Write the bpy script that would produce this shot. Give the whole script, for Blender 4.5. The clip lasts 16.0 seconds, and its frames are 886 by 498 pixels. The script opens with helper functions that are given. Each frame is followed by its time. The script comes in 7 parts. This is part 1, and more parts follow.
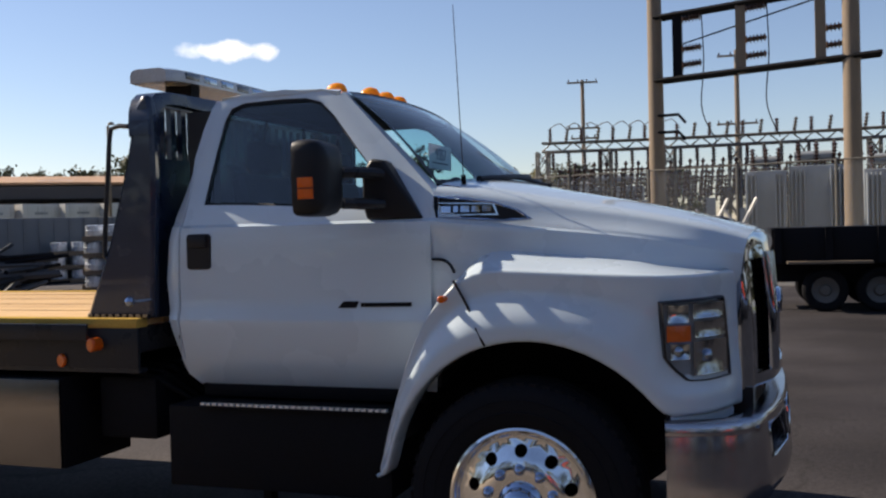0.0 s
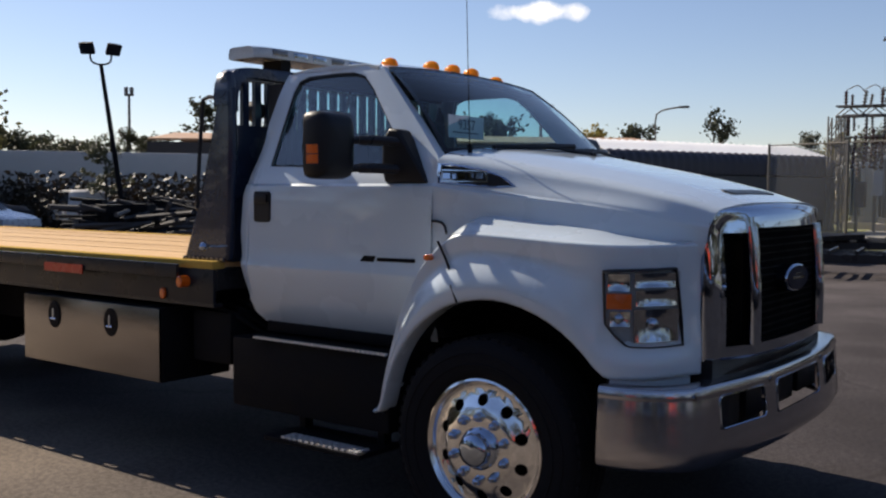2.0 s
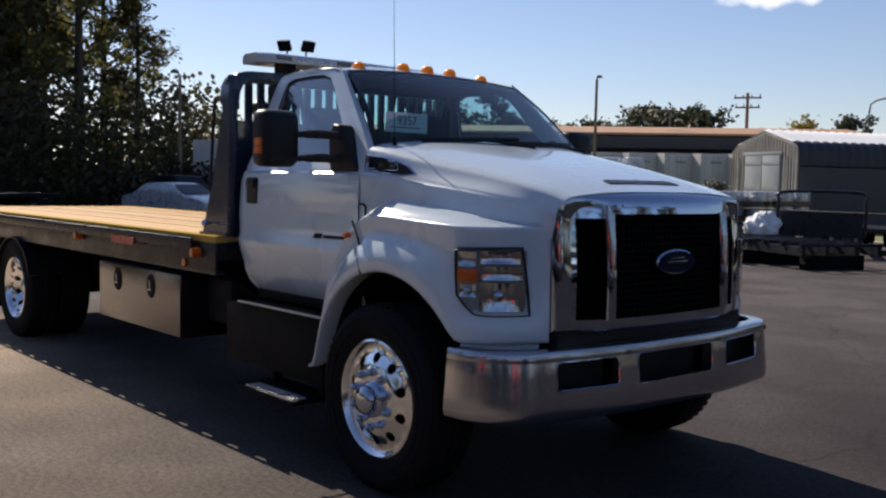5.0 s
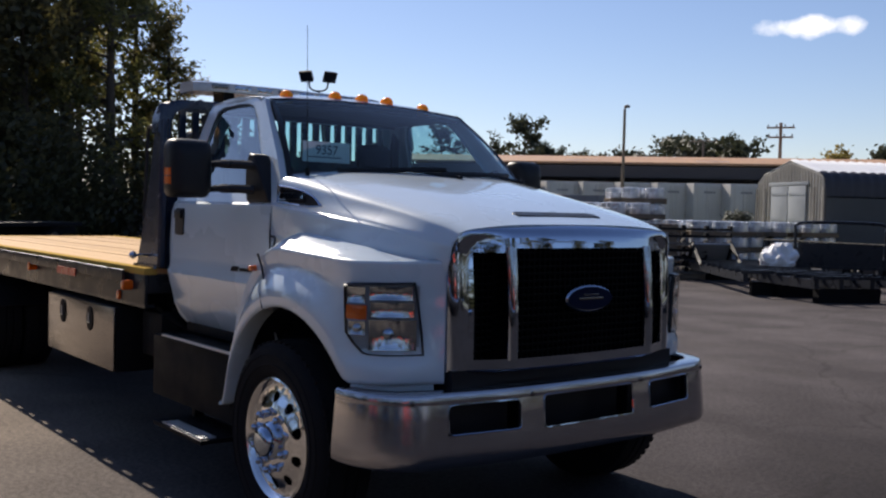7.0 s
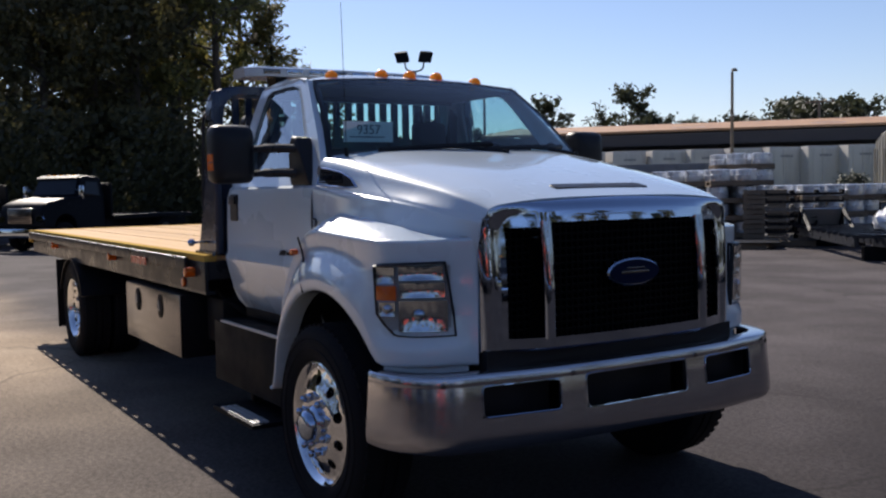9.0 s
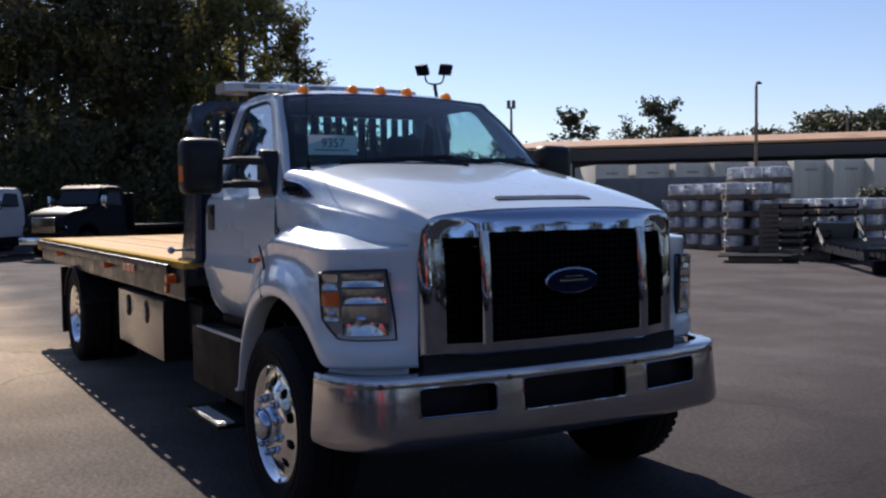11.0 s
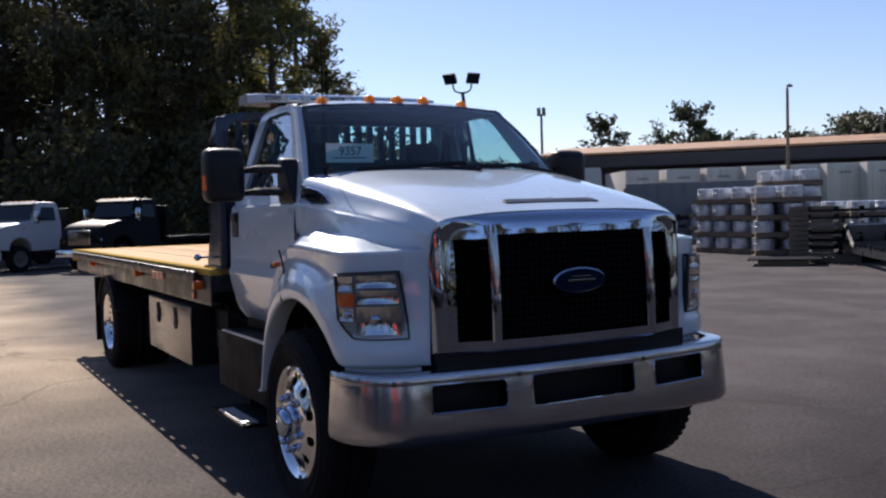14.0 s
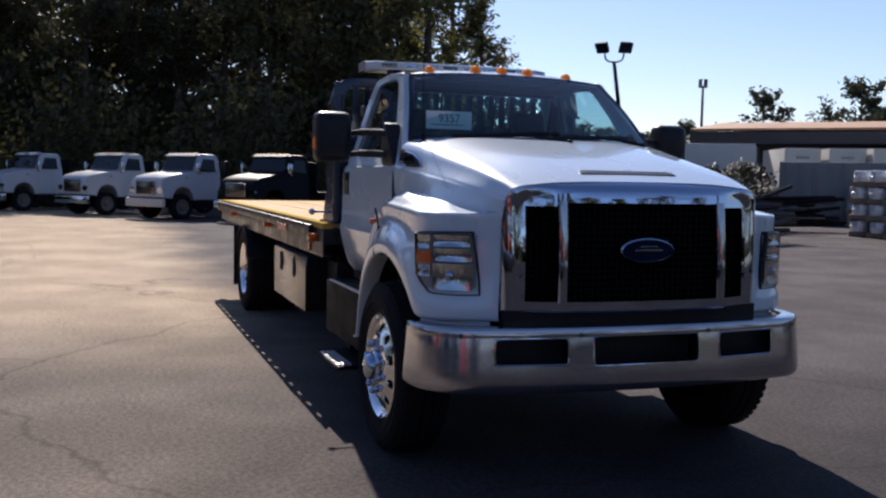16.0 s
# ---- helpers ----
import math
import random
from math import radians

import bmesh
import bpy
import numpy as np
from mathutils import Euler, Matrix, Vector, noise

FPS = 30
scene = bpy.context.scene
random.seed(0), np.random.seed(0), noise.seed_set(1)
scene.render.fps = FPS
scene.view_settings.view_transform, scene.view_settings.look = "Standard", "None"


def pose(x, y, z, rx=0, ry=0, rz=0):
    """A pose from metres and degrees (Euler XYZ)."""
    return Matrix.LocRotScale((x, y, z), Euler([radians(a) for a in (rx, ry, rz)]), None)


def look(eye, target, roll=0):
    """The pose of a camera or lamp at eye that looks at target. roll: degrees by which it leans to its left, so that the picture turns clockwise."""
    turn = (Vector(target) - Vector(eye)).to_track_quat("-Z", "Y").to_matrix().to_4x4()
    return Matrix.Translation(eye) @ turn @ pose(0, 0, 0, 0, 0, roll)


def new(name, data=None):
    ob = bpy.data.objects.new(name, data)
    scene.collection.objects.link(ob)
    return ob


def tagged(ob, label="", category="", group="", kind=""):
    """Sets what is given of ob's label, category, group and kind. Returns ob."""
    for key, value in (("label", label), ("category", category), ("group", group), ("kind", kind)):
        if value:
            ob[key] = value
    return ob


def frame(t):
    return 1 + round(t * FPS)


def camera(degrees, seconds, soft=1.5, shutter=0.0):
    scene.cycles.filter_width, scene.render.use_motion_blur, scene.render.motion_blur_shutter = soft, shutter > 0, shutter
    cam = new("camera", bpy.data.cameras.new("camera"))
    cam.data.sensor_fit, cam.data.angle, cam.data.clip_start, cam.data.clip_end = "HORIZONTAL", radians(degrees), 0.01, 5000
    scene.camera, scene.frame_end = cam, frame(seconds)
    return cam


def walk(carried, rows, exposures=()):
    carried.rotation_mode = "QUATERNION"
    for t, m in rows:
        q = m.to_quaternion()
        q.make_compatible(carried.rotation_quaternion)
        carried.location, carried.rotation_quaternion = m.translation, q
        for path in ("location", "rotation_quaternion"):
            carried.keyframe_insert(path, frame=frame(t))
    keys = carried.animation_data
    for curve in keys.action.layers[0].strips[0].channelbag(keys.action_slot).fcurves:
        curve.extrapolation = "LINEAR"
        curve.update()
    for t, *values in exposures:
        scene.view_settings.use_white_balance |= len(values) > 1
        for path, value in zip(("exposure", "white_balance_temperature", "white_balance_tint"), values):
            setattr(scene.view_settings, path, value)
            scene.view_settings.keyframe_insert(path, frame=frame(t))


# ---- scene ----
cam = camera(48.9, 16.0, soft=2.3)

PATH = [
    (0, (1.032, -4.996, 1.612), (0.371, -3.109, 1.574), -1.5),
    (0.5, (1.326, -5.002, 1.613), (0.598, -3.14, 1.553), -2.7),
    (1, (1.687, -4.884, 1.629), (0.719, -3.136, 1.57), -2.7),
    (1.5, (2.065, -4.716, 1.619), (0.916, -3.08, 1.563), 1.9),
    (2, (2.433, -4.696, 1.613), (1.234, -3.099, 1.502), 0.4),
    (2.5, (2.734, -4.603, 1.647), (1.478, -3.049, 1.553), -0.2),
    (3, (3.05, -4.511, 1.629), (1.688, -3.05, 1.528), 3.0),
    (5.5, (4.185, -3.996, 1.613), (2.631, -2.742, 1.502), -0.2),
    (6, (4.326, -3.798, 1.638), (2.737, -2.586, 1.556), -0.7),
    (6.5, (4.382, -3.619, 1.629), (2.794, -2.407, 1.531), 1.3),
    (7, (4.268, -3.499, 1.638), (2.701, -2.258, 1.562), 1.3),
    (7.5, (4.167, -3.403, 1.63), (2.611, -2.149, 1.575), 0.0),
    (8, (4.205, -3.252, 1.643), (2.534, -2.153, 1.642), -0.0),
    (8.5, (4.289, -3.125, 1.634), (2.569, -2.105, 1.62), 0.4),
    (9, (4.368, -3.129, 1.634), (2.673, -2.076, 1.511), -1.1),
    (11.5, (4.802, -2.875, 1.618), (3.062, -1.893, 1.532), -1.3),
    (12, (4.81, -2.88, 1.612), (3.064, -1.905, 1.553), -3.0),
    (12.5, (4.811, -2.876, 1.616), (3.053, -1.923, 1.565), -3.4),
    (13, (4.834, -2.863, 1.608), (3.094, -1.878, 1.569), -2.8),
    (13.5, (4.859, -2.843, 1.594), (3.097, -1.901, 1.501), -2.2),
    (14, (4.953, -2.894, 1.599), (3.193, -1.947, 1.52), -1.6),
    (14.5, (5.12, -2.933, 1.607), (3.335, -2.034, 1.542), -0.9),
    (15, (5.265, -2.919, 1.598), (3.469, -2.046, 1.49), 0.5),
    (15.5, (5.349, -2.807, 1.606), (3.492, -2.075, 1.489), -0.7),
    (16, (5.433, -2.696, 1.593), (3.552, -2.032, 1.447), 1.1),
]
walk(cam, [(t, look(eye, target, roll)) for t, eye, target, roll in PATH], exposures=((0, 0.60, 7050, 12), (0.5, 0.44, 7000, 12), (1.5, 0.46, 6950, 13), (3, 0.34, 6850, 14), (5.5, 0.37, 6750, 14), (9, 0.42, 6450, 15), (12, 0.50, 6400, 16), (16, 0.52, 6300, 17)))

# ---- light: high sun behind the truck, clear blue sky ----
SUN_AWAY = Vector((1.38, -0.185, -1.0)).normalized()
sun_el = math.asin(-SUN_AWAY.z)
world = bpy.data.worlds.new("sky")
scene.world = world
world.use_nodes = True
wn, wl = world.node_tree.nodes, world.node_tree.links
bg = wn["Background"]
sky = wn.new("ShaderNodeTexSky")
sky.sky_type = 'NISHITA'
sky.sun_disc = False
sky.sun_elevation = sun_el
sky.sun_rotation = math.atan2(-SUN_AWAY.x, -SUN_AWAY.y)
sky.air_density, sky.dust_density, sky.ozone_density = 1.0, 0.15, 4.2
bg.inputs["Strength"].default_value = 0.085
# one thin fair-weather cloud, far away in the sky
tc = wn.new("ShaderNodeTexCoord")
CLOUD = Vector((math.cos(radians(121.2)) * math.cos(radians(10.5)), math.sin(radians(121.2)) * math.cos(radians(10.5)), math.sin(radians(10.5))))
side = CLOUD.cross(Vector((0, 0, 1))).normalized()
upv = side.cross(CLOUD).normalized()


def wmath(op, a, b=None):
    n = wn.new("ShaderNodeMath")
    n.operation = op
    for k, v in enumerate((a, b)):
        if v is None:
            continue
        if isinstance(v, (int, float)):
            n.inputs[k].default_value = v
        else:
            wl.new(v, n.inputs[k])
    return n.outputs[0]


def wdot(vec):
    n = wn.new("ShaderNodeVectorMath")
    n.operation = 'DOT_PRODUCT'
    wl.new(tc.outputs["Generated"], n.inputs[0])
    n.inputs[1].default_value = vec
    return n.outputs["Value"]


cn = wn.new("ShaderNodeTexNoise")
cn.inputs["Scale"].default_value = 38
cn.inputs["Detail"].default_value = 6
wl.new(tc.outputs["Generated"], cn.inputs["Vector"])
wob = wmath('MULTIPLY', wmath('SUBTRACT', cn.outputs["Fac"], 0.5), 1.9)
du = wmath('DIVIDE', wdot(side), 0.050)
dv = wmath('DIVIDE', wdot(upv), 0.0100)
rr = wmath('SQRT', wmath('ADD', wmath('MULTIPLY', du, du), wmath('MULTIPLY', dv, dv)))
front_mask = wmath('GREATER_THAN', wdot(CLOUD), 0.5)
soft_mask = wmath('SUBTRACT', 1.0, wmath('ADD', rr, wob))
mr = wn.new("ShaderNodeMapRange")
wl.new(soft_mask, mr.inputs["Value"])
mr.inputs["From Min"].default_value, mr.inputs["From Max"].default_value = -0.05, 0.6
cm = wmath('MULTIPLY', wmath('MULTIPLY', mr.outputs["Result"], front_mask), 0.9)
mixc = wn.new("ShaderNodeMixRGB")
wl.new(cm, mixc.inputs["Fac"])
deep = wn.new("ShaderNodeMixRGB")
deep.blend_type = 'MULTIPLY'
deep.inputs["Fac"].default_value = 1.0
deep.inputs["Color2"].default_value = (1.07, 0.98, 1.01, 1)
wl.new(sky.outputs["Color"], deep.inputs["Color1"])
wl.new(deep.outputs["Color"], mixc.inputs["Color1"])
mixc.inputs["Color2"].default_value = (11.5, 11.6, 11.8, 1)
wl.new(mixc.outputs["Color"], bg.inputs["Color"])

sun = new("sun", bpy.data.lights.new("sun", 'SUN'))
sun.data.energy, sun.data.angle, sun.data.color = 5.0, radians(0.53), (1.0, 0.93, 0.81)
sun.matrix_world = look(-SUN_AWAY * 60, (0, 0, 0))


# ---- materials ----
def mat(name, color, rough=0.5, metal=0.0, var=0.12, scale=6.0, fine=80.0, bump=0.0, bump_scale=None, coat=0.0, rvar=0.1, tint=None, spec=0.5, per_piece=0.0, stretch=None):
    m = bpy.data.materials.new(name)
    m.use_nodes = True
    n, l = m.node_tree.nodes, m.node_tree.links
    p = n["Principled BSDF"]
    p.inputs["Roughness"].default_value, p.inputs["Metallic"].default_value = rough, metal
    p.inputs["Specular IOR Level"].default_value = spec
    p.inputs["Coat Weight"].default_value = coat
    p.inputs["Coat Roughness"].default_value = 0.03
    co = n.new("ShaderNodeTexCoord")
    vec = co.outputs["Object"]
    if stretch:
        mp = n.new("ShaderNodeMapping")
        mp.inputs["Scale"].default_value = stretch
        l.new(vec, mp.inputs["Vector"])
        vec = mp.outputs["Vector"]
    a = n.new("ShaderNodeTexNoise")
    a.inputs["Scale"].default_value, a.inputs["Detail"].default_value = scale, 5
    b = n.new("ShaderNodeTexNoise")
    b.inputs["Scale"].default_value, b.inputs["Detail"].default_value = fine, 3
    l.new(vec, a.inputs["Vector"])
    l.new(vec, b.inputs["Vector"])
    mul = n.new("ShaderNodeMath")
    mul.operation = 'ADD'
    l.new(a.outputs["Fac"], mul.inputs[0])
    l.new(b.outputs["Fac"], mul.inputs[1])
    fac = mul.outputs[0]
    lo, hi = 0.65, 1.35
    if per_piece:
        oi = n.new("ShaderNodeObjectInfo")
        pm = n.new("ShaderNodeMath")
        pm.operation = 'MULTIPLY_ADD'
        l.new(oi.outputs["Random"], pm.inputs[0])
        pm.inputs[1].default_value = per_piece
        l.new(fac, pm.inputs[2])
        fac = pm.outputs[0]
        hi += per_piece
    rmp = n.new("ShaderNodeMapRange")
    rmp.inputs["From Min"].default_value, rmp.inputs["From Max"].default_value = lo, hi
    l.new(fac, rmp.inputs["Value"])
    mix = n.new("ShaderNodeMixRGB")
    c = Vector(color)
    d = Vector(tint) if tint else c
    mix.inputs["Color1"].default_value = (*(c * (1 - var)), 1)
    mix.inputs["Color2"].default_value = (*[min(1, v) for v in d * (1 + var)], 1)
    l.new(rmp.outputs["Result"], mix.inputs["Fac"])
    l.new(mix.outputs["Color"], p.inputs["Base Color"])
    if rvar:
        rm = n.new("ShaderNodeMapRange")
        rm.inputs["From Min"].default_value, rm.inputs["From Max"].default_value = 0.3, 0.7
        rm.inputs["To Min"].default_value, rm.inputs["To Max"].default_value = max(0.01, rough - rvar), min(1, rough + rvar)
        l.new(a.outputs["Fac"], rm.inputs["Value"])
        l.new(rm.outputs["Result"], p.inputs["Roughness"])
    if bump:
        bp = n.new("ShaderNodeBump")
        bp.inputs["Strength"].default_value = bump
        bp.inputs["Distance"].default_value = 0.01
        l.new(b.outputs["Fac"], bp.inputs["Height"])
        l.new(bp.outputs["Normal"], p.inputs["Normal"])
    return m


M_PAINT = mat("white_truck_paint", (0.55, 0.635, 0.70), 0.28, var=0.015, coat=1.0, rvar=0.04, scale=2, fine=300)
# chrome with the blue of the mirrored sky put into its base colour
M_CHROME_SKY = mat("chrome", (0.41, 0.48, 0.595), 0.03, 1.0, var=0.04, rvar=0.015, scale=9)
M_BUMPER = mat("soft_chrome", (0.44, 0.44, 0.475), 0.15, 0.95, var=0.04, rvar=0.03, scale=5)
M_ALU = mat("polished_aluminium", (0.80, 0.81, 0.83), 0.10, 1.0, var=0.05, rvar=0.05, scale=14)
M_STEEL = mat("brushed_stainless", (0.175, 0.172, 0.185), 0.18, 1.0, var=0.06, rvar=0.06, scale=3, fine=60, stretch=(1, 1, 14), bump=0.03)
M_BLACK = mat("black_gloss_paint", (0.016, 0.018, 0.024), 0.32, spec=0.3, var=0.2, rvar=0.1)
# black gloss paint; the reflected sky's blue is mixed into the base colour
M_BLACK_SKY = mat("black_gloss_with_sky_blue", (0.012, 0.022, 0.050), 0.25, spec=0.45, var=0.12, rvar=0.06, coat=0.4)
M_BLACKM = mat("black_matt_metal", (0.007, 0.007, 0.009), 0.6, spec=0.1, var=0.25, bump=0.05)
M_PLASTIC = mat("black_plastic", (0.012, 0.012, 0.015), 0.42, spec=0.25, var=0.2, fine=400, bump=0.06)
M_RUBBER = mat("tyre_rubber", (0.010, 0.010, 0.012), 0.8, spec=0.12, var=0.25, fine=120, bump=0.1)
M_AMBERS = mat("amber_reflector", (0.72, 0.12, 0.006), 0.2, var=0.0, coat=0.5)
M_LINER = mat("grey_headliner", (0.03, 0.031, 0.034), 0.9, var=0.1)
M_ORANGE = mat("orange_truck_paint", (0.75, 0.07, 0.015), 0.3, var=0.05, coat=0.8)
# step steel made brighter: the sun's glint is put into its colour
M_TREAD = mat("serrated_steel_with_sun_glint", (0.80, 0.80, 0.80), 0.35, 0.6, var=0.1, rvar=0.05, scale=12)
M_RED = mat("red_reflector", (0.5, 0.03, 0.015), 0.3, var=0.1)
M_WOOD = mat("deck_planks", (0.49, 0.29, 0.13), 0.82, var=0.22, tint=(0.60, 0.40, 0.21), scale=5, fine=40, stretch=(0.6, 8, 8), bump=0.12, per_piece=0.35, spec=0.12)
M_YELLOW = mat("yellow_edge_paint", (0.52, 0.33, 0.08), 0.95, spec=0.02, var=0.15, bump=0.03)
M_SEAT = mat("grey_seat_cloth", (0.02, 0.022, 0.026), 0.9, var=0.2, fine=200, bump=0.1)
M_PAPER = mat("paper_card", (0.75, 0.78, 0.78), 0.6, var=0.02)
M_INK = mat("black_ink", (0.07, 0.08, 0.11), 0.6, var=0.0)
M_EMBLEM = mat("blue_enamel", (0.004, 0.008, 0.03), 0.4, var=0.05, spec=0.06)
M_MESH = mat("black_grille_plastic", (0.005, 0.005, 0.0055), 0.6, spec=0.05, var=0.2)
M_GRASS = mat("dry_grass", (0.10, 0.13, 0.035), 0.9, var=0.35, scale=0.8, fine=25, bump=0.8, tint=(0.2, 0.19, 0.07))
M_BARK = mat("bark", (0.05, 0.04, 0.032), 0.9, var=0.3, scale=4, fine=30, bump=0.5)
M_GALV = mat("galvanised_steel", (0.13, 0.12, 0.11), 0.6, 0.3, var=0.15, scale=3)
M_TANK = mat("grey_transformer_paint", (0.27, 0.29, 0.31), 0.45, var=0.1, scale=2)
M_PORC = mat("brown_porcelain", (0.07, 0.045, 0.04), 0.2, var=0.15)
M_POLE = mat("weathered_pole_wood", (0.22, 0.165, 0.12), 0.85, var=0.2, scale=3, fine=40, stretch=(6, 6, 0.6), bump=0.3)
M_TRAILER = mat("white_trailer_skin", (0.52, 0.50, 0.47), 0.45, var=0.07, scale=1.2)
M_ROOF = mat("rusty_brown_roof", (0.33, 0.17, 0.085), 0.7, var=0.2, scale=0.7, fine=14, tint=(0.42, 0.25, 0.14))
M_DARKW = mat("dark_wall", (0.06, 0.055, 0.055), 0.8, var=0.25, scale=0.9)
M_SILVER = mat("silver_sheet_metal", (0.66, 0.66, 0.65), 0.42, 0.75, var=0.1, scale=1.5)
# sunlit and shaded colours of the same ribbed shed sheet
M_ROOF_SUNLIT = mat("sunlit_white_sheet", (0.88, 0.88, 0.87), 0.4, var=0.05, scale=1.5)
M_EAVE_SHADE = mat("eave_sheet_in_shade", (0.045, 0.048, 0.062), 0.5, var=0.15, scale=1.5, spec=0.25)
M_SHEET = mat("weathered_grey_sheet", (0.30, 0.29, 0.27), 0.6, var=0.2, scale=1.2, fine=20)
M_SHADE = mat("dark_shade_cloth", (0.075, 0.08, 0.085), 0.85, var=0.2, scale=2)
M_DRUM = mat("zinc_steel_drum", (0.62, 0.65, 0.70), 0.28, 0.45, var=0.14, scale=3)
M_TARP = mat("white_tarpaulin", (0.80, 0.81, 0.83), 0.5, var=0.1, scale=3)
M_MARK = mat("faded_grey_lettering", (0.25, 0.25, 0.26), 0.6, var=0.1)
M_PALLET = mat("pallet_wood", (0.17, 0.125, 0.085), 0.8, var=0.25, scale=5)
M_CARBLUE = mat("dark_blue_paint", (0.003, 0.004, 0.007), 0.5, var=0.1, spec=0.1)
M_CARSIL = mat("silver_car_paint", (0.42, 0.44, 0.47), 0.3, 0.4, var=0.05, coat=0.8)
M_GREYBOX = mat("grey_container_paint", (0.16, 0.165, 0.17), 0.6, var=0.12, scale=1.5)
M_DGLASS = mat("dark_vehicle_glass", (0.010, 0.014, 0.022), 0.10, var=0.1, spec=0.22)
# white truck paint greyed: the trees' shade is put into its colour
M_FLEET_SHADED = mat("white_fleet_paint_in_shade", (0.36, 0.39, 0.43), 0.4, var=0.08, coat=0.4, scale=2)
M_CRETE = mat("kerb_concrete", (0.4, 0.37, 0.33), 0.8, var=0.15, scale=2)


def leaf_mat(name, c1, c2, glow):
    m = bpy.data.materials.new(name)
    m.use_nodes = True
    n, l = m.node_tree.nodes, m.node_tree.links
    p = n["Principled BSDF"]
    p.inputs["Roughness"].default_value = 0.6
    g = n.new("ShaderNodeNewGeometry")
    mix = n.new("ShaderNodeMixRGB")
    mix.inputs["Color1"].default_value, mix.inputs["Color2"].default_value = (*c1, 1), (*c2, 1)
    l.new(g.outputs["Random Per Island"], mix.inputs["Fac"])
    l.new(mix.outputs["Color"], p.inputs["Base Color"])
    t = n.new("ShaderNodeBsdfTranslucent")
    l.new(mix.outputs["Color"], t.inputs["Color"])
    ms = n.new("ShaderNodeMixShader")
    ms.inputs["Fac"].default_value = glow
    l.new(p.outputs["BSDF"], ms.inputs[1])
    l.new(t.outputs["BSDF"], ms.inputs[2])
    l.new(ms.outputs["Shader"], n["Material Output"].inputs["Surface"])
    return m


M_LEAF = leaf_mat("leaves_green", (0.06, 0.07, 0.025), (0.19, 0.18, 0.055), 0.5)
# darker copy of the leaf colours that holds the shade inside the wood
M_LEAF_SHADED = leaf_mat("leaves_with_shade", (0.030, 0.032, 0.015), (0.098, 0.090, 0.036), 0.33)
M_GRAVEL = mat("grey_gravel", (0.26, 0.245, 0.225), 0.9, var=0.25, scale=1.5, fine=45, bump=0.5)
M_DIRT = mat("orange_brown_dirt", (0.30, 0.17, 0.09), 0.95, var=0.25, scale=1.2, fine=30, bump=0.4)
M_LEAF2 = leaf_mat("leaves_autumn", (0.10, 0.10, 0.03), (0.29, 0.22, 0.065), 0.5)
M_LEAF3 = leaf_mat("leaves_far", (0.034, 0.042, 0.026), (0.085, 0.088, 0.045), 0.28)

# amber lenses pass some light
M_AMBER = bpy.data.materials.new("amber_lens")
M_AMBER.use_nodes = True
an, al = M_AMBER.node_tree.nodes, M_AMBER.node_tree.links
an["Principled BSDF"].inputs["Base Color"].default_value = (1.0, 0.40, 0.03, 1)
an["Principled BSDF"].inputs["Roughness"].default_value = 0.15
at_ = an.new("ShaderNodeBsdfTranslucent")
at_.inputs["Color"].default_value = (1.0, 0.52, 0.06, 1)
am = an.new("ShaderNodeMixShader")
am.inputs["Fac"].default_value = 0.5
al.new(an["Principled BSDF"].outputs["BSDF"], am.inputs[1])
al.new(at_.outputs["BSDF"], am.inputs[2])
al.new(am.outputs["Shader"], an["Material Output"].inputs["Surface"])

# faceted lamp reflectors
M_REFL = bpy.data.materials.new("faceted_reflector")
M_REFL.use_nodes = True
an, al = M_REFL.node_tree.nodes, M_REFL.node_tree.links
ap_ = an["Principled BSDF"]
ap_.inputs["Base Color"].default_value = (0.58, 0.61, 0.65, 1)
ap_.inputs["Metallic"].default_value, ap_.inputs["Roughness"].default_value = 1.0, 0.08
av = an.new("ShaderNodeTexWave")
av.bands_direction = 'DIAGONAL'
av.inputs["Scale"].default_value, av.inputs["Distortion"].default_value, av.inputs["Detail"].default_value = 12, 1.6, 2
ac = an.new("ShaderNodeTexCoord")
amp = an.new("ShaderNodeMapping")
amp.inputs["Scale"].default_value = (1, 1, 0.12)
al.new(ac.outputs["Object"], amp.inputs["Vector"])
al.new(amp.outputs["Vector"], av.inputs["Vector"])
ab = an.new("ShaderNodeBump")
ab.inputs["Strength"].default_value, ab.inputs["Distance"].default_value = 0.09, 0.02
al.new(av.outputs["Fac"], ab.inputs["Height"])
al.new(ab.outputs["Normal"], ap_.inputs["Normal"])


def glass_mat(name, color, rough=0.0, power=3.0, gain=0.85):
    m = bpy.data.materials.new(name)
    m.use_nodes = True
    n, l = m.node_tree.nodes, m.node_tree.links
    n.remove(n["Principled BSDF"])
    tr = n.new("ShaderNodeBsdfTransparent")
    tr.inputs["Color"].default_value = (*color, 1)
    gl = n.new("ShaderNodeBsdfGlossy")
    gl.inputs["Roughness"].default_value = rough
    fr = n.new("ShaderNodeLayerWeight")
    pw = n.new("ShaderNodeMath")
    pw.operation = 'POWER'
    l.new(fr.outputs["Facing"], pw.inputs[0])
    pw.inputs[1].default_value = power
    ma = n.new("ShaderNodeMath")
    ma.operation = 'MULTIPLY_ADD'
    l.new(pw.outputs[0], ma.inputs[0])
    ma.inputs[1].default_value, ma.inputs[2].default_value = gain, 0.05
    ms = n.new("ShaderNodeMixShader")
    l.new(ma.outputs[0], ms.inputs["Fac"])
    l.new(tr.outputs["BSDF"], ms.inputs[1])
    l.new(gl.outputs["BSDF"], ms.inputs[2])
    l.new(ms.outputs["Shader"], n["Material Output"].inputs["Surface"])
    return m


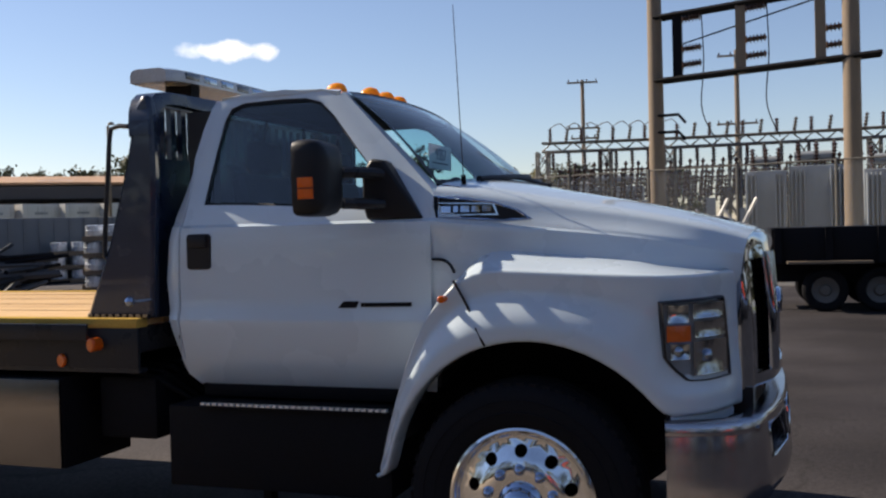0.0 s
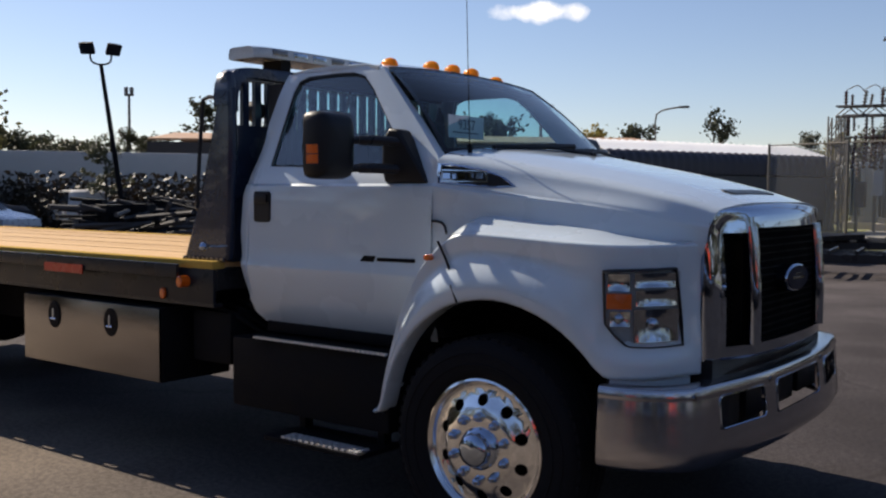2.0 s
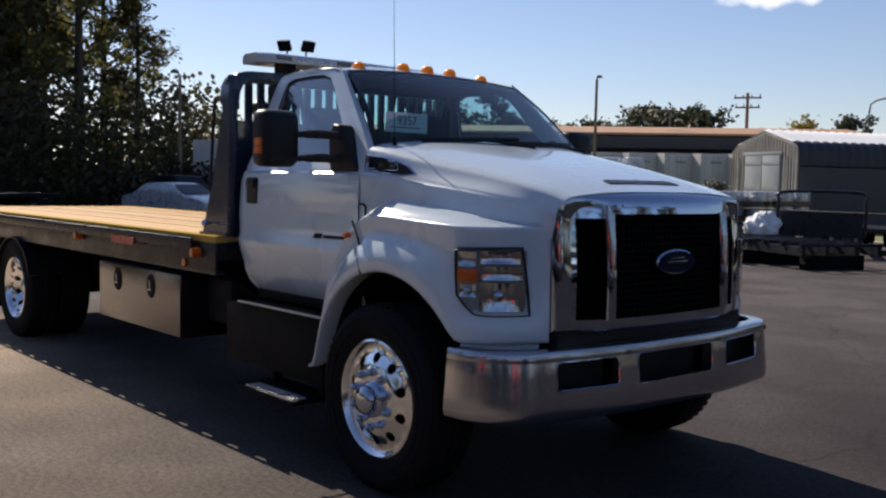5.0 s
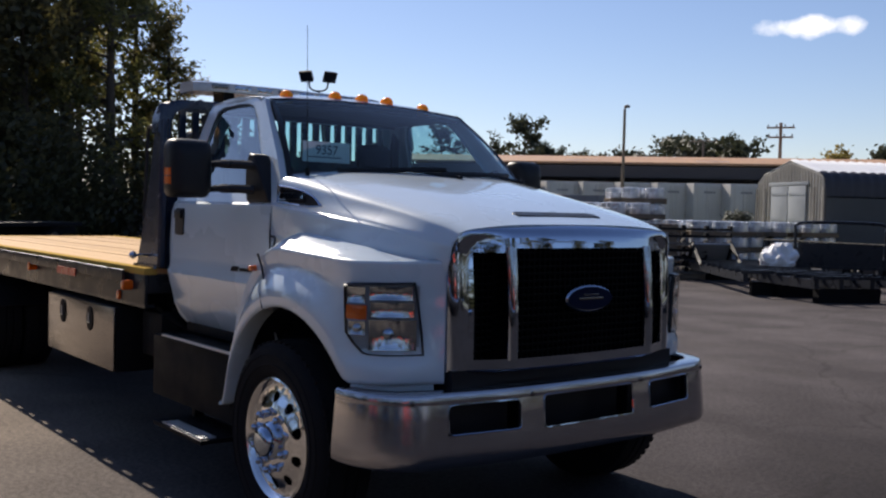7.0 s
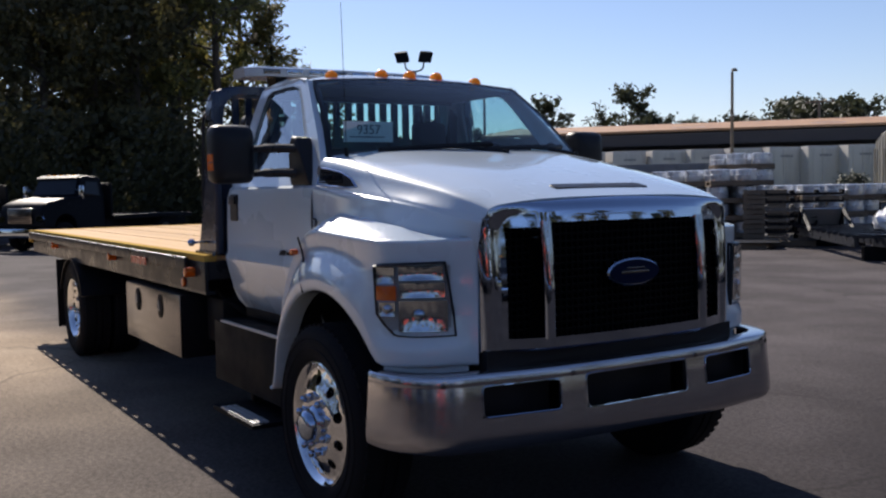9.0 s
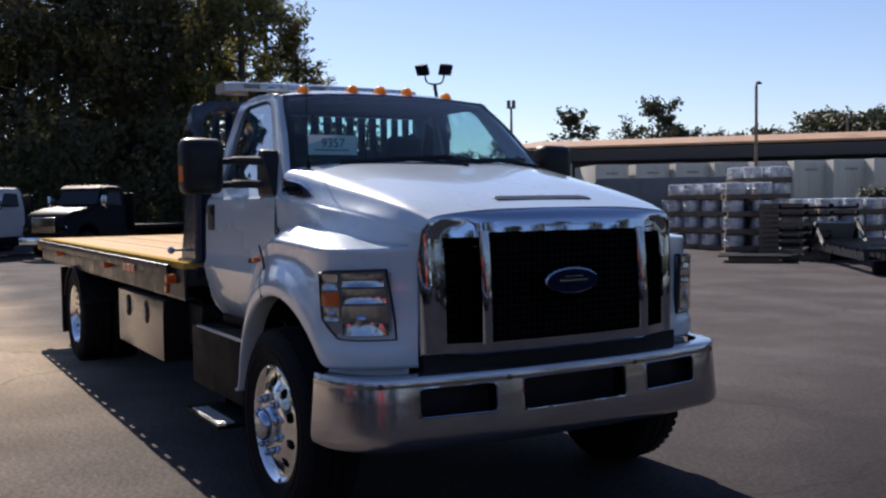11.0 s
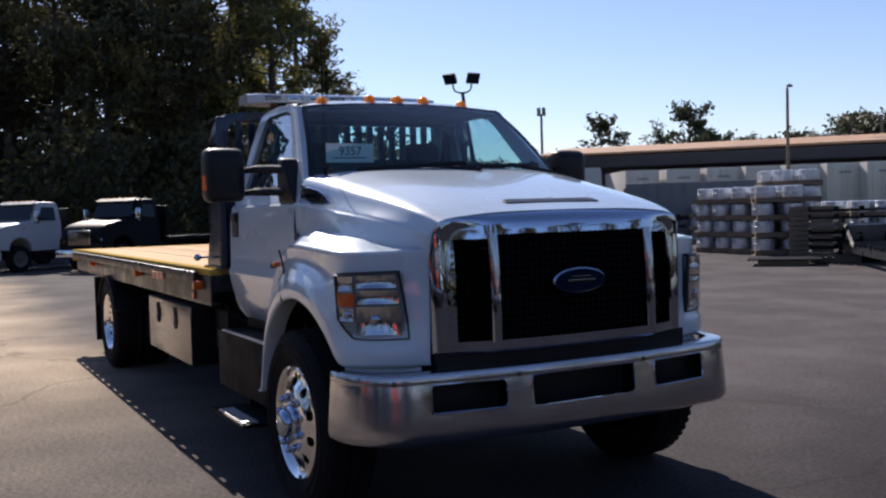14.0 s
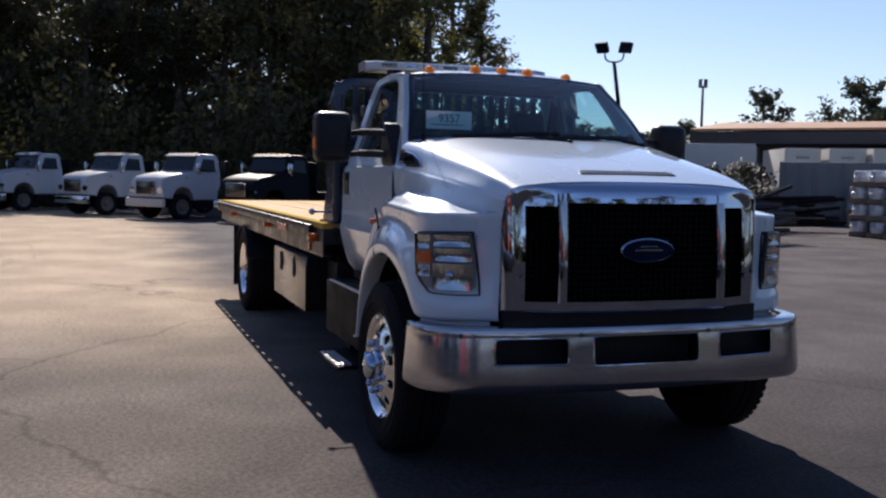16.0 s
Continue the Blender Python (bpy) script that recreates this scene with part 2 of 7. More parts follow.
M_GLASS = glass_mat("tinted_window_glass", (0.60, 0.82, 0.88), 0.0, 1.7, 0.9)
M_WSHIELD = glass_mat("windshield_glass", (0.60, 0.83, 0.87), 0.0, 3.8, 0.8)
M_LENS = glass_mat("clear_lamp_lens", (0.92, 0.94, 0.95), 0.02)



def ground_mat():
    """Worn yard paving: asphalt that darkens towards +x, a browner stretch beside the truck and pale concrete towards
    the parked trucks.
    """
    g = bpy.data.materials.new("yard_paving")
    g.use_nodes = True
    n, l = g.node_tree.nodes, g.node_tree.links
    p = n["Principled BSDF"]
    p.inputs["Specular IOR Level"].default_value = 0.08
    co = n.new("ShaderNodeTexCoord")
    sep = n.new("ShaderNodeSeparateXYZ")
    l.new(co.outputs["Object"], sep.inputs[0])

    def noise_of(scale, detail=4, stretch=None):
        t = n.new("ShaderNodeTexNoise")
        t.inputs["Scale"].default_value, t.inputs["Detail"].default_value = scale, detail
        v = co.outputs["Object"]
        if stretch:
            mp = n.new("ShaderNodeMapping")
            mp.inputs["Scale"].default_value = stretch
            mp.inputs["Rotation"].default_value = (0, 0, radians(8))
            l.new(v, mp.inputs["Vector"])
            v = mp.outputs["Vector"]
        l.new(v, t.inputs["Vector"])
        return t.outputs["Fac"]

    def op(kind, a, b=None, c=None):
        t = n.new("ShaderNodeMath")
        t.operation = kind
        for k, v in enumerate((a, b, c)):
            if isinstance(v, (int, float)):
                t.inputs[k].default_value = v
            elif v is not None:
                l.new(v, t.inputs[k])
        return t.outputs[0]

    def ramp(v, a, b):
        t = n.new("ShaderNodeMapRange")
        t.interpolation_type = 'SMOOTHSTEP'
        l.new(v, t.inputs["Value"])
        t.inputs["From Min"].default_value, t.inputs["From Max"].default_value = a, b
        return t.outputs["Result"]

    def mixc(f, a, b):
        t = n.new("ShaderNodeMixRGB")
        l.new(f, t.inputs["Fac"])
        for k, v in (("Color1", a), ("Color2", b)):
            if isinstance(v, tuple):
                t.inputs[k].default_value = (*v, 1)
            else:
                l.new(v, t.inputs[k])
        return t.outputs["Color"]
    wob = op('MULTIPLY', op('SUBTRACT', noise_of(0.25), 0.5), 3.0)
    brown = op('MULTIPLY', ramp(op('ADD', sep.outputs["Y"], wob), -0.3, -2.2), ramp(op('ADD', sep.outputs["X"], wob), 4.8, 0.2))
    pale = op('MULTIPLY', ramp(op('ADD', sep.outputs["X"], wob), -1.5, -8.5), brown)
    stain = ramp(noise_of(0.7, 6), 0.35, 0.7)
    streak = ramp(noise_of(1.0, 5, (0.12, 1.4, 1)), 0.42, 0.66)
    grit = ramp(noise_of(130, 2), 0.35, 0.68)
    mott = ramp(noise_of(30, 5), 0.36, 0.66)
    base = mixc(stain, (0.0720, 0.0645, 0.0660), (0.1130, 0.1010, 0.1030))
    # asphalt base turns darker between x -3 and 3
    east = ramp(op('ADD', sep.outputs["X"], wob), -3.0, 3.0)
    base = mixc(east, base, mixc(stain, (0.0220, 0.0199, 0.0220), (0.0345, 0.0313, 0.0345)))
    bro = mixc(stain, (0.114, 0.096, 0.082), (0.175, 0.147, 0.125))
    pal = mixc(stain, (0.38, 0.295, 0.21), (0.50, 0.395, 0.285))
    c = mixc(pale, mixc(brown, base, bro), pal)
    c = mixc(op('MULTIPLY', streak, 0.08), c, mixc(brown, (0.085, 0.075, 0.065), (0.21, 0.17, 0.13)))
    vz = n.new("ShaderNodeTexVoronoi")
    vz.feature = 'DISTANCE_TO_EDGE'
    vz.inputs["Scale"].default_value = 0.16
    dv = n.new("ShaderNodeVectorMath")
    dv.operation = 'ADD'
    nz = n.new("ShaderNodeTexNoise")
    nz.inputs["Scale"].default_value, nz.inputs["Detail"].default_value = 0.9, 5
    l.new(co.outputs["Object"], nz.inputs["Vector"])
    l.new(co.outputs["Object"], dv.inputs[0])
    l.new(nz.outputs["Color"], dv.inputs[1])
    l.new(dv.outputs["Vector"], vz.inputs["Vector"])
    crack = ramp(vz.outputs["Distance"], 0.006, 0.0)
    c = mixc(op('MULTIPLY', crack, 0.35), c, (0.02, 0.019, 0.018))
    gm = n.new("ShaderNodeMixRGB")
    gm.blend_type = 'MULTIPLY'
    gm.inputs["Fac"].default_value = 1.0
    l.new(c, gm.inputs["Color1"])
    l.new(mixc(op('ADD', op('MULTIPLY', grit, 0.6), op('MULTIPLY', mott, 0.4)), (0.52, 0.52, 0.53), (1.45, 1.42, 1.37)), gm.inputs["Color2"])
    l.new(gm.outputs["Color"], p.inputs["Base Color"])
    p.inputs["Roughness"].default_value = 0.92
    bp = n.new("ShaderNodeBump")
    bp.inputs["Strength"].default_value, bp.inputs["Distance"].default_value = 0.5, 0.008
    l.new(noise_of(85, 2), bp.inputs["Height"])
    l.new(bp.outputs["Normal"], p.inputs["Normal"])
    return g


M_ASPH = ground_mat()

# ---- building helpers ----
def link_mesh(name, bm, material, smooth=35):
    me = bpy.data.meshes.new(name)
    bm.normal_update()
    bm.to_mesh(me)
    bm.free()
    for x in (material if isinstance(material, (list, tuple)) else [material]):
        me.materials.append(x)
    if smooth:
        for p in me.polygons:
            p.use_smooth = True
        me.set_sharp_from_angle(angle=radians(smooth))
    return me


def part(name, bm, material, parent=None, label="", smooth=35, bevel=0.0, solid=0.0, m=None, sub=0):
    ob = new(name, link_mesh(name, bm, material, smooth))
    if m is not None:
        ob.matrix_basis = m
    if parent is not None:
        ob.parent = parent
    if label:
        ob["label"] = label
    if sub:
        sm = ob.modifiers.new("sub", 'SUBSURF')
        sm.levels = sm.render_levels = sub
    if solid:
        # crisp rims along open edges
        used = {}
        for p in ob.data.polygons:
            for e in p.edge_keys:
                used[e] = used.get(e, 0) + 1
        for e in ob.data.edges:
            if used.get(e.key) == 1:
                e.use_edge_sharp = True
        sm = ob.modifiers.new("solid", 'SOLIDIFY')
        sm.thickness, sm.offset = solid, -1
    if bevel:
        bv = ob.modifiers.new("bevel", 'BEVEL')
        bv.width, bv.segments, bv.limit_method, bv.angle_limit = bevel, 2, 'ANGLE', radians(40)
    return ob


def shared(name, data, parent=None, m=None):
    ob = new(name, data)
    if m is not None:
        ob.matrix_basis = m
    if parent is not None:
        ob.parent = parent
    return ob


def thing(name, m, label, category, group="", kind=""):
    ob = new(name)
    ob.empty_display_size = 0.1
    ob.matrix_basis = m
    return tagged(ob, label, category, group, kind)


def B():
    return bmesh.new()


def box(bm, x0, x1, y0, y1, z0, z1, bevel=0.0, m=None):
    r = bmesh.ops.create_cube(bm, size=1.0)
    t = Matrix.Translation(((x0 + x1) / 2, (y0 + y1) / 2, (z0 + z1) / 2)) @ Matrix.Diagonal((x1 - x0, y1 - y0, z1 - z0, 1))
    bmesh.ops.transform(bm, matrix=(m @ t) if m is not None else t, verts=r["verts"])
    if bevel:
        es = list({e for v in r["verts"] for e in v.link_edges})
        bmesh.ops.bevel(bm, geom=es, offset=bevel, segments=2, affect='EDGES', profile=0.6)
    return bm


def grid(bm, rows, close=False, skip=None):
    vs = [[bm.verts.new(p) for p in r] for r in rows]
    n = len(rows[0])
    for i in range(len(rows) - 1):
        for j in range(n if close else n - 1):
            if skip and skip(i, j):
                continue
            k = (j + 1) % n
            bm.faces.new((vs[i][j], vs[i + 1][j], vs[i + 1][k], vs[i][k]))
    return vs


def frame_of(d):
    d = d.normalized()
    a = Vector((0, 0, 1)) if abs(d.z) < 0.9 else Vector((1, 0, 0))
    u = d.cross(a).normalized()
    return u, d.cross(u).normalized()


def tube(bm, pts, r, seg=8, caps=True):
    pts = [Vector(p) for p in pts]
    rs = r if isinstance(r, (list, tuple)) else [r] * len(pts)
    rows, u = [], None
    for i, p in enumerate(pts):
        d = (pts[min(i + 1, len(pts) - 1)] - pts[max(i - 1, 0)]).normalized()
        if u is None:
            u, v = frame_of(d)
        else:
            u = (u - d * u.dot(d)).normalized()
            v = d.cross(u)
        rows.append([p + (u * math.cos(a) + v * math.sin(a)) * rs[i] for a in [2 * math.pi * k / seg for k in range(seg)]])
    vs = grid(bm, rows, close=True)
    if caps:
        bm.faces.new(list(reversed(vs[0])))
        bm.faces.new(vs[-1])
    return bm


def lathe(bm, prof, m, seg=32):
    rows = []
    for r, a in prof:
        rows.append([m @ Vector((max(r, 1e-4) * math.cos(t), max(r, 1e-4) * math.sin(t), a)) for t in [2 * math.pi * k / seg for k in range(seg)]])
    grid(bm, rows, close=True)
    return bm


def ring(bm, outer, inner):
    n = len(outer)
    a = [bm.verts.new(p) for p in outer]
    b = [bm.verts.new(p) for p in inner]
    for i in range(n):
        k = (i + 1) % n
        bm.faces.new((a[i], a[k], b[k], b[i]))
    return b


def spline(pts, n):
    """n points at even steps of length along a smooth line through pts."""
    P = [Vector(p) for p in pts]
    dense = []
    for i in range(len(P) - 1):
        p0, p1, p2, p3 = P[max(i - 1, 0)], P[i], P[i + 1], P[min(i + 2, len(P) - 1)]
        for k in range(12):
            t = k / 12
            dense.append(0.5 * ((2 * p1) + (p2 - p0) * t + (2 * p0 - 5 * p1 + 4 * p2 - p3) * t * t + (3 * p1 - p0 - 3 * p2 + p3) * t ** 3))
    dense.append(P[-1])
    return resample(dense, n)


def resample(P, n):
    P = [Vector(p) for p in P]
    L = [0]
    for a, b in zip(P, P[1:]):
        L.append(L[-1] + (b - a).length)
    out, j = [], 0
    for k in range(n):
        s = L[-1] * k / (n - 1)
        while j < len(P) - 2 and L[j + 1] < s:
            j += 1
        f = (s - L[j]) / max(1e-9, L[j + 1] - L[j])
        out.append(P[j].lerp(P[j + 1], min(1, max(0, f))))
    return out


def lerp_table(tab, x):
    if x <= tab[0][0]:
        return tab[0][1]
    for (a, va), (b, vb) in zip(tab, tab[1:]):
        if x <= b:
            return va + (vb - va) * (x - a) / (b - a)
    return tab[-1][1]


def prism(bm, outline, axis, a, b):
    """A closed outline in the plane across axis ('x', 'y', 'z'), drawn out from a to b."""
    def put(p, v):
        return {"x": (v, p[0], p[1]), "y": (p[0], v, p[1]), "z": (p[0], p[1], v)}[axis]
    v0 = [bm.verts.new(put(p, a)) for p in outline]
    v1 = [bm.verts.new(put(p, b)) for p in outline]
    n = len(outline)
    bm.faces.new(v0)
    bm.faces.new(list(reversed(v1)))
    for i in range(n):
        k = (i + 1) % n
        bm.faces.new((v0[k], v0[i], v1[i], v1[k]))
    bmesh.ops.recalc_face_normals(bm, faces=bm.faces)
    return bm


def circle(cx, cy, r, n=16, ry=None):
    return [(cx + r * math.cos(2 * math.pi * k / n), cy + (ry or r) * math.sin(2 * math.pi * k / n)) for k in range(n)]


def rrect(x0, x1, z0, z1, r, n=4):
    out = []
    for cx, cz, a0 in ((x1 - r, z1 - r, 0), (x0 + r, z1 - r, 90), (x0 + r, z0 + r, 180), (x1 - r, z0 + r, 270)):
        for k in range(n + 1):
            a = radians(a0 + 90 * k / n)
            out.append((cx + r * math.cos(a), cz + r * math.sin(a)))
    return out

# ---- ground ----
bm = B()
grid(bm, [[(-1500, -1500, 0), (1500, -1500, 0)], [(-1500, 1500, 0), (1500, 1500, 0)]])
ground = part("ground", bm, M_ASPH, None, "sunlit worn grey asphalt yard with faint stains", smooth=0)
tagged(ground, category="ground", kind="structure")

# ---- the tow truck: x forward from the front axle, y to its left ----
truck = thing("flatbed_tow_truck", pose(0, 0, 0), "white medium-duty flatbed tow truck with wooden deck and chrome grille", "tow truck")

HALF = [(0.86, 0.86), (0.93, 0.912), (1.02, 0.950), (1.14, 0.980), (1.215, 0.992), (1.26, 0.975), (1.34, 0.972), (1.50, 0.972), (1.62, 0.967), (1.652, 0.964), (1.672, 0.938), (1.72, 0.925), (1.80, 0.892), (2.0, 0.832), (2.2, 0.772), (2.27, 0.752), (2.32, 0.728)]
REAR = [(0.86, -1.66), (0.92, -1.72), (1.0, -1.765), (1.2, -1.81), (1.45, -1.835), (1.7, -1.80), (2.0, -1.725), (2.28, -1.655)]


def half(z):
    return lerp_table(HALF, z)


# door outline below the belt and round the window, as (x, z)
DOOR_REAR = [(-1.60, 0.885), (-1.69, 0.91), (-1.722, 1.0), (-1.728, 1.25), (-1.728, 1.5), (-1.722, 1.66)]
WIN = [(-1.63, 1.765), (-1.622, 1.86), (-1.602, 2.02), (-1.578, 2.18), (-1.55, 2.243), (-1.48, 2.268), (-1.27, 2.274), (-1.14, 2.270), (-1.055, 2.246), (-0.975, 2.172), (-0.842, 2.01), (-0.705, 1.855), (-0.595, 1.735), (-0.58, 1.706), (-0.625, 1.70), (-0.85, 1.722), (-1.15, 1.745), (-1.45, 1.76)]
FRM = [(-1.722, 1.668), (-1.71, 1.84), (-1.685, 2.03), (-1.65, 2.20), (-1.61, 2.285), (-1.50, 2.303), (-1.25, 2.308), (-1.06, 2.302), (-0.965, 2.268), (-0.89, 2.195), (-0.755, 2.05), (-0.612, 1.895), (-0.482, 1.76), (-0.445, 1.668), (-0.60, 1.668), (-0.85, 1.668), (-1.15, 1.668), (-1.45, 1.668)]


def door(side):
    s = -1 if side < 0 else 1

    def P(x, z, out=0.0):
        return Vector((x, s * (half(z) + out), z))
    bm = B()
    zs = [0.885, 0.91, 0.95, 1.02, 1.1, 1.17, 1.205, 1.222, 1.26, 1.32, 1.42, 1.52, 1.62, 1.655, 1.664, 1.668]
    rear = [(z, x) for x, z in DOOR_REAR]
    rows = []
    for z in zs:
        xr = lerp_table(rear, z)
        xf = -0.437 if z > 0.95 else -0.437 - (0.95 - z) * 0.3
        rows.append([P(xr + (xf - xr) * k / 14, z) for k in range(15)])
    grid(bm, rows)
    # frame round the window, with a rounded step at its rim
    mid = [(x + (u - x) * 0.55, z + (v - z) * 0.55) for (x, z), (u, v) in zip(FRM, WIN)]
    ring(bm, [P(x, z) for x, z in FRM], [P(x, z) for x, z in mid])
    ring(bm, [P(x, z) for x, z in mid], [P(x, z, -0.006) for x, z in WIN])
    ring(bm, [P(x, z, -0.006) for x, z in WIN], [P(x, z, -0.035) for x, z in WIN])
    bmesh.ops.remove_doubles(bm, verts=bm.verts, dist=0.0006)
    bmesh.ops.recalc_face_normals(bm, faces=bm.faces)
    d = part("door", bm, M_PAINT, truck, "white cab door", smooth=28)
    # dark seal round the window opening
    bm = B()
    inn = [(x * 0.97 + -1.2 * 0.03, z * 0.95 + 1.97 * 0.05) for x, z in WIN]
    ring(bm, [P(x, z, -0.012) for x, z in WIN], [P(x, z, -0.014) for x, z in inn])
    part("window_seal", bm, M_PLASTIC, d)
    bm = B()
    f0 = bm.faces.new([bm.verts.new(P(x, z, -0.022)) for x, z in WIN])
    f0.normal_update()
    if f0.normal.y * s < 0:
        f0.normal_flip()
    g = part("window_glass", bm, M_GLASS, d, smooth=0)
    g.visible_shadow = False
    # flush pull handle
    bm = B()
    prism(bm, rrect(-1.685, -1.553, 1.455, 1.625, 0.02), 'y', s * 0.962, s * 0.979)
    h = part("handle_plate", bm, M_PLASTIC, d, "black plastic pull handle", bevel=0.005)
    bm = B()
    box(bm, -1.67, -1.57, s * 0.978, s * 0.993, 1.56, 1.612, 0.006)
    part("handle", bm, M_PLASTIC, d)
    # badge on the lower door: plain bars
    bm = B()
    prism(bm, [(-0.89, 1.272), (-0.80, 1.272), (-0.785, 1.302), (-0.86, 1.302)], 'y', s * 0.972, s * 0.978)
    prism(bm, [(-0.775, 1.276), (-0.53, 1.279), (-0.53, 1.298), (-0.775, 1.295)], 'y', s * 0.972, s * 0.978)
    part("badge", bm, M_BLACKM, d)
    # sail plate that carries the mirror
    bm = B()
    prism(bm, [(-0.475, 1.668), (-0.745, 1.668), (-0.765, 1.73), (-0.765, 1.88), (-0.72, 1.945), (-0.66, 1.935)], 'y', s * 0.855, s * 0.955)
    part("sail_plate", bm, M_PLASTIC, d, "black plastic mirror base", bevel=0.012)
    return d


def cab():
    bm = B()
    zs = [0.90, 0.95, 1.02, 1.14, 1.215, 1.26, 1.4, 1.6, 1.662, 1.672, 1.72, 1.8, 2.0, 2.15, 2.235, 2.285]
    dr = [(z, x) for x, z in DOOR_REAR] + [(z, x) for x, z in FRM[1:5]]
    for s in (-1, 1):
        rows = []
        for z in zs:
            xb, xd = lerp_table(REAR, z), lerp_table(dr, z) - 0.006
            y = half(z)
            rows.append([Vector(p) for p in ((xd, s * (y - 0.03), z), (xd, s * (y - 0.004), z), (xd - 0.006, s * y, z), (xb + 0.05, s * (y - 0.003), z), (xb + 0.018, s * (y - 0.014), z), (xb, s * (y - 0.05), z), (xb - 0.005, s * (y - 0.16), z))])
        grid(bm, rows)
    # back wall with its window opening
    for z0, z1 in zip(zs, zs[1:]):
        for y0, y1 in ((-1, -0.68), (-0.68, 0.68), (0.68, 1)):
            if y0 == -0.68 and 1.71 < (z0 + z1) / 2 < 2.23:
                continue
            def yy(y, z):
                return y * max(half(z) - 0.16, 0.69) if abs(y) == 1 else y
            vs = [bm.verts.new((lerp_table(REAR, z) - 0.005, yy(y, z), z)) for y, z in ((y0, z0), (y1, z0), (y1, z1), (y0, z1))]
            bm.faces.new(vs)
    # roof
    ys = [-1, -0.97, -0.92, -0.82, -0.6, -0.3, 0, 0.3, 0.6, 0.82, 0.92, 0.97, 1]
    xs = [(-1.665, 2.255, 0.70), (-1.655, 2.29, 0.705), (-1.63, 2.325, 0.712), (-1.55, 2.345, 0.722), (-1.3, 2.358, 0.73), (-1.08, 2.352, 0.728), (-0.99, 2.335, 0.722), (-0.945, 2.316, 0.715)]
    rows = []
    for x, zc, hw in xs:
        row = []
        for y in ys:
            drop = 0.055 * abs(y) ** 6 + 0.016 * y * y
            edge = 0.028 * y * y if x > -1.2 else 0
            row.append(Vector((x - edge * (x + 1.2) * 3, y * hw * (1.02 if abs(y) == 1 else 1), max(zc - drop, min(zc, 2.283)))))
        rows.append(row)
    grid(bm, rows)
    # drip edge over the doors and the two windshield posts
    for s in (-1, 1):
        top = [Vector((x, s * (half(z)), z)) for x, z in FRM[4:9]]
        rf = [Vector((x, s * 0.737, 2.300)) for x in (-1.60, -1.49, -1.25, -1.04, -0.955)]
        grid(bm, [top, [(a + b) / 2 + Vector((0, s * 0.006, 0.006)) for a, b in zip(top, rf)], rf])
        post = [Vector((x, s * half(z), z)) for x, z in FRM[8:14]]
        ws = [Vector(p) for p in ((-0.925, s * 0.722, 2.285), (-0.87, s * 0.737, 2.225), (-0.735, s * 0.775, 2.10), (-0.585, s * 0.815, 1.96), (-0.455, s * 0.862, 1.835), (-0.42, s * 0.875, 1.80))]
        mid = [(a + b) / 2 + Vector((0.014, s * 0.014, 0.008)) for a, b in zip(post, ws)]
        grid(bm, [post, mid, ws])
    bmesh.ops.remove_doubles(bm, verts=bm.verts, dist=0.0008)
    bmesh.ops.recalc_face_normals(bm, faces=bm.faces)
    c = part("cab_shell", bm, M_PAINT, truck, "white painted steel cab", smooth=30, solid=0.012)
    bm = B()
    box(bm, -1.66, -0.5, -0.90, 0.90, 0.835, 0.895, 0.01)
    part("cab_floor", bm, M_BLACKM, c, "black underside and sill of the cab")
    bm = B()
    box(bm, -0.62, -0.44, -0.86, 0.86, 0.9, 1.72, 0.02)
    box(bm, -0.66, -0.38, -0.84, 0.84, 1.62, 1.80, 0.05)
    part("dashboard", bm, M_PLASTIC, c, "dark grey dashboard")
    bm = B()
    xr = -1.70
    vs = [bm.verts.new(p) for p in ((lerp_table(REAR, 1.72) + 0.01, -0.68, 1.70), (lerp_table(REAR, 1.72) + 0.01, 0.68, 1.70), (lerp_table(REAR, 2.24) + 0.01, 0.68, 2.24), (lerp_table(REAR, 2.24) + 0.01, -0.68, 2.24))]
    bm.faces.new(vs)
    g = part("rear_window", bm, M_WSHIELD, c, smooth=0)
    g.visible_shadow = False
    bm = B()
    for y in (-0.22, 0.22):
        bm = B()
        tube(bm, [(lerp_table(REAR, 1.72) + 0.015, y, 1.70), (lerp_table(REAR, 2.24) + 0.015, y, 2.24)], 0.008, 6)
        part("rear_window_divider", bm, M_PLASTIC, c)
    for y in (-0.45, 0.45):
        bm = B()
        prism(bm, [(-1.15, 1.25), (-1.50, 1.22), (-1.60, 1.9), (-1.53, 1.93), (-1.42, 1.42), (-1.12, 1.38)], 'y', y - 0.26, y + 0.26)
        box(bm, -1.60, -1.50, y - 0.13, y + 0.13, 1.93, 2.10, 0.03)
        part("seat", bm, M_SEAT, c, "dark cloth seat with headrest", bevel=0.03)
    bm = B()
    m = pose(-0.86, 0.45, 1.74, 0, -65, 0)
    tube(bm, [m @ Vector((0.19 * math.cos(a), 0.19 * math.sin(a), 0)) for a in [2 * math.pi * k / 28 for k in range(29)]], 0.014, 8)
    for a in (0.5, 2.64, 4.71):
        tube(bm, [m @ Vector((0, 0, 0)), m @ Vector((0.19 * math.cos(a), 0.19 * math.sin(a), 0))], 0.016, 6)
    tube(bm, [m @ Vector((0, 0, 0.0)), (-0.55, 0.45, 1.62)], 0.03, 8)
    part("steering_wheel", bm, M_PLASTIC, c)
    bm = B()
    grid(bm, [[Vector((x, y * 0.95, 2.262 + 0.03 * (1 - abs(y)) - (0.012 if x > -1 else 0))) for y in (-0.74, -0.5, 0, 0.5, 0.74)] for x in (-1.62, -1.3, -1.0, -0.915)])
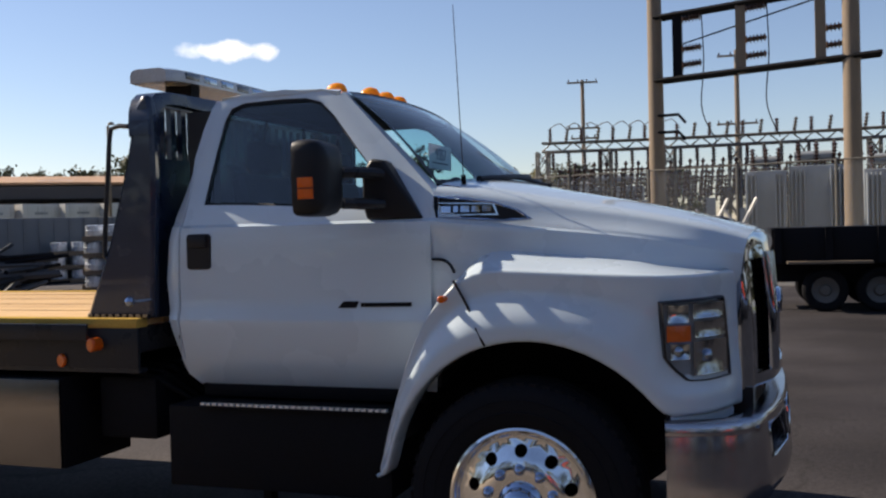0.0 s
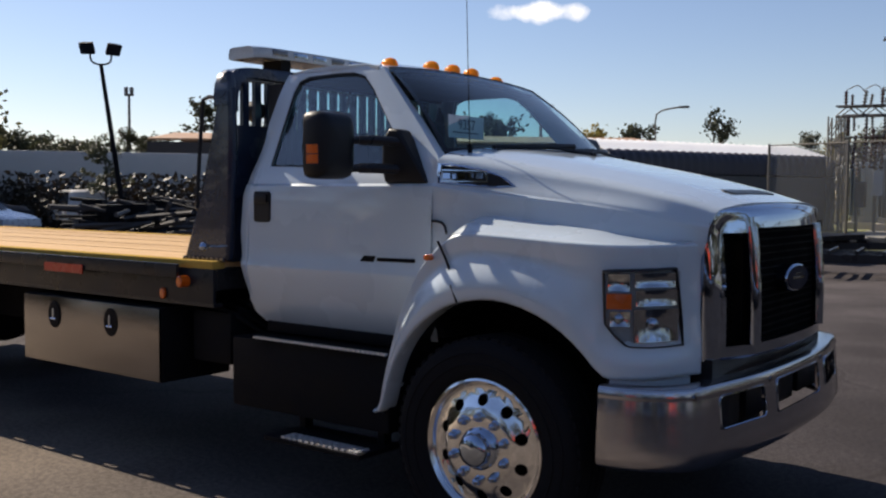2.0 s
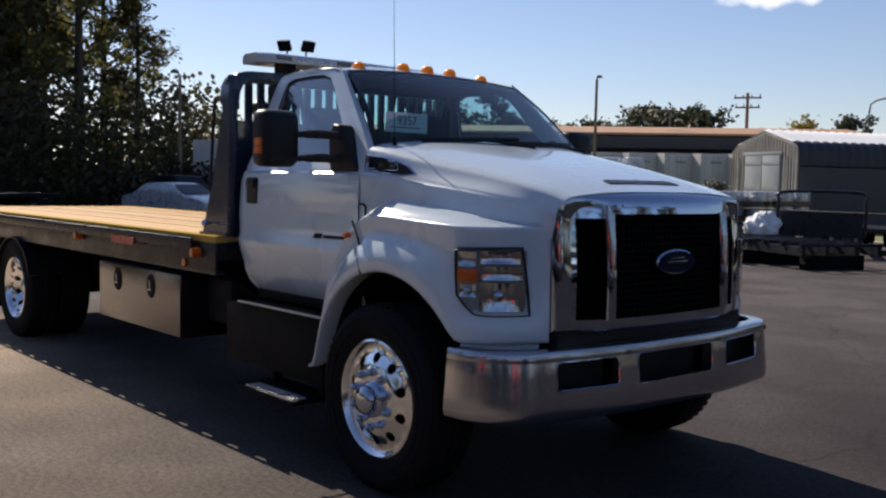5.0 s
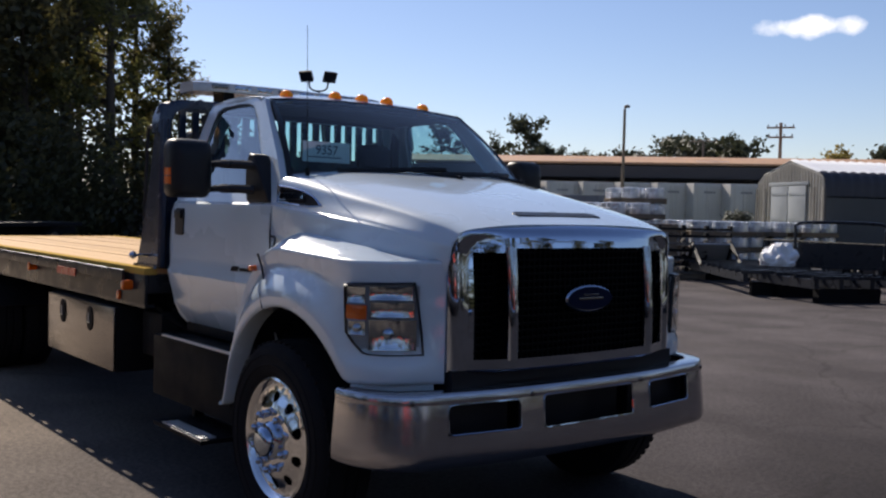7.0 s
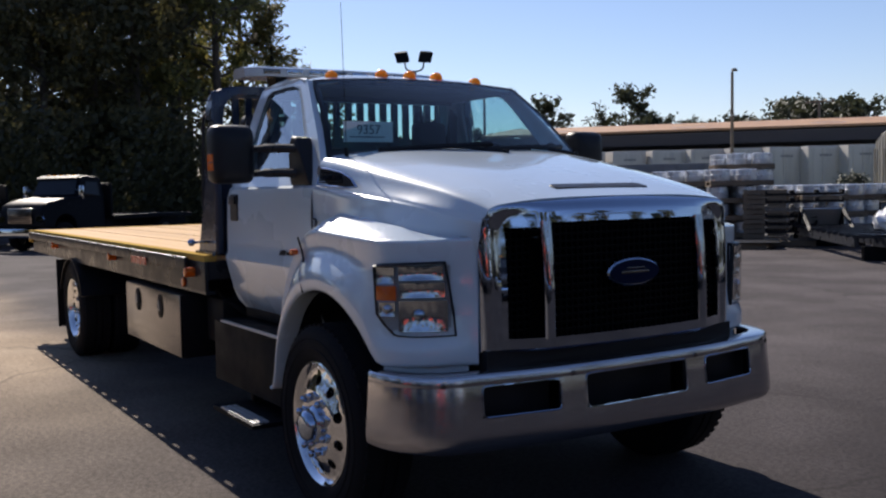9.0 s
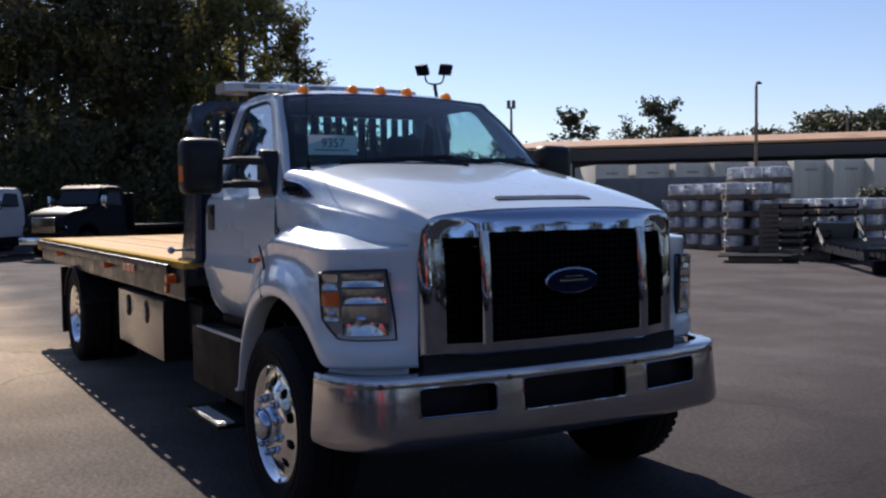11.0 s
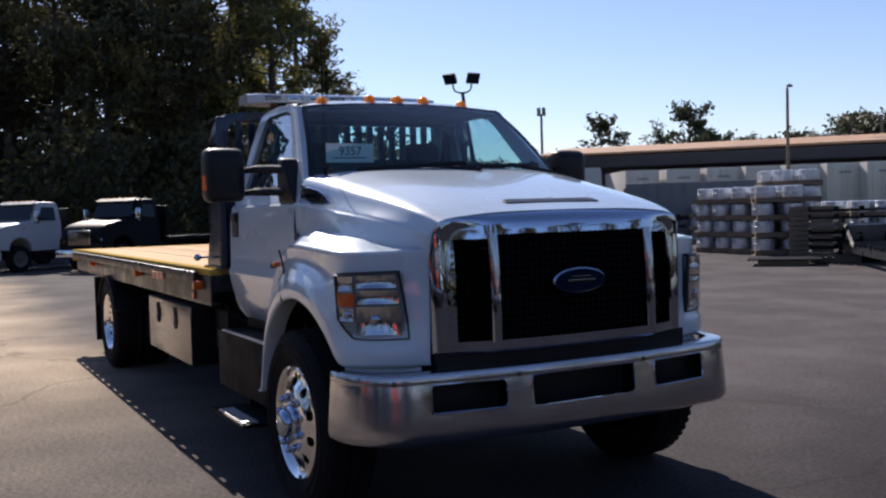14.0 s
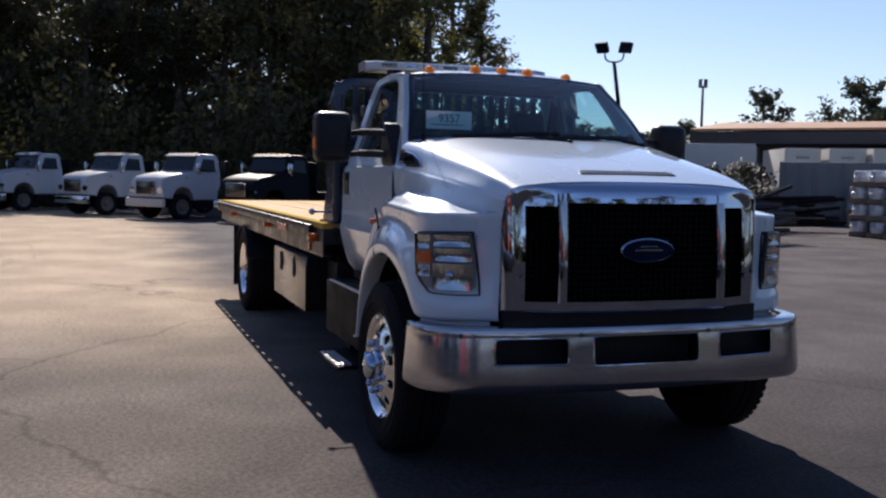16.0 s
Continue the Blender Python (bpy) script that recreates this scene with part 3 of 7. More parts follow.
    part("headliner", bm, M_LINER, c, "grey cab headliner", solid=0.02)
    bm = B()
    box(bm, -1.675, -1.635, -0.70, 0.70, 2.238, 2.288)
    for y in (-0.725, 0.725):
        box(bm, -1.80, -1.66, y - 0.03, y + 0.03, 1.68, 2.24)
    part("rear_header_trim", bm, M_LINER, c, "dark trim round the rear window", smooth=0)
    for s in (-1, 1):
        bm = B()
        grid(bm, [[Vector((x, s * (half(z) - 0.05), z)) for x in (-1.70, -1.2, -0.75, -0.46)] for z in (0.92, 1.2, 1.5, 1.66)])
        part("door_trim", bm, M_SEAT, c, solid=0.02)
    bm = B()
    grid(bm, [[Vector((lerp_table(REAR, z) + 0.03, y, z)) for y in (-0.9, 0, 0.9)] for z in (0.95, 1.2, 1.45, 1.69)])
    part("rear_trim", bm, M_SEAT, c, solid=0.02)
    # paper card behind the glass with the stock number
    bm = B()
    box(bm, -0.522, -0.518, -0.735, -0.425, -0.05, 0.065, m=pose(0, 0.01, 1.955, 0, 0, 0))
    card = part("paper_card", bm, M_PAPER, c, "white card with a hand-written stock number", smooth=0)
    cu = bpy.data.curves.new("digits", 'FONT')
    cu.body, cu.size, cu.align_x, cu.align_y, cu.extrude = "9357", 0.075, 'CENTER', 'CENTER', 0.0008
    tmp = bpy.data.objects.new("tmp_digits", cu)
    scene.collection.objects.link(tmp)
    dm = bpy.data.meshes.new_from_object(tmp.evaluated_get(bpy.context.evaluated_depsgraph_get()))
    bpy.data.objects.remove(tmp)
    dm.materials.clear()
    dm.materials.append(M_INK)
    shared("digits", dm, card, pose(-0.516, -0.57, 1.972, 90, 0, 90))
    bm = B()
    box(bm, -0.517, -0.516, -0.69, -0.47, 1.930, 1.936)
    part("small_print", bm, M_INK, card, smooth=0)
    return c


def windshield():
    bm = B()
    rows = []
    N = 16
    for i in range(9):
        v = i / 8
        hw = 0.872 + (0.722 - 0.872) * v
        xc = -0.235 + (-0.905 + 0.235) * v
        xe = -0.44 + (-0.925 + 0.44) * v
        ze, zc = 1.818 + (2.285 - 1.818) * v, 1.83 + (2.312 - 1.83) * v
        bulge = 0.022 * math.sin(math.pi * v)
        row = []
        for k in range(N + 1):
            u = -1 + 2 * k / N
            q = abs(u) ** 2.3
            row.append((xc + (xe - xc) * q + bulge * 0.7, u * hw, zc + (ze - zc) * q + bulge))
        rows.append(row)
    grid(bm, rows)
    bmesh.ops.recalc_face_normals(bm, faces=bm.faces)
    w = part("windshield", bm, M_WSHIELD, truck, "tinted laminated windshield", smooth=60)
    w.visible_shadow = False
    # black edge band
    bm = B()
    out = [rows[0][k] for k in range(N + 1)] + [rows[i][N] for i in range(1, 9)] + [rows[8][k] for k in range(N - 1, -1, -1)] + [rows[i][0] for i in range(7, 0, -1)]
    c = Vector((-0.62, 0, 2.07))
    o = [Vector(p) + Vector((0.004, 0, 0.003)) for p in out]
    inn = []
    for p in o:
        sy = 0.955
        inn.append(Vector((p.x + (c.x - p.x) * 0.05, p.y * sy, c.z + (p.z - c.z) * 0.91)))
    ring(bm, o, inn)
    part("edge_band", bm, M_PLASTIC, w)
    # cowl grille and wipers
    bm = B()
    rows2 = []
    for d in (0.0, 0.05, 0.11, 0.15):
        rows2.append([(p[0] + d * (1 - 0.3 * abs(p[1])), p[1] * 0.99, p[2] + 0.004 - d * 0.12) for p in rows[0]])
    grid(bm, rows2)
    part("cowl_panel", bm, M_BLACKM, truck, "dark slotted cowl panel", solid=0.01)
    for y0, y1 in ((-0.62, 0.08), (0.02, 0.68)):
        bm = B()
        pts = []
        for k in range(9):
            y = y0 + (y1 - y0) * k / 8
            u = abs(y) / 0.86
            pts.append((-0.235 - 0.2 * u ** 2.3 + 0.016 - 0.03 * k / 8, y, 1.856 - 0.012 * u ** 2 + 0.03 * (k / 8)))
        tube(bm, pts, 0.016, 6)
        tube(bm, [(pts[8][0] + 0.10, y1 + 0.03, 1.835), (pts[6][0] + 0.02, y1 - 0.18, 1.865), pts[4]], 0.010, 6)
        lathe(bm, [(0, 0.03), (0.02, 0.028), (0.022, 0)], pose(pts[8][0] + 0.10, y1 + 0.03, 1.82), 10)
        part("wiper", bm, M_PLASTIC, truck, "black wiper arm and blade")
    return w


def grille_x(y, z=1.0):
    """How far forward the bowed grille front stands at y; it leans back in a slow curve towards its top."""
    return 1.02 - 0.139 * min(abs(y), 0.72) ** 2 - 0.22 * max(0.0, min(abs(y), 0.72) - 0.49) - 0.17 * max(0.0, z - 1.08) ** 2


# rim of the hood and fenders round the chrome, as y, z, x from the foot of the right column to the middle of the top
RIM = [(0.766, 0.915, 0.850), (0.767, 1.05, 0.853), (0.768, 1.20, 0.857), (0.768, 1.33, 0.860), (0.767, 1.40, 0.862), (0.765, 1.45, 0.866), (0.757, 1.50, 0.876), (0.735, 1.534, 0.886),
       (0.692, 1.558, 0.893), (0.60, 1.567, 0.901), (0.52, 1.572, 0.906), (0.45, 1.576, 0.911), (0.30, 1.582, 0.920), (0.15, 1.586, 0.924), (0.0, 1.588, 0.925)]
# ridge where the chrome turns into the flat grille face, as y, z
RIDGE = [(0.680, 0.925), (0.680, 1.05), (0.680, 1.20), (0.680, 1.33), (0.678, 1.385), (0.674, 1.43), (0.666, 1.465), (0.650, 1.490),
         (0.628, 1.508), (0.60, 1.516), (0.52, 1.522), (0.45, 1.525), (0.30, 1.529), (0.15, 1.531), (0.0, 1.532)]


def rim_x(y, z):
    if z < 1.5:
        return lerp_table([(r[1], r[2]) for r in RIM[:7]], z)
    return lerp_table([(r[0], r[2]) for r in reversed(RIM[6:])], abs(y))


HOOD = [  # x, centre z, then shoulder, crease and lower edge as y, z
    (-0.43, 1.868, 0.86, 1.822, 0.915, 1.775, 0.948, 1.66, 0.962, 1.34),
    (-0.33, 1.857, 0.85, 1.812, 0.908, 1.758, 0.942, 1.645, 0.962, 1.34),
    (-0.15, 1.832, 0.825, 1.785, 0.888, 1.725, 0.932, 1.625, 0.962, 1.38),
    (0.10, 1.782, 0.79, 1.737, 0.855, 1.685, 0.912, 1.602, 0.955, 1.45),
    (0.35, 1.735, 0.765, 1.692, 0.82, 1.645, 0.885, 1.575, 0.945, 1.455),
    (0.55, 1.69, 0.745, 1.652, 0.79, 1.615, 0.855, 1.548, 0.92, 1.445),
    (0.72, 1.648, 0.735, 1.616, 0.772, 1.585, 0.812, 1.515, 0.86, 1.42),
    (0.82, 1.620, 0.716, 1.590, 0.754, 1.562, 0.786, 1.500, 0.812, 1.40),
    (0.885, 1.601, 0.701, 1.571, 0.742, 1.544, 0.768, 1.490, 0.784, 1.39),
    (0.925, 1.590, 0.692, 1.560, 0.735, 1.534, 0.758, 1.485, 0.768, 1.38),
]


def hood():
    bm = B()
    us = [0, 0.12, 0.3, 0.5, 0.7, 0.84, 0.93, 0.98]
    rows = []
    for x, zc, ys, zs, yc, zcr, yd, zd, yl, zl in HOOD:
        halfrow = [(ys * u, zc - (zc - zs) * u ** 3.2 + 0.014 * max(0, 1 - abs(u - 0.62) / 0.2) * max(0, 1 - abs(x - 0.35) / 0.75)) for u in us]
        lg = lerp_table([(0.25, 1.0), (0.6, 0.3)], x)
        y1, z1 = ys + (yc - ys) * 0.45, zs + (zcr - zs) * 0.28
        halfrow += [(y1, z1), (y1 + (yc - y1) * 0.75, z1 + (zcr - z1) * 0.5), (yc, zcr), ((yc + yd) / 2 + 0.002, (zcr + zd) / 2), (yd - 0.005, zd + 0.018), (yd - 0.003, zd + 0.008), (yd + 0.016 * lg, zd), (yd + 0.015 * lg, zd - 0.012), ((yd + yl) / 2, (zd + zl) / 2), (yl, zl)] + [(yl - 0.012, zl - 0.035), (yl - 0.03, zl - 0.11)]
        full = [(-y, z) for y, z in reversed(halfrow[1:])] + halfrow

        def fx(y, z):
            r = min(1.0, max(0.0, (x - 0.45) / 0.475))
            return x + (rim_x(y, z) - 0.925) * r ** 1.4 + (0.11 * (1 - (abs(y) / 0.9) ** 2) if x < -0.3 else 0.0)
        n = len(full)
        rows.append([Vector((fx(y, z) - (0.05 if k in (0, n - 1) else 0.025 if k in (1, n - 2) else 0.0), y, z)) for k, (y, z) in enumerate(full)])
    grid(bm, rows)
    bmesh.ops.recalc_face_normals(bm, faces=bm.faces)
    h = part("hood", bm, M_PAINT, truck, "white sculpted tilt hood", smooth=45, sub=1, solid=0.01)
    # slot vent across the hood
    bm = B()
    prism(bm, [(0.735, -0.255), (0.758, -0.288), (0.808, -0.288), (0.808, 0.288), (0.758, 0.288), (0.735, 0.255)], 'z', -0.01, 0.004)
    bmesh.ops.transform(bm, matrix=pose(0.762, 0, 1.6355, 0, 15.5, 0) @ pose(-0.772, 0, 0), verts=bm.verts)
    part("hood_vent", bm, M_PLASTIC, h, "narrow grey hood vent", bevel=0.004)
    for s in (-1, 1):
        # side vent plate behind the fender with plain badge bars
        bm = B()
        out = [(-0.43, 1.765), (-0.30, 1.752), (-0.16, 1.728), (-0.05, 1.69), (0.015, 1.65), (-0.1, 1.648), (-0.25, 1.658), (-0.43, 1.668)]
        def yv(x, z, o):
            return s * (0.905 + (1.775 - z) * 0.13 - max(0, x + 0.33) * 0.07 + o + 0.01)
        ring(bm, [(x, yv(x, z, 0.004), z) for x, z in out], [(x * 0.9 - 0.02, yv(x, z, 0.012), z * 0.85 + 1.70 * 0.15) for x, z in out])
        v = part("side_vent_trim", bm, M_CHROME_SKY, h, "chrome-edged side vent", solid=0.006)
        bm = B()
        bm.faces.new([bm.verts.new((x * 0.9 - 0.02, yv(x, z, 0.006), z * 0.85 + 1.70 * 0.15)) for x, z in out])
        part("side_vent", bm, M_PLASTIC, h, smooth=0)
        bm = B()
        zc = 1.707
        a = [(-0.415, zc - 0.029), (-0.135, zc - 0.034), (-0.155, zc + 0.020), (-0.415, zc + 0.030)]
        ring(bm, [(x, yv(x, z, 0.012), z) for x, z in a], [(-0.28 + (x + 0.28) * 0.93, yv(x, z, 0.012), zc - 0.004 + (z - zc + 0.004) * 0.78) for x, z in a])
        for x0, w in ((-0.395, 0.045), (-0.338, 0.022), (-0.305, 0.040), (-0.255, 0.038), (-0.208, 0.040)):
            bm.faces.new([bm.verts.new((x, yv(x, z, 0.012), z)) for x, z in ((x0, zc - 0.016), (x0 + w, zc - 0.017), (x0 + w, zc + 0.010), (x0, zc + 0.012))])
        part("badge", bm, M_CHROME_SKY, h, "chrome badge", solid=0.003)
    return h


def arch_z(x):
    a = 0.625 if x < 0.03 else 0.645
    t = (x - 0.03) / a
    return 0.50 + 0.656 * math.sqrt(max(0.0, 1 - t * t))


FEND = [  # x, y, top, bottom (None: the wheel arch)
    (-0.640, 1.135, 0.575, 0.555), (-0.630, 1.136, 0.64, 0.555), (-0.610, 1.138, 0.72, 0.56), (-0.588, 1.14, 0.80, None), (-0.555, 1.142, 0.905, None),
    (-0.508, 1.145, 1.045, None), (-0.458, 1.147, 1.165, None), (-0.40, 1.149, 1.265, None), (-0.335, 1.15, 1.345, None), (-0.25, 1.152, 1.412, None),
    (-0.17, 1.154, 1.444, None), (-0.02, 1.156, 1.438, None), (0.12, 1.156, 1.431, None), (0.27, 1.153, 1.424, None), (0.40, 1.148, 1.420, None), (0.50, 1.138, 1.416, None),
    (0.575, 1.120, 1.413, None), (0.635, 1.093, 1.411, 0.865), (0.690, 1.05, 1.411, 0.86), (0.732, 0.995, 1.411, 0.86), (0.765, 0.93, 1.412, 0.86), (0.793, 0.865, 1.415, 0.86), (0.825, 0.80, 1.417, 0.86), (0.848, 0.768, 1.418, 0.86)]


def fender_path():
    """Rows of point, inward way, top and bottom along the outer line of the right-hand fender."""
    out = []
    for i, (x, y, zt, zb) in enumerate(FEND):
        a, b = FEND[max(i - 1, 0)], FEND[min(i + 1, len(FEND) - 1)]
        t = Vector((b[0] - a[0], -(b[1] - a[1]), 0)).normalized()
        out.append((Vector((x, -y, 0)), Vector((-t.y, t.x, 0)), zt, arch_z(x) if zb is None else zb))
    return out


def on_fender(x, z, out=0.0, s=-1):
    """A place on the front part of the fender at x, lifted outward."""
    pth = fender_path()
    for (p, n, *_), (q, k, *_2) in zip(pth, pth[1:]):
        if p.x <= x <= q.x:
            f = (x - p.x) / (q.x - p.x)
            v = p.lerp(q, f) - n.lerp(k, f).normalized() * out
            return Vector((v.x, v.y * (1 if s < 0 else -1), z))
    p, n = pth[-1][:2]
    return Vector((p.x, p.y * (1 if s < 0 else -1), z))


def fender(s):
    bm = B()
    rows = []
    for p, n, zt, zb in fender_path():
        hgt = zt - zb
        k = min(1.0, hgt / 0.30)
        inner = lerp_table([(-0.5, 0.12), (-0.2, 0.22), (0.50, 0.235), (0.58, 0.225), (0.65, 0.19), (0.72, 0.14), (0.76, 0.095), (0.79, 0.05), (0.82, 0.02)], p.x)
        up = lerp_table([(-0.5, 0.0), (-0.35, 0.03), (-0.2, 0.088), (0.2, 0.068), (0.5, 0.050), (0.65, 0.034), (0.74, 0.018), (0.80, 0.002)], p.x)
        fl = lerp_table([(-0.5, 0.3), (-0.3, 1.0), (0.25, 1.0), (0.55, 0.25), (0.7, 0.0)], p.x)
        rd = 0.012 + 0.045 * fl
        chin = 0.024 * lerp_table([(0.5, 0.0), (0.62, 1.0), (0.79, 1.0), (0.84, 0.0)], p.x)
        row = [(inner * 1.2 + 0.035 * min(1.0, inner / 0.18) ** 2, zt + up + 0.012 * min(1.0, inner / 0.18)), (inner, zt + up), (inner * 0.75, zt + up * 0.74), (inner * 0.5, zt + up * 0.48), (rd + 0.022, zt + up * 0.10), (rd, zt + 0.002), (rd - 0.006, zt - 0.007 * k), (rd - 0.005, zt - 0.024 * k),
               (rd - 0.003, zb + hgt * 0.80), (rd - 0.002, zb + hgt * 0.70), (rd - 0.008, zb + hgt * 0.62), (0.006 + 0.010 * fl, zb + hgt * 0.46), (-0.005, zb + hgt * 0.31), (-0.010 - chin * 0.2, zb + hgt * 0.2), (-0.010 - chin, zb + hgt * 0.16 if chin else zb + 0.05 * k), (-0.010 - chin, zb + 0.012), (-0.004 - chin, zb), (0.03, zb - 0.002), (0.10, zb + 0.004)]
        rows.append([Vector((q.x, q.y * (1 if s < 0 else -1), z)) for q, z in [(p + n * d, z) for d, z in row]])
    grid(bm, rows)
    bmesh.ops.recalc_face_normals(bm, faces=bm.faces)
    f = part("fender", bm, M_PAINT, truck, "white flared front fender", smooth=50, sub=1, solid=0.01)
    # dark joint of the flare and its marker lamp
    bm = B()
    pts = []
    for k in range(9):
        t = k / 8
        x = -0.285 + 0.145 * t
        zt = 1.40 - 0.27 * t
        pts.append((x, s * lerp_table([(0, 1.118), (0.3, 1.112), (0.5, 1.120), (0.75, 1.157), (1.0, 1.163)], t), zt))
    tube(bm, pts, 0.006, 6)
    part("flare_joint", bm, M_PLASTIC, f)
    bm = B()
    prism(bm, circle(-0.335, 1.322, 0.019, 12, 0.015), 'y', s * 1.10, s * 1.140)
    part("marker_lamp", bm, M_AMBERS, f, "small amber marker lamp", bevel=0.004)
    bm = B()
    tube(bm, spline([(-0.432, s * 0.966, 1.487), (-0.385, s * 0.970, 1.484), (-0.345, s * 0.985, 1.466), (-0.315, s * 1.01, 1.43)], 10), 0.007, 6)
    part("cowl_seam", bm, M_PLASTIC, f)
    # black inner wheel housing
    bm = B()
    rows = []
    for k in range(17):
        a = math.pi * (0.02 + 0.96 * k / 16)
        x, z = 0.03 - 0.66 * math.cos(a), 0.50 + 0.68 * math.sin(a)
        rows.append([(x, s * 1.10, z), (x, s * 0.85, z + 0.01), (x, s * 0.55, z + 0.01)])
    grid(bm, rows)
    part("wheel_housing", bm, M_PLASTIC, f, solid=0.01)
    # valance under the lamp
    bm = B()
    rows = []
    for x in (0.60, 0.64, 0.68, 0.72, 0.76, 0.79, 0.812, 0.822):
        rows.append([on_fender(x, z, o - 0.015, s) for z, o in ((0.852, 0.0), (0.845, 0.006), (0.805, 0.006), (0.80, -0.02))])
    grid(bm, rows)
    part("valance", bm, M_PAINT, f, solid=0.01)
    return f


def headlight(s):
    """Lamp wrapped round the front corner: bezel, reflectors, amber turn signal and clear lens."""
    def outline(g):
        # x along the corner, z
        return [(0.568 + g, 1.306 - g), (0.62, 1.311 - g), (0.68, 1.314 - g), (0.73, 1.316 - g), (0.782 - g * 0.6, 1.318 - g), (0.79 - g * 0.6, 1.20), (0.797 - g * 0.6, 1.08), (0.80 - g * 0.6, 0.992 + g),
                (0.76, 0.99 + g), (0.72, 0.99 + g), (0.67, 0.994 + g), (0.652 + g * 0.5, 1.0 + g), (0.61 + g * 0.9, 1.045 + g * 0.5), (0.578 + g, 1.09), (0.572 + g, 1.20)]
    bm = B()
    bm_pts = [on_fender(x, z, 0.016, s) for x, z in outline(0.0)]
    inn = [on_fender(x, z, 0.024, s) for x, z in outline(0.006)]
    deep = [on_fender(x, z, -0.02, s) for x, z in outline(0.007)]
    back = [on_fender(x, z, -0.02, s) for x, z in outline(-0.004)]
    ring(bm, bm_pts, inn)
    ring(bm, inn, deep)
    ring(bm, back, bm_pts)
    hl = part("headlight", bm, M_PLASTIC, truck, "wrap-round headlight with amber turn signal", smooth=30)

    def cell(name, x0, x1, z0, z1, material, dome=0.012, label="", cols=6, rws=4, base=0.012):
        bm = B()
        rows = []
        for i in range(rws + 1):
            v = i / rws
            row = []
            for j in range(cols + 1):
                u = j / cols
                d = base - dome * math.sin(math.pi * u) * math.sin(math.pi * v)
                row.append(on_fender(x0 + (x1 - x0) * u, z0 + (z1 - z0) * v, d, s))
            rows.append(row)
        grid(bm, rows)
        bmesh.ops.recalc_face_normals(bm, faces=bm.faces)
        return part(name, bm, material, hl, label, smooth=40)
    # dark housing behind the cells
    bm = B()
    rows = []
    for i in range(13):
        x = 0.578 + 0.212 * i / 12
        zb = 1.09 - max(0.0, x - 0.585) * 1.25 if x < 0.652 else 1.004
        rows.append([on_fender(x, zb + (1.304 - zb) * k / 5, 0.006, s) for k in range(6)])
    grid(bm, rows)
    part("housing", bm, M_TANK, hl, "dark lamp housing", smooth=60)
    cell("reflector", 0.590, 0.662, 1.226, 1.296, M_REFL, 0.012, cols=8, rws=6, base=0.021)
    cell("reflector", 0.676, 0.776, 1.240, 1.300, M_REFL, 0.013, cols=10, rws=6, base=0.021)
    cell("turn_signal", 0.586, 0.668, 1.152, 1.216, M_AMBERS, -0.006, "amber turn signal", base=0.0205)
    cell("reflector", 0.680, 0.780, 1.164, 1.230, M_REFL, 0.009, cols=10, rws=6, base=0.021)
    cell("reflector", 0.598, 0.664, 1.082, 1.143, M_REFL, 0.013, cols=8, rws=6, base=0.021)
    cell("reflector", 0.676, 0.784, 1.016, 1.152, M_REFL, 0.014, "main beam bowl", cols=12, rws=10, base=0.021)
    # round bulbs in the lower bowls and bright brows round the turn signal
    for x, z, r in ((0.630, 1.112, 0.020), (0.730, 1.088, 0.026)):
        bm = B()
        o, q = on_fender(x, z, 0.010, s), on_fender(x, z, 0.024, s)
        lathe(bm, [(0.0, 0.014), (r * 0.7, 0.012), (r, 0.006), (r, 0.0)], Matrix.Translation(o) @ (q - o).to_track_quat('Z', 'Y').to_matrix().to_4x4(), 16)
        part("bulb_cap", bm, M_CHROME_SKY, hl, smooth=60)
    for x0, x1, z in ((0.588, 0.666, 1.148), (0.588, 0.664, 1.221)):
        bm = B()
        tube(bm, [on_fender(x0 + (x1 - x0) * k / 5, z, 0.021, s) for k in range(6)], 0.0022, 6)
        part("brow", bm, M_CHROME_SKY, hl)
    bm = B()
    xs = [0.582, 0.60, 0.625, 0.65, 0.68, 0.71, 0.74, 0.765, 0.785]
    rows = []
    for x in xs:
        zb = 1.09 if x < 0.585 else (1.09 - (x - 0.585) * 1.25 if x < 0.652 else 1.004)
        rows.append([on_fender(x, zb + (1.302 - zb) * k / 5, 0.028, s) for k in range(6)])
    grid(bm, rows)
    g = part("lens", bm, M_LENS, hl, "clear lamp lens", smooth=60)
    g.visible_shadow = False
    return hl


def panel(bm, line, zrows, holes):
    """A sheet along a plan line of (x, y), with rectangular holes given as y0, y1, z0, z1."""
    rows = []
    for i, z in enumerate(zrows):
        dx = z[1] if isinstance(z, tuple) else 0
        zz = z[0] if isinstance(z, tuple) else z
        rows.append([Vector((x + dx, y, zz)) for x, y in line])

    def skip(i, j):
        zc = (rows[i][j].z + rows[i + 1][j].z) / 2
        yc = (rows[i][j].y + rows[i][j + 1].y) / 2
        return any(a < yc < b and c < zc < d for a, b, c, d in holes)
    grid(bm, rows, skip=skip)
    bmesh.ops.recalc_face_normals(bm, faces=bm.faces)
    loose = [v for v in bm.verts if not v.link_faces]
    bmesh.ops.delete(bm, geom=loose, context='VERTS')
    return bm


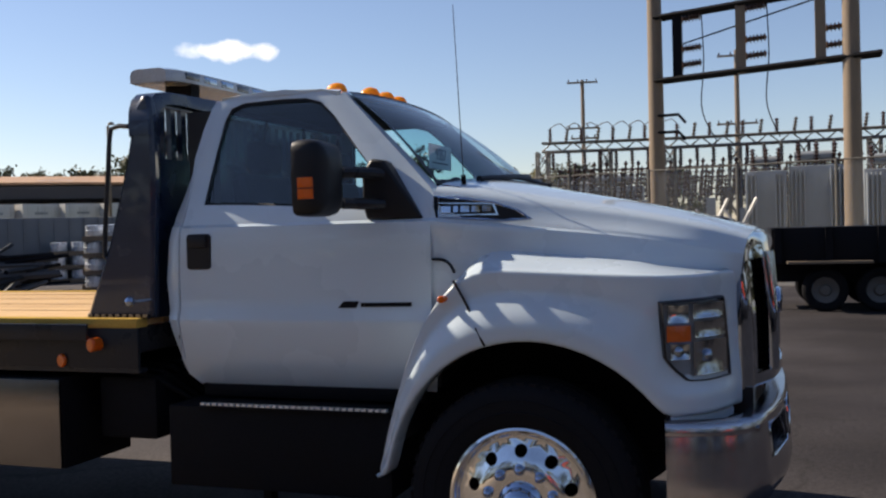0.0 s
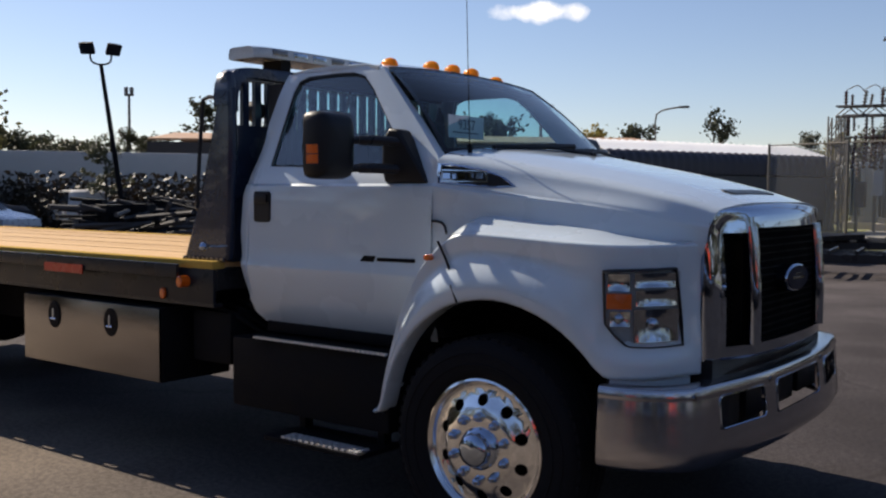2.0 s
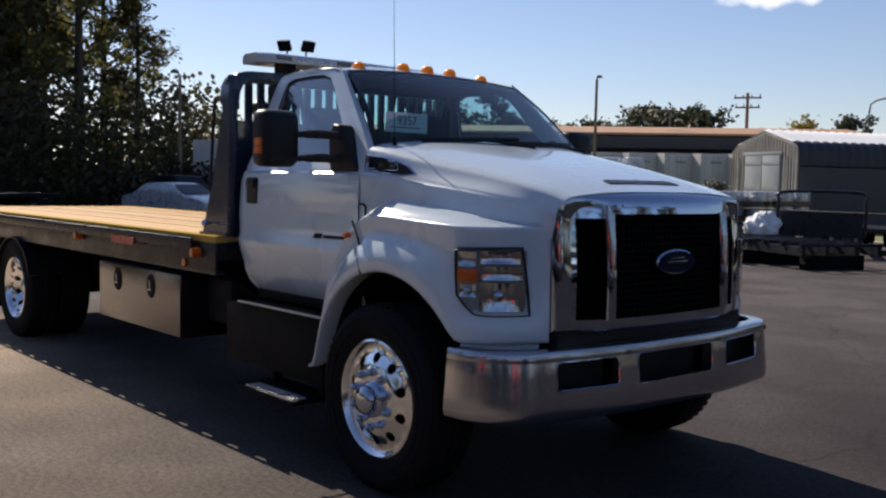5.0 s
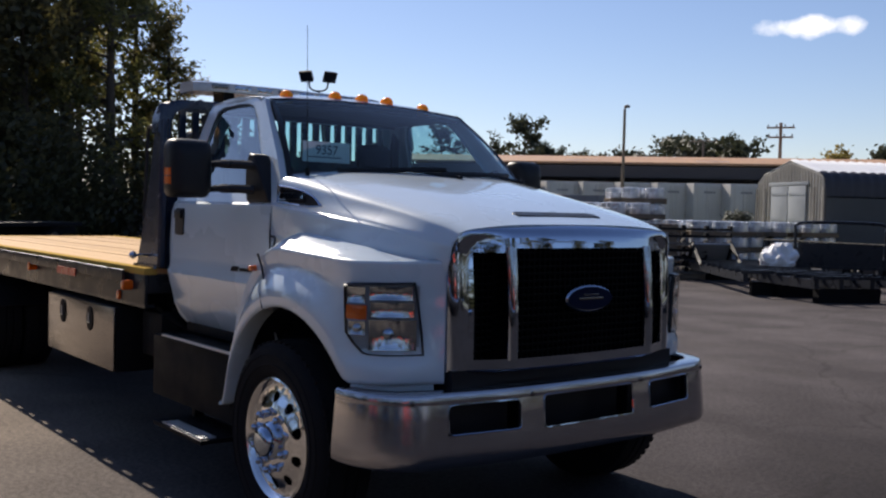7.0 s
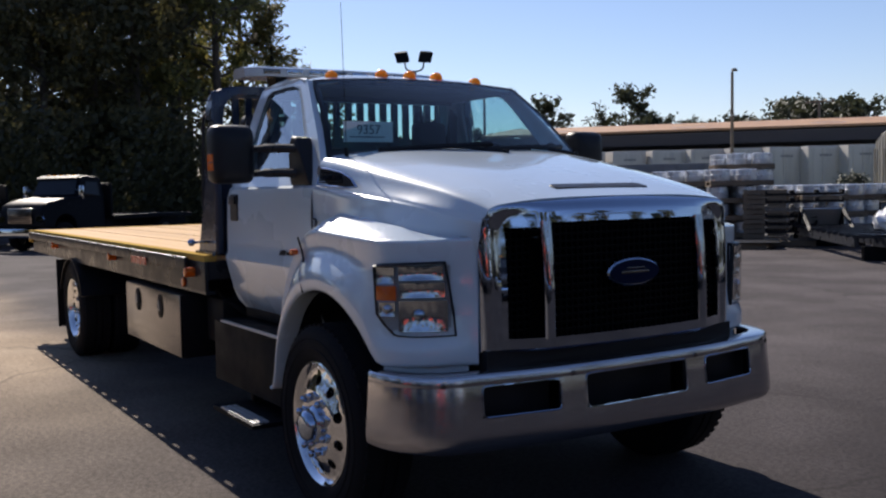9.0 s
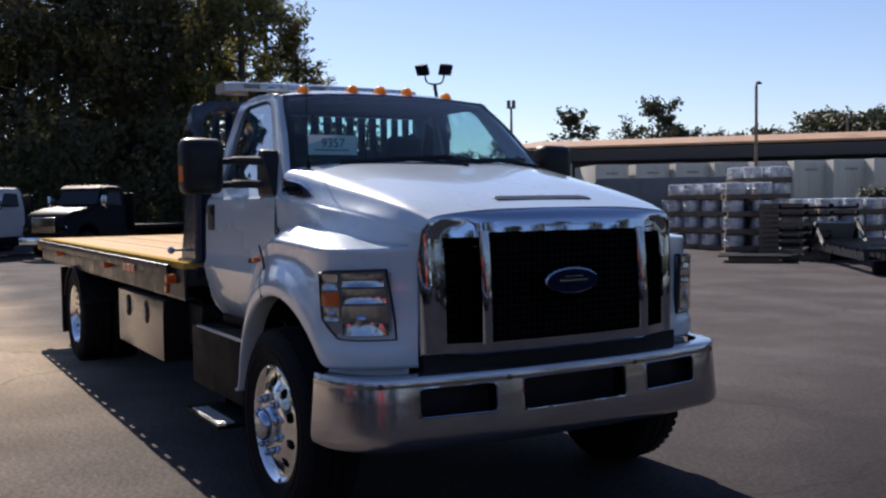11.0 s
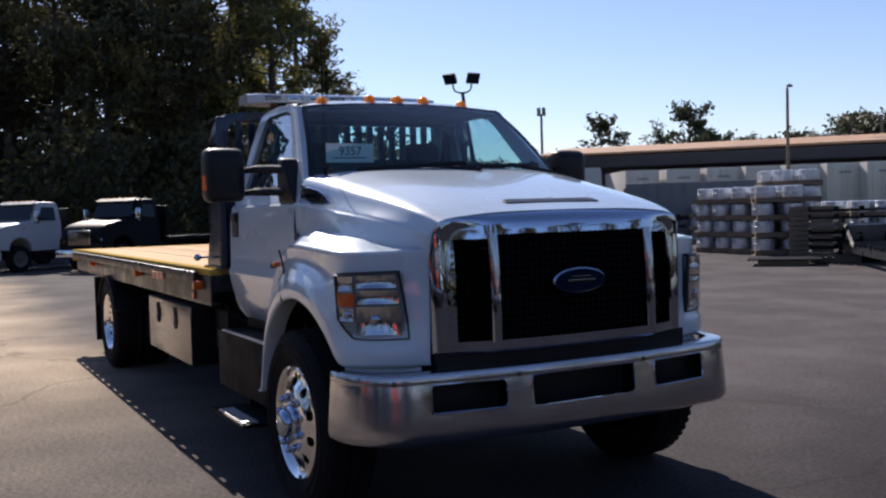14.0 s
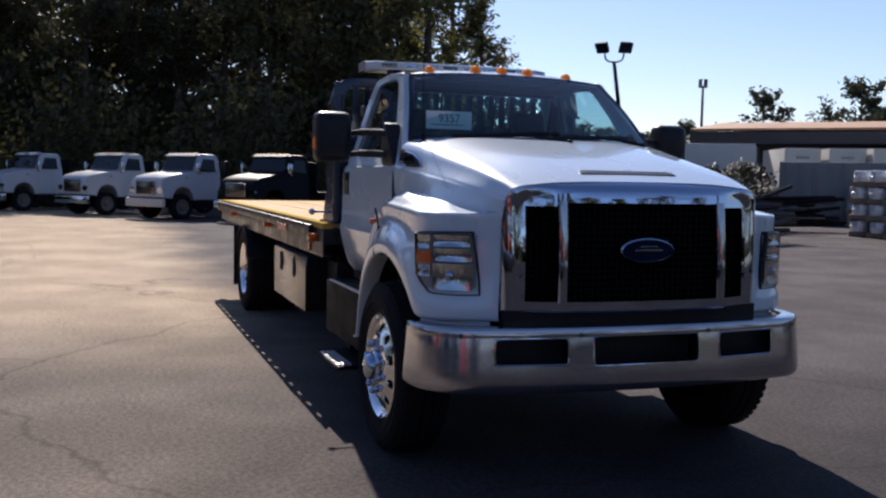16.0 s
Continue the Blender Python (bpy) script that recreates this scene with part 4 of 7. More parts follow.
def grille():
    bm = B()
    # chrome rolls from the hood's rim over to the ridge
    rim = [(-y, z, x - 0.003) for y, z, x in RIM] + [(y, z, x - 0.003) for y, z, x in reversed(RIM[:-1])]
    rdg = [(-y, z) for y, z in RIDGE] + [(y, z) for y, z in reversed(RIDGE[:-1])]
    rows = []
    for k in range(9):
        t = k / 8
        bow = math.sin(math.pi * t)
        row = []
        for (yo, zo, xo), (yi, zi) in zip(rim, rdg):
            e = lerp_table([(1.30, 0.0), (1.56, 1.0)], zo)
            row.append(Vector((xo + (grille_x(yi, zi) - 0.008 - xo) * t + bow * (0.014 - 0.008 * e), yo + (yi - yo) * t + math.copysign(bow * 0.018 * (1 - e), yo), zo + (zi - zo) * t + bow * 0.007 * e)))
        rows.append(row)
    rows.insert(0, [Vector((p.x - 0.03, p.y * 0.985, p.z - 0.008)) for p in rows[0]])
    grid(bm, rows)
    # flat face with its three openings
    tops = sorted((y, z) for y, z in RIDGE[3:])
    cols = [0.680, 0.678, 0.674, 0.666, 0.655, 0.650, 0.628, 0.60, 0.52, 0.497, 0.445, 0.30, 0.15, 0.0]
    cols = [-y for y in cols] + [y for y in reversed(cols[:-1])]
    face = []
    for z in (0.925, 0.97, 1.06, 1.14, 1.22, 1.30, 1.36, 1.40, 1.43, 1.458, 1.478, 1.50, 2.0):
        line = [(y, min(z, lerp_table(tops, abs(y)))) for y in cols]
        face.append([Vector((grille_x(y, zz) - 0.008, y, zz)) for y, zz in line])
    holes = [(-0.445, 0.445, 0.97, 1.478), (-0.655, -0.497, 0.97, 1.458), (0.497, 0.655, 0.97, 1.458)]

    def skip(i, j):
        zc, yc = (face[i][j].z + face[i + 1][j].z) / 2, (face[i][j].y + face[i][j + 1].y) / 2
        return any(a < yc < b and c < zc < d for a, b, c, d in holes)
    grid(bm, face, skip=skip)
    # turned-under lower edge
    low = [Vector((grille_x(y) - 0.008, y, 0.925)) for y in cols]
    grid(bm, [low, [p + Vector((-0.012, 0, -0.012)) for p in low], [p + Vector((-0.06, 0, -0.014)) for p in low]])
    bmesh.ops.remove_doubles(bm, verts=bm.verts, dist=0.0015)
    bmesh.ops.delete(bm, geom=[v for v in bm.verts if not v.link_faces], context='VERTS')
    bmesh.ops.recalc_face_normals(bm, faces=bm.faces)
    if sum(f.normal.x * f.calc_area() for f in bm.faces) < 0:
        bmesh.ops.reverse_faces(bm, faces=bm.faces)
    g = part("grille_surround", bm, M_CHROME_SKY, truck, "chrome grille surround rolled up to the hood", smooth=40, solid=0.010)
    for s in (-1, 1):
        bm = B()
        rows = []
        for k in range(12):
            z = 0.965 + 0.52 * k / 11
            rows.append([(grille_x(0.471, z) - 0.020 + 0.034 * math.cos(a), s * 0.471 + 0.029 * math.sin(a), z) for a in [2 * math.pi * j / 20 for j in range(20)]])
        grid(bm, rows, close=True)
        bmesh.ops.recalc_face_normals(bm, faces=bm.faces)
        part("grille_bar", bm, M_CHROME_SKY, g, "chrome upright bar")
    for y0, y1, z0, z1 in ((-0.46, 0.46, 0.96, 1.49), (-0.68, -0.47, 0.965, 1.465), (0.47, 0.68, 0.965, 1.465)):
        bm = B()
        d = -0.03 if y1 - y0 < 0.5 else 0.05
        box(bm, 0.86 + d, 0.875 + d, y0, y1, z0, z1)
        n = max(3, round((y1 - y0) / 0.034))
        for k in range(1, n):
            y = y0 + (y1 - y0) * k / n
            box(bm, 0.874 + d, 0.905 + d, y - 0.004, y + 0.004, z0, z1)
        for k in range(1, 16):
            z = z0 + (z1 - z0) * k / 16
            box(bm, 0.874 + d, 0.903 + d, y0, y1, z - 0.004, z + 0.004)
        part("grille_mesh", bm, M_MESH, g, "black lattice grille insert", smooth=0)
    # oval badge: plain shape
    bm = B()
    prism(bm, circle(0.0, 1.235, 0.160, 36, 0.065), 'x', 0.92, 1.012)
    e = part("emblem", bm, M_CHROME_SKY, g, "oval badge with chrome rim", bevel=0.008)
    bm = B()
    prism(bm, circle(0.0, 1.235, 0.151, 36, 0.056), 'x', 1.008, 1.0165)
    part("emblem_field", bm, M_EMBLEM, g, "dark blue oval", bevel=0.002)
    bm = B()
    box(bm, 1.014, 1.020, -0.085, 0.085, 1.229, 1.241, 0.002)
    part("emblem_bar", bm, M_STEEL, g)
    bm = B()
    box(bm, 1.014, 1.020, -0.055, 0.055, 1.252, 1.258, 0.002)
    part("emblem_bar", bm, M_STEEL, g)
    # black panel between grille and bumper
    bm = B()
    box(bm, 0.80, 0.90, -0.76, 0.76, 0.80, 0.925)
    box(bm, 0.60, 0.78, -0.74, 0.74, 0.55, 1.40)
    part("lower_grille_panel", bm, M_PLASTIC, truck, "black plastic panel behind the bumper")
    return g


def bumper():
    yy = [1.178, 1.176, 1.168, 1.155, 1.135, 1.10, 1.05, 0.985, 0.91, 0.83, 0.78, 0.70, 0.60, 0.49, 0.45, 0.40, 0.312, 0.20, 0.10, 0.0]
    def px(y):
        y = abs(y)
        if y < 0.85:
            return 1.03 - 0.075 * (y / 0.85) ** 2.6
        t = (y - 0.85) / (1.178 - 0.85)
        return 0.955 - 0.36 * (1 - math.sqrt(max(0, 1 - t ** 2.3)))
    line = [(px(y), -y) for y in yy] + [(px(y), y) for y in reversed(yy[:-1])]
    line = [(0.585, -1.178)] + line + [(0.585, 1.178)]
    bm = B()
    holes = [(-0.83, -0.45, 0.655, 0.79), (-0.312, 0.312, 0.645, 0.795), (0.45, 0.83, 0.655, 0.79)]
    rows = []
    zr = [(0.845, -0.09), (0.846, -0.03), (0.842, -0.008), (0.832, 0.0), (0.80, 0.0), (0.795, 0.0), (0.79, 0.001), (0.72, 0.007), (0.655, 0.013), (0.645, 0.014), (0.60, 0.018), (0.55, 0.021), (0.524, 0.017), (0.509, 0.004), (0.504, -0.03), (0.504, -0.08)]
    for z, d in zr:
        row = []
        for x, y in line:
            f = max(0, (abs(y) - 0.9) / 0.28)
            zz = z if z > 0.6 else z + 0.006 * f * f
            n = (Vector((x, y, 0)) - Vector((0.55, y * 0.82, 0))).normalized()
            row.append(Vector((x, y, zz)) + Vector((n.x, n.y, 0)) * d)
        rows.append(row)

    def skip(i, j):
        zc = (rows[i][j].z + rows[i + 1][j].z) / 2
        yc = (rows[i][j].y + rows[i][j + 1].y) / 2
        return any(a < yc < b and c < zc < d for a, b, c, d in holes)
    grid(bm, rows, skip=skip)
    bmesh.ops.recalc_face_normals(bm, faces=bm.faces)
    bmesh.ops.delete(bm, geom=[v for v in bm.verts if not v.link_faces], context='VERTS')
    b = part("bumper", bm, M_BUMPER, truck, "chrome steel front bumper with three openings", smooth=40, solid=0.014)
    # rolled lips round the openings
    for y0, y1, z0, z1 in holes:
        bm = B()
        pts = [Vector((px(y) + 0.002 + 0.089 * (0.79 - z), y, z)) for y, z in rrect(y0, y1, z0, z1, 0.022, 3)]
        pts.append(pts[0])
        tube(bm, pts, 0.0045, 6, caps=False)
        part("opening_lip", bm, M_CHROME_SKY, b)
        bm = B()
        box(bm, 0.80, 0.90, y0 - 0.03, y1 + 0.03, z0 - 0.05, z1 + 0.03, 0.01)
        part("opening_backing", bm, M_PLASTIC, b)
    for y in (-0.38, 0.38, -1.0, 1.0):
        bm = B()
        m = Matrix.Translation((px(y), y, 0.805)) @ pose(0, 0, 0, 0, 90, 0)
        lathe(bm, [(0.0, 0.006), (0.011, 0.005), (0.014, 0.0), (0.014, -0.01)], m, 12)
        part("bolt", bm, M_STEEL, b)
    return b


def rim_part(front):
    """Polished disc wheel about the local z axis, which points outward."""
    bm = B()
    R0, R1 = 0.166, 0.264
    def depth(r):
        if front:
            return lerp_table([(0.0, 0.036), (0.166, 0.036), (0.18, 0.030), (0.23, 0.004), (0.262, -0.008), (0.29, -0.02)], r)
        return lerp_table([(0.0, -0.13), (0.14, -0.13), (0.17, -0.12), (0.24, -0.05), (0.262, -0.03), (0.29, -0.02)], r)
    for k in range(10):
        a0, a1 = 2 * math.pi * k / 10, 2 * math.pi * (k + 1) / 10
        am, rm = (a0 + a1) / 2, 0.216
        edge = []
        for t in range(5):
            edge.append((R0, a0 + (a1 - a0) * t / 4))
        for t in range(1, 5):
            edge.append((R0 + (R1 - R0) * t / 4, a1))
        for t in range(1, 5):
            edge.append((R1, a1 + (a0 - a1) * t / 4))
        for t in range(1, 4):
            edge.append((R1 + (R0 - R1) * t / 4, a0))
        c = Vector((rm * math.cos(am), rm * math.sin(am)))
        out, inn, low = [], [], []
        for r, a in edge:
            p = Vector((r * math.cos(a), r * math.sin(a)))
            d = (p - c).normalized() * 0.027
            q = c + d
            out.append((p.x, p.y, depth(r)))
            inn.append((q.x, q.y, depth(q.length)))
            low.append((q.x, q.y, depth(q.length) - 0.035))
        ring(bm, out, inn)
        ring(bm, inn, low)
    lathe(bm, [(0.166, depth(0.166)), (0.12, depth(0.12)), (0.0, depth(0))], Matrix(), 40)
    lathe(bm, [(0.264, depth(0.264)), (0.275, -0.008), (0.287, 0.012), (0.300, 0.022), (0.310, 0.018), (0.313, 0.005), (0.308, -0.02), (0.29, -0.04), (0.285, -0.2)], Matrix(), 60)
    bmesh.ops.remove_doubles(bm, verts=bm.verts, dist=0.0005)
    bmesh.ops.recalc_face_normals(bm, faces=bm.faces)
    return link_mesh("wheel", bm, M_ALU, 40)


def tyre_mesh():
    bm = B()
    prof = [(0.300, -0.005), (0.315, 0.016), (0.35, 0.030), (0.40, 0.036), (0.44, 0.032), (0.468, 0.018), (0.483, 0.000), (0.490, -0.02), (0.4955, -0.06), (0.496, -0.09), (0.485, -0.092), (0.485, -0.104), (0.496, -0.106), (0.496, -0.15), (0.485, -0.152), (0.485, -0.164), (0.496, -0.166), (0.490, -0.235), (0.47, -0.255), (0.40, -0.275), (0.32, -0.26), (0.30, -0.25)]
    lathe(bm, prof, Matrix(), 64)
    for r in (0.375, 0.425):
        lathe(bm, [(r - 0.004, 0.0335), (r, 0.0385), (r + 0.004, 0.0345)], Matrix(), 64)
    # shoulder blocks
    for k in range(56):
        m = pose(0, 0, 0, 0, 0, 360 * k / 56)
        box(bm, 0.478, 0.492, -0.016, 0.016, -0.022, 0.004, m=m)
    bmesh.ops.recalc_face_normals(bm, faces=bm.faces)
    return link_mesh("tyre", bm, M_RUBBER, 35)


RIM_F, RIM_R, TYRE = rim_part(True), rim_part(False), tyre_mesh()
bm = B()
lathe(bm, [(0.024, 0.0), (0.024, 0.01), (0.0185, 0.014), (0.0185, 0.030), (0.014, 0.042), (0.0, 0.048)], Matrix(), 10)
NUT = link_mesh("lug_nut", bm, M_CHROME_SKY, 50)
bm = B()
lathe(bm, [(0.095, 0.0), (0.095, 0.012), (0.086, 0.022), (0.078, 0.026), (0.076, 0.05), (0.066, 0.066), (0.04, 0.075), (0.0, 0.078)], Matrix(), 32)
HUB = link_mesh("hub_cap", bm, M_CHROME_SKY, 40)
bm = B()
lathe(bm, [(0.29, -0.05), (0.26, -0.10), (0.12, -0.12), (0.0, -0.12)], Matrix(), 32)
DRUM = link_mesh("brake_drum", bm, M_BLACKM, 40)


def wheel(x, y, s, front):
    """s: -1 right side, +1 left side; the local z axis looks outward."""
    m = Matrix.Translation((x, y, 0.488)) @ pose(0, 0, 0, 90 if s < 0 else -90, 0, 0)
    w = shared("wheel", RIM_F if front else RIM_R, truck, m)
    w["label"] = "polished aluminium disc wheel with ten hand holes"
    t = shared("tyre", TYRE, w)
    t["label"] = "black truck tyre"
    shared("brake_drum", DRUM, w)
    base = 0.036 if front else -0.128
    shared("hub_cap", HUB, w, pose(0, 0, base))
    for k in range(10):
        a = 2 * math.pi * (k + 0.5) / 10
        shared("lug_nut", NUT, w, pose(0.143 * math.cos(a), 0.143 * math.sin(a), base - 0.006))


def mirror(s):
    bm = B()
    # housing: rounded tall shell
    rows = []
    zc, hz = 1.846, 0.162
    yc, hy = 1.263, 0.122
    for k, (f, x) in enumerate([(0.0, -0.745), (0.5, -0.748), (0.78, -0.760), (0.93, -0.783), (1.0, -0.82), (1.0, -0.872), (0.97, -0.893), (0.9, -0.896)]):
        row = []
        for a in range(24):
            t = 2 * math.pi * a / 24
            c, d = math.cos(t), math.sin(t)
            q = 0.30
            u = math.copysign(abs(c) ** q, c) * hy * f
            v = math.copysign(abs(d) ** q, d) * hz * f
            row.append(Vector((x - 0.03 * (u / hy) ** 2 * 0.0, s * (yc + u), zc + v)))
        rows.append(row)
    grid(bm, rows, close=True)
    bmesh.ops.remove_doubles(bm, verts=bm.verts, dist=0.0005)
    bmesh.ops.recalc_face_normals(bm, faces=bm.faces)
    mo = part("mirror", bm, M_PLASTIC, truck, "black towing mirror on two arms", smooth=40)
    for z in (1.872, 1.735):
        bm = B()
        tube(bm, [(-0.84, s * 1.16, z), (-0.80, s * 1.08, z + 0.008), (-0.74, s * 1.02, z + 0.012)], 0.020, 10)
        tube(bm, [(-0.80, s * 1.085, z + 0.007), (-0.72, s * 1.0, z + 0.006), (-0.66, s * 0.93, z)], 0.026, 10)
        part("mirror_arm", bm, M_BLACK, mo)
    bm = B()
    for z0 in (1.757, 1.804):
        rows = []
        for x, y in ((-0.772, 1.335), (-0.782, 1.365), (-0.80, 1.383), (-0.832, 1.389), (-0.862, 1.389)):
            rows.append([Vector((x, s * y, z)) for z in (z0, z0 + 0.006, z0 + 0.036, z0 + 0.042)])
        grid(bm, rows)
    bmesh.ops.recalc_face_normals(bm, faces=bm.faces)
    part("turn_lamp", bm, M_AMBERS, mo, "amber turn lamp on the mirror shell", solid=0.008)
    bm = B()
    prism(bm, rrect(s * yc - 0.10, s * yc + 0.10, zc - 0.15, zc + 0.15, 0.02), 'x', -0.900, -0.890)
    part("mirror_glass", bm, M_CHROME_SKY, mo)
    return mo


def marker(y, x, z):
    bm = B()
    rows = []
    for k in range(7):
        t = k / 6 * math.pi / 2
        rows.append([Vector((x + 0.052 * math.cos(t) * math.cos(a) * (1 if math.cos(a) > 0 else 1.2), y + 0.036 * math.cos(t) * math.sin(a), z + 0.047 * math.sin(t) ** 0.9)) for a in [2 * math.pi * j / 16 for j in range(16)]])
    grid(bm, rows, close=True)
    lathe(bm, [(0.042, -0.03), (0.042, 0.004), (0.03, 0.004)], pose(x, y, z), 16)
    part("roof_marker_lamp", bm, M_AMBER, truck, "domed amber roof marker lamp", smooth=50)


DECK_X0, DECK_X1, DECK_Y, DECK_Z = -8.46, -1.90, 1.135, 1.222


def deck():
    bm = B()
    box(bm, DECK_X0, DECK_X1, -1.06, 1.06, 1.06, 1.185)
    d = part("deck_frame", bm, M_BLACK, truck, "black steel deck frame", smooth=0, bevel=0.006)
    n = 14
    w = 2.0 / n
    bm = B()
    box(bm, DECK_X0 + 0.06, DECK_X1 - 0.02, -w / 2 + 0.004, w / 2 - 0.004, -0.018, 0.018, 0.003)
    plank = link_mesh("plank", bm, M_WOOD, 0)
    for k in range(n):
        shared("plank", plank, d, pose(0, -1.0 + w * (k + 0.5), DECK_Z - 0.016 - 0.0015 * (k % 3)))
    for s in (-1, 1):
        bm = B()
        box(bm, DECK_X0 + 0.02, DECK_X1, s * 1.045 - 0.045, s * 1.045 + 0.045, DECK_Z - 0.04, DECK_Z + 0.006, 0.006)
        part("deck_edge", bm, M_YELLOW, d, "worn yellow deck edge")
        bm = B()
        box(bm, DECK_X0, DECK_X1, s * 1.075 - 0.012, s * 1.075 + 0.012, 0.985, DECK_Z - 0.04, 0.004)
        box(bm, DECK_X0, DECK_X1, s * 1.05 - 0.035, s * 1.05 + 0.035, 0.965, 0.985)
        part("side_rail", bm, M_BLACK, d, "black steel side rail")
        bm = B()
        box(bm, DECK_X0 + 0.05, DECK_X1 - 0.25, s * 1.136 - 0.010, s * 1.136 + 0.010, 1.125, 1.205, 0.004)
        part("rub_rail", bm, M_BLACK, d, "black rub rail on spacers")
        bm = B()
        box(bm, -0.06, 0.06, -0.022, 0.022, 1.13, 1.20)
        spacer = link_mesh("rub_rail_spacer", bm, M_BLACK, 0)
        x = DECK_X0 + 0.12
        while x < DECK_X1 - 0.3:
            shared("rub_rail_spacer", spacer, d, pose(x, s * 1.106, 0))
            x += 0.335
    bm = B()
    box(bm, DECK_X0 - 0.06, DECK_X0 + 0.03, -1.13, 1.13, 1.08, DECK_Z + 0.004, 0.02)
    part("tail_beam", bm, M_YELLOW, d, "worn yellow tail edge")
    bm = B()
    for k in range(14):
        x = DECK_X1 - 0.3 - k * 0.46
        box(bm, x - 0.03, x + 0.03, -1.05, 1.05, 0.97, 1.06)
    for y in (-0.42, 0.42):
        box(bm, DECK_X0 + 0.3, DECK_X1 - 0.1, y - 0.05, y + 0.05, 0.84, 1.06)
    part("crossmember", bm, M_BLACKM, d, smooth=0)
    # marker lamps and reflectors along the near side
    for s in (-1, 1):
        for x, z in ((-2.12, 1.105), (-2.34, 1.02), (-4.30, 1.105), (-6.9, 1.105)):
            bm = B()
            prism(bm, circle(x, z, 0.026, 14, 0.034), 'y', s * 1.085, s * (1.158 if z > 1.05 else 1.108))
            part("side_marker_lamp", bm, M_AMBERS, d, "amber side marker lamp", bevel=0.008)
        bm = B()
        box(bm, -3.50, -3.07, s * 1.157 - 0.003, s * 1.157 + 0.003, 1.10, 1.155)
        part("reflector", bm, M_RED, d, "dull red reflector strip", smooth=0)
    return d


def toolbox():
    bm = B()
    box(bm, -3.81, -2.325, -1.115, -0.60, 0.485, 0.935, 0.01)
    t = part("toolbox", bm, M_BLACKM, truck, "black underbody toolbox with stainless door")
    bm = B()
    box(bm, -3.80, -2.335, -1.132, -1.116, 0.492, 0.928, 0.004)
    d = part("toolbox_door", bm, M_STEEL, t, "brushed stainless door")
    for x in (-3.43, -2.81):
        bm = B()
        prism(bm, circle(x, 0.812, 0.068, 24, 0.088), 'y', -1.131, -1.139)
        part("latch_plate", bm, M_BLACKM, t, "round black latch", bevel=0.003)
        bm = B()
        tube(bm, [(x - 0.032, -1.142, 0.785), (x + 0.032, -1.142, 0.785)], 0.008, 8)
        tube(bm, [(x, -1.142, 0.785), (x, -1.142, 0.855)], 0.009, 8)
        part("latch_handle", bm, M_CHROME_SKY, t)
    # left side box
    bm = B()
    box(bm, -3.81, -2.325, 0.60, 1.125, 0.485, 0.935, 0.01)
    part("toolbox", bm, M_BLACKM, truck, "black underbody toolbox")


def steps():
    for s in (-1, 1):
        bm = B()
        box(bm, -1.735, -0.60, s * 0.85 - 0.24, s * 0.85 + 0.24, 0.44, 0.822, 0.012)
        b = part("step_box", bm, M_BLACKM, truck, "black battery and fuel box below the door")
        bm = B()
        box(bm, -1.56, -0.615, s * 1.035 - 0.085, s * 1.035 + 0.085, 0.822, 0.829, 0.002)
        part("step_mat", bm, M_BLACKM, b)
        bm = B()
        box(bm, 0.0, 0.020, s * 1.098 - 0.014, s * 1.098 + 0.014, 0.828, 0.839)
        tooth = part("step_tooth", bm, M_TREAD, b, "serrated step edge, sun glint put into its bright steel", smooth=0, m=pose(-1.545, 0, 0))
        for i in range(1, 30):
            shared("step_tooth", tooth.data, b, pose(-1.545 + i * 0.0315, 0, 0))
        bm = B()
        box(bm, -1.30, -0.64, s * 1.105 - 0.155, s * 1.105 + 0.155, 0.34, 0.366, 0.004)
        for x in (-1.27, -0.72):
            box(bm, x, x + 0.04, s * 1.0 - 0.03, s * 1.0 + 0.03, 0.36, 0.46)
        part("lower_step", bm, M_BLACKM, b, "black lower step", smooth=0)
        bm = B()
        for i in range(13):
            x = -1.18 + i * 0.041
            for y in (1.17, 1.205, 1.24):
                box(bm, x, x + 0.026, s * y - 0.012, s * y + 0.012, 0.366, 0.375)
        part("step_tread", bm, M_TREAD, b, "serrated tread, sun glint put into its bright steel", smooth=0)


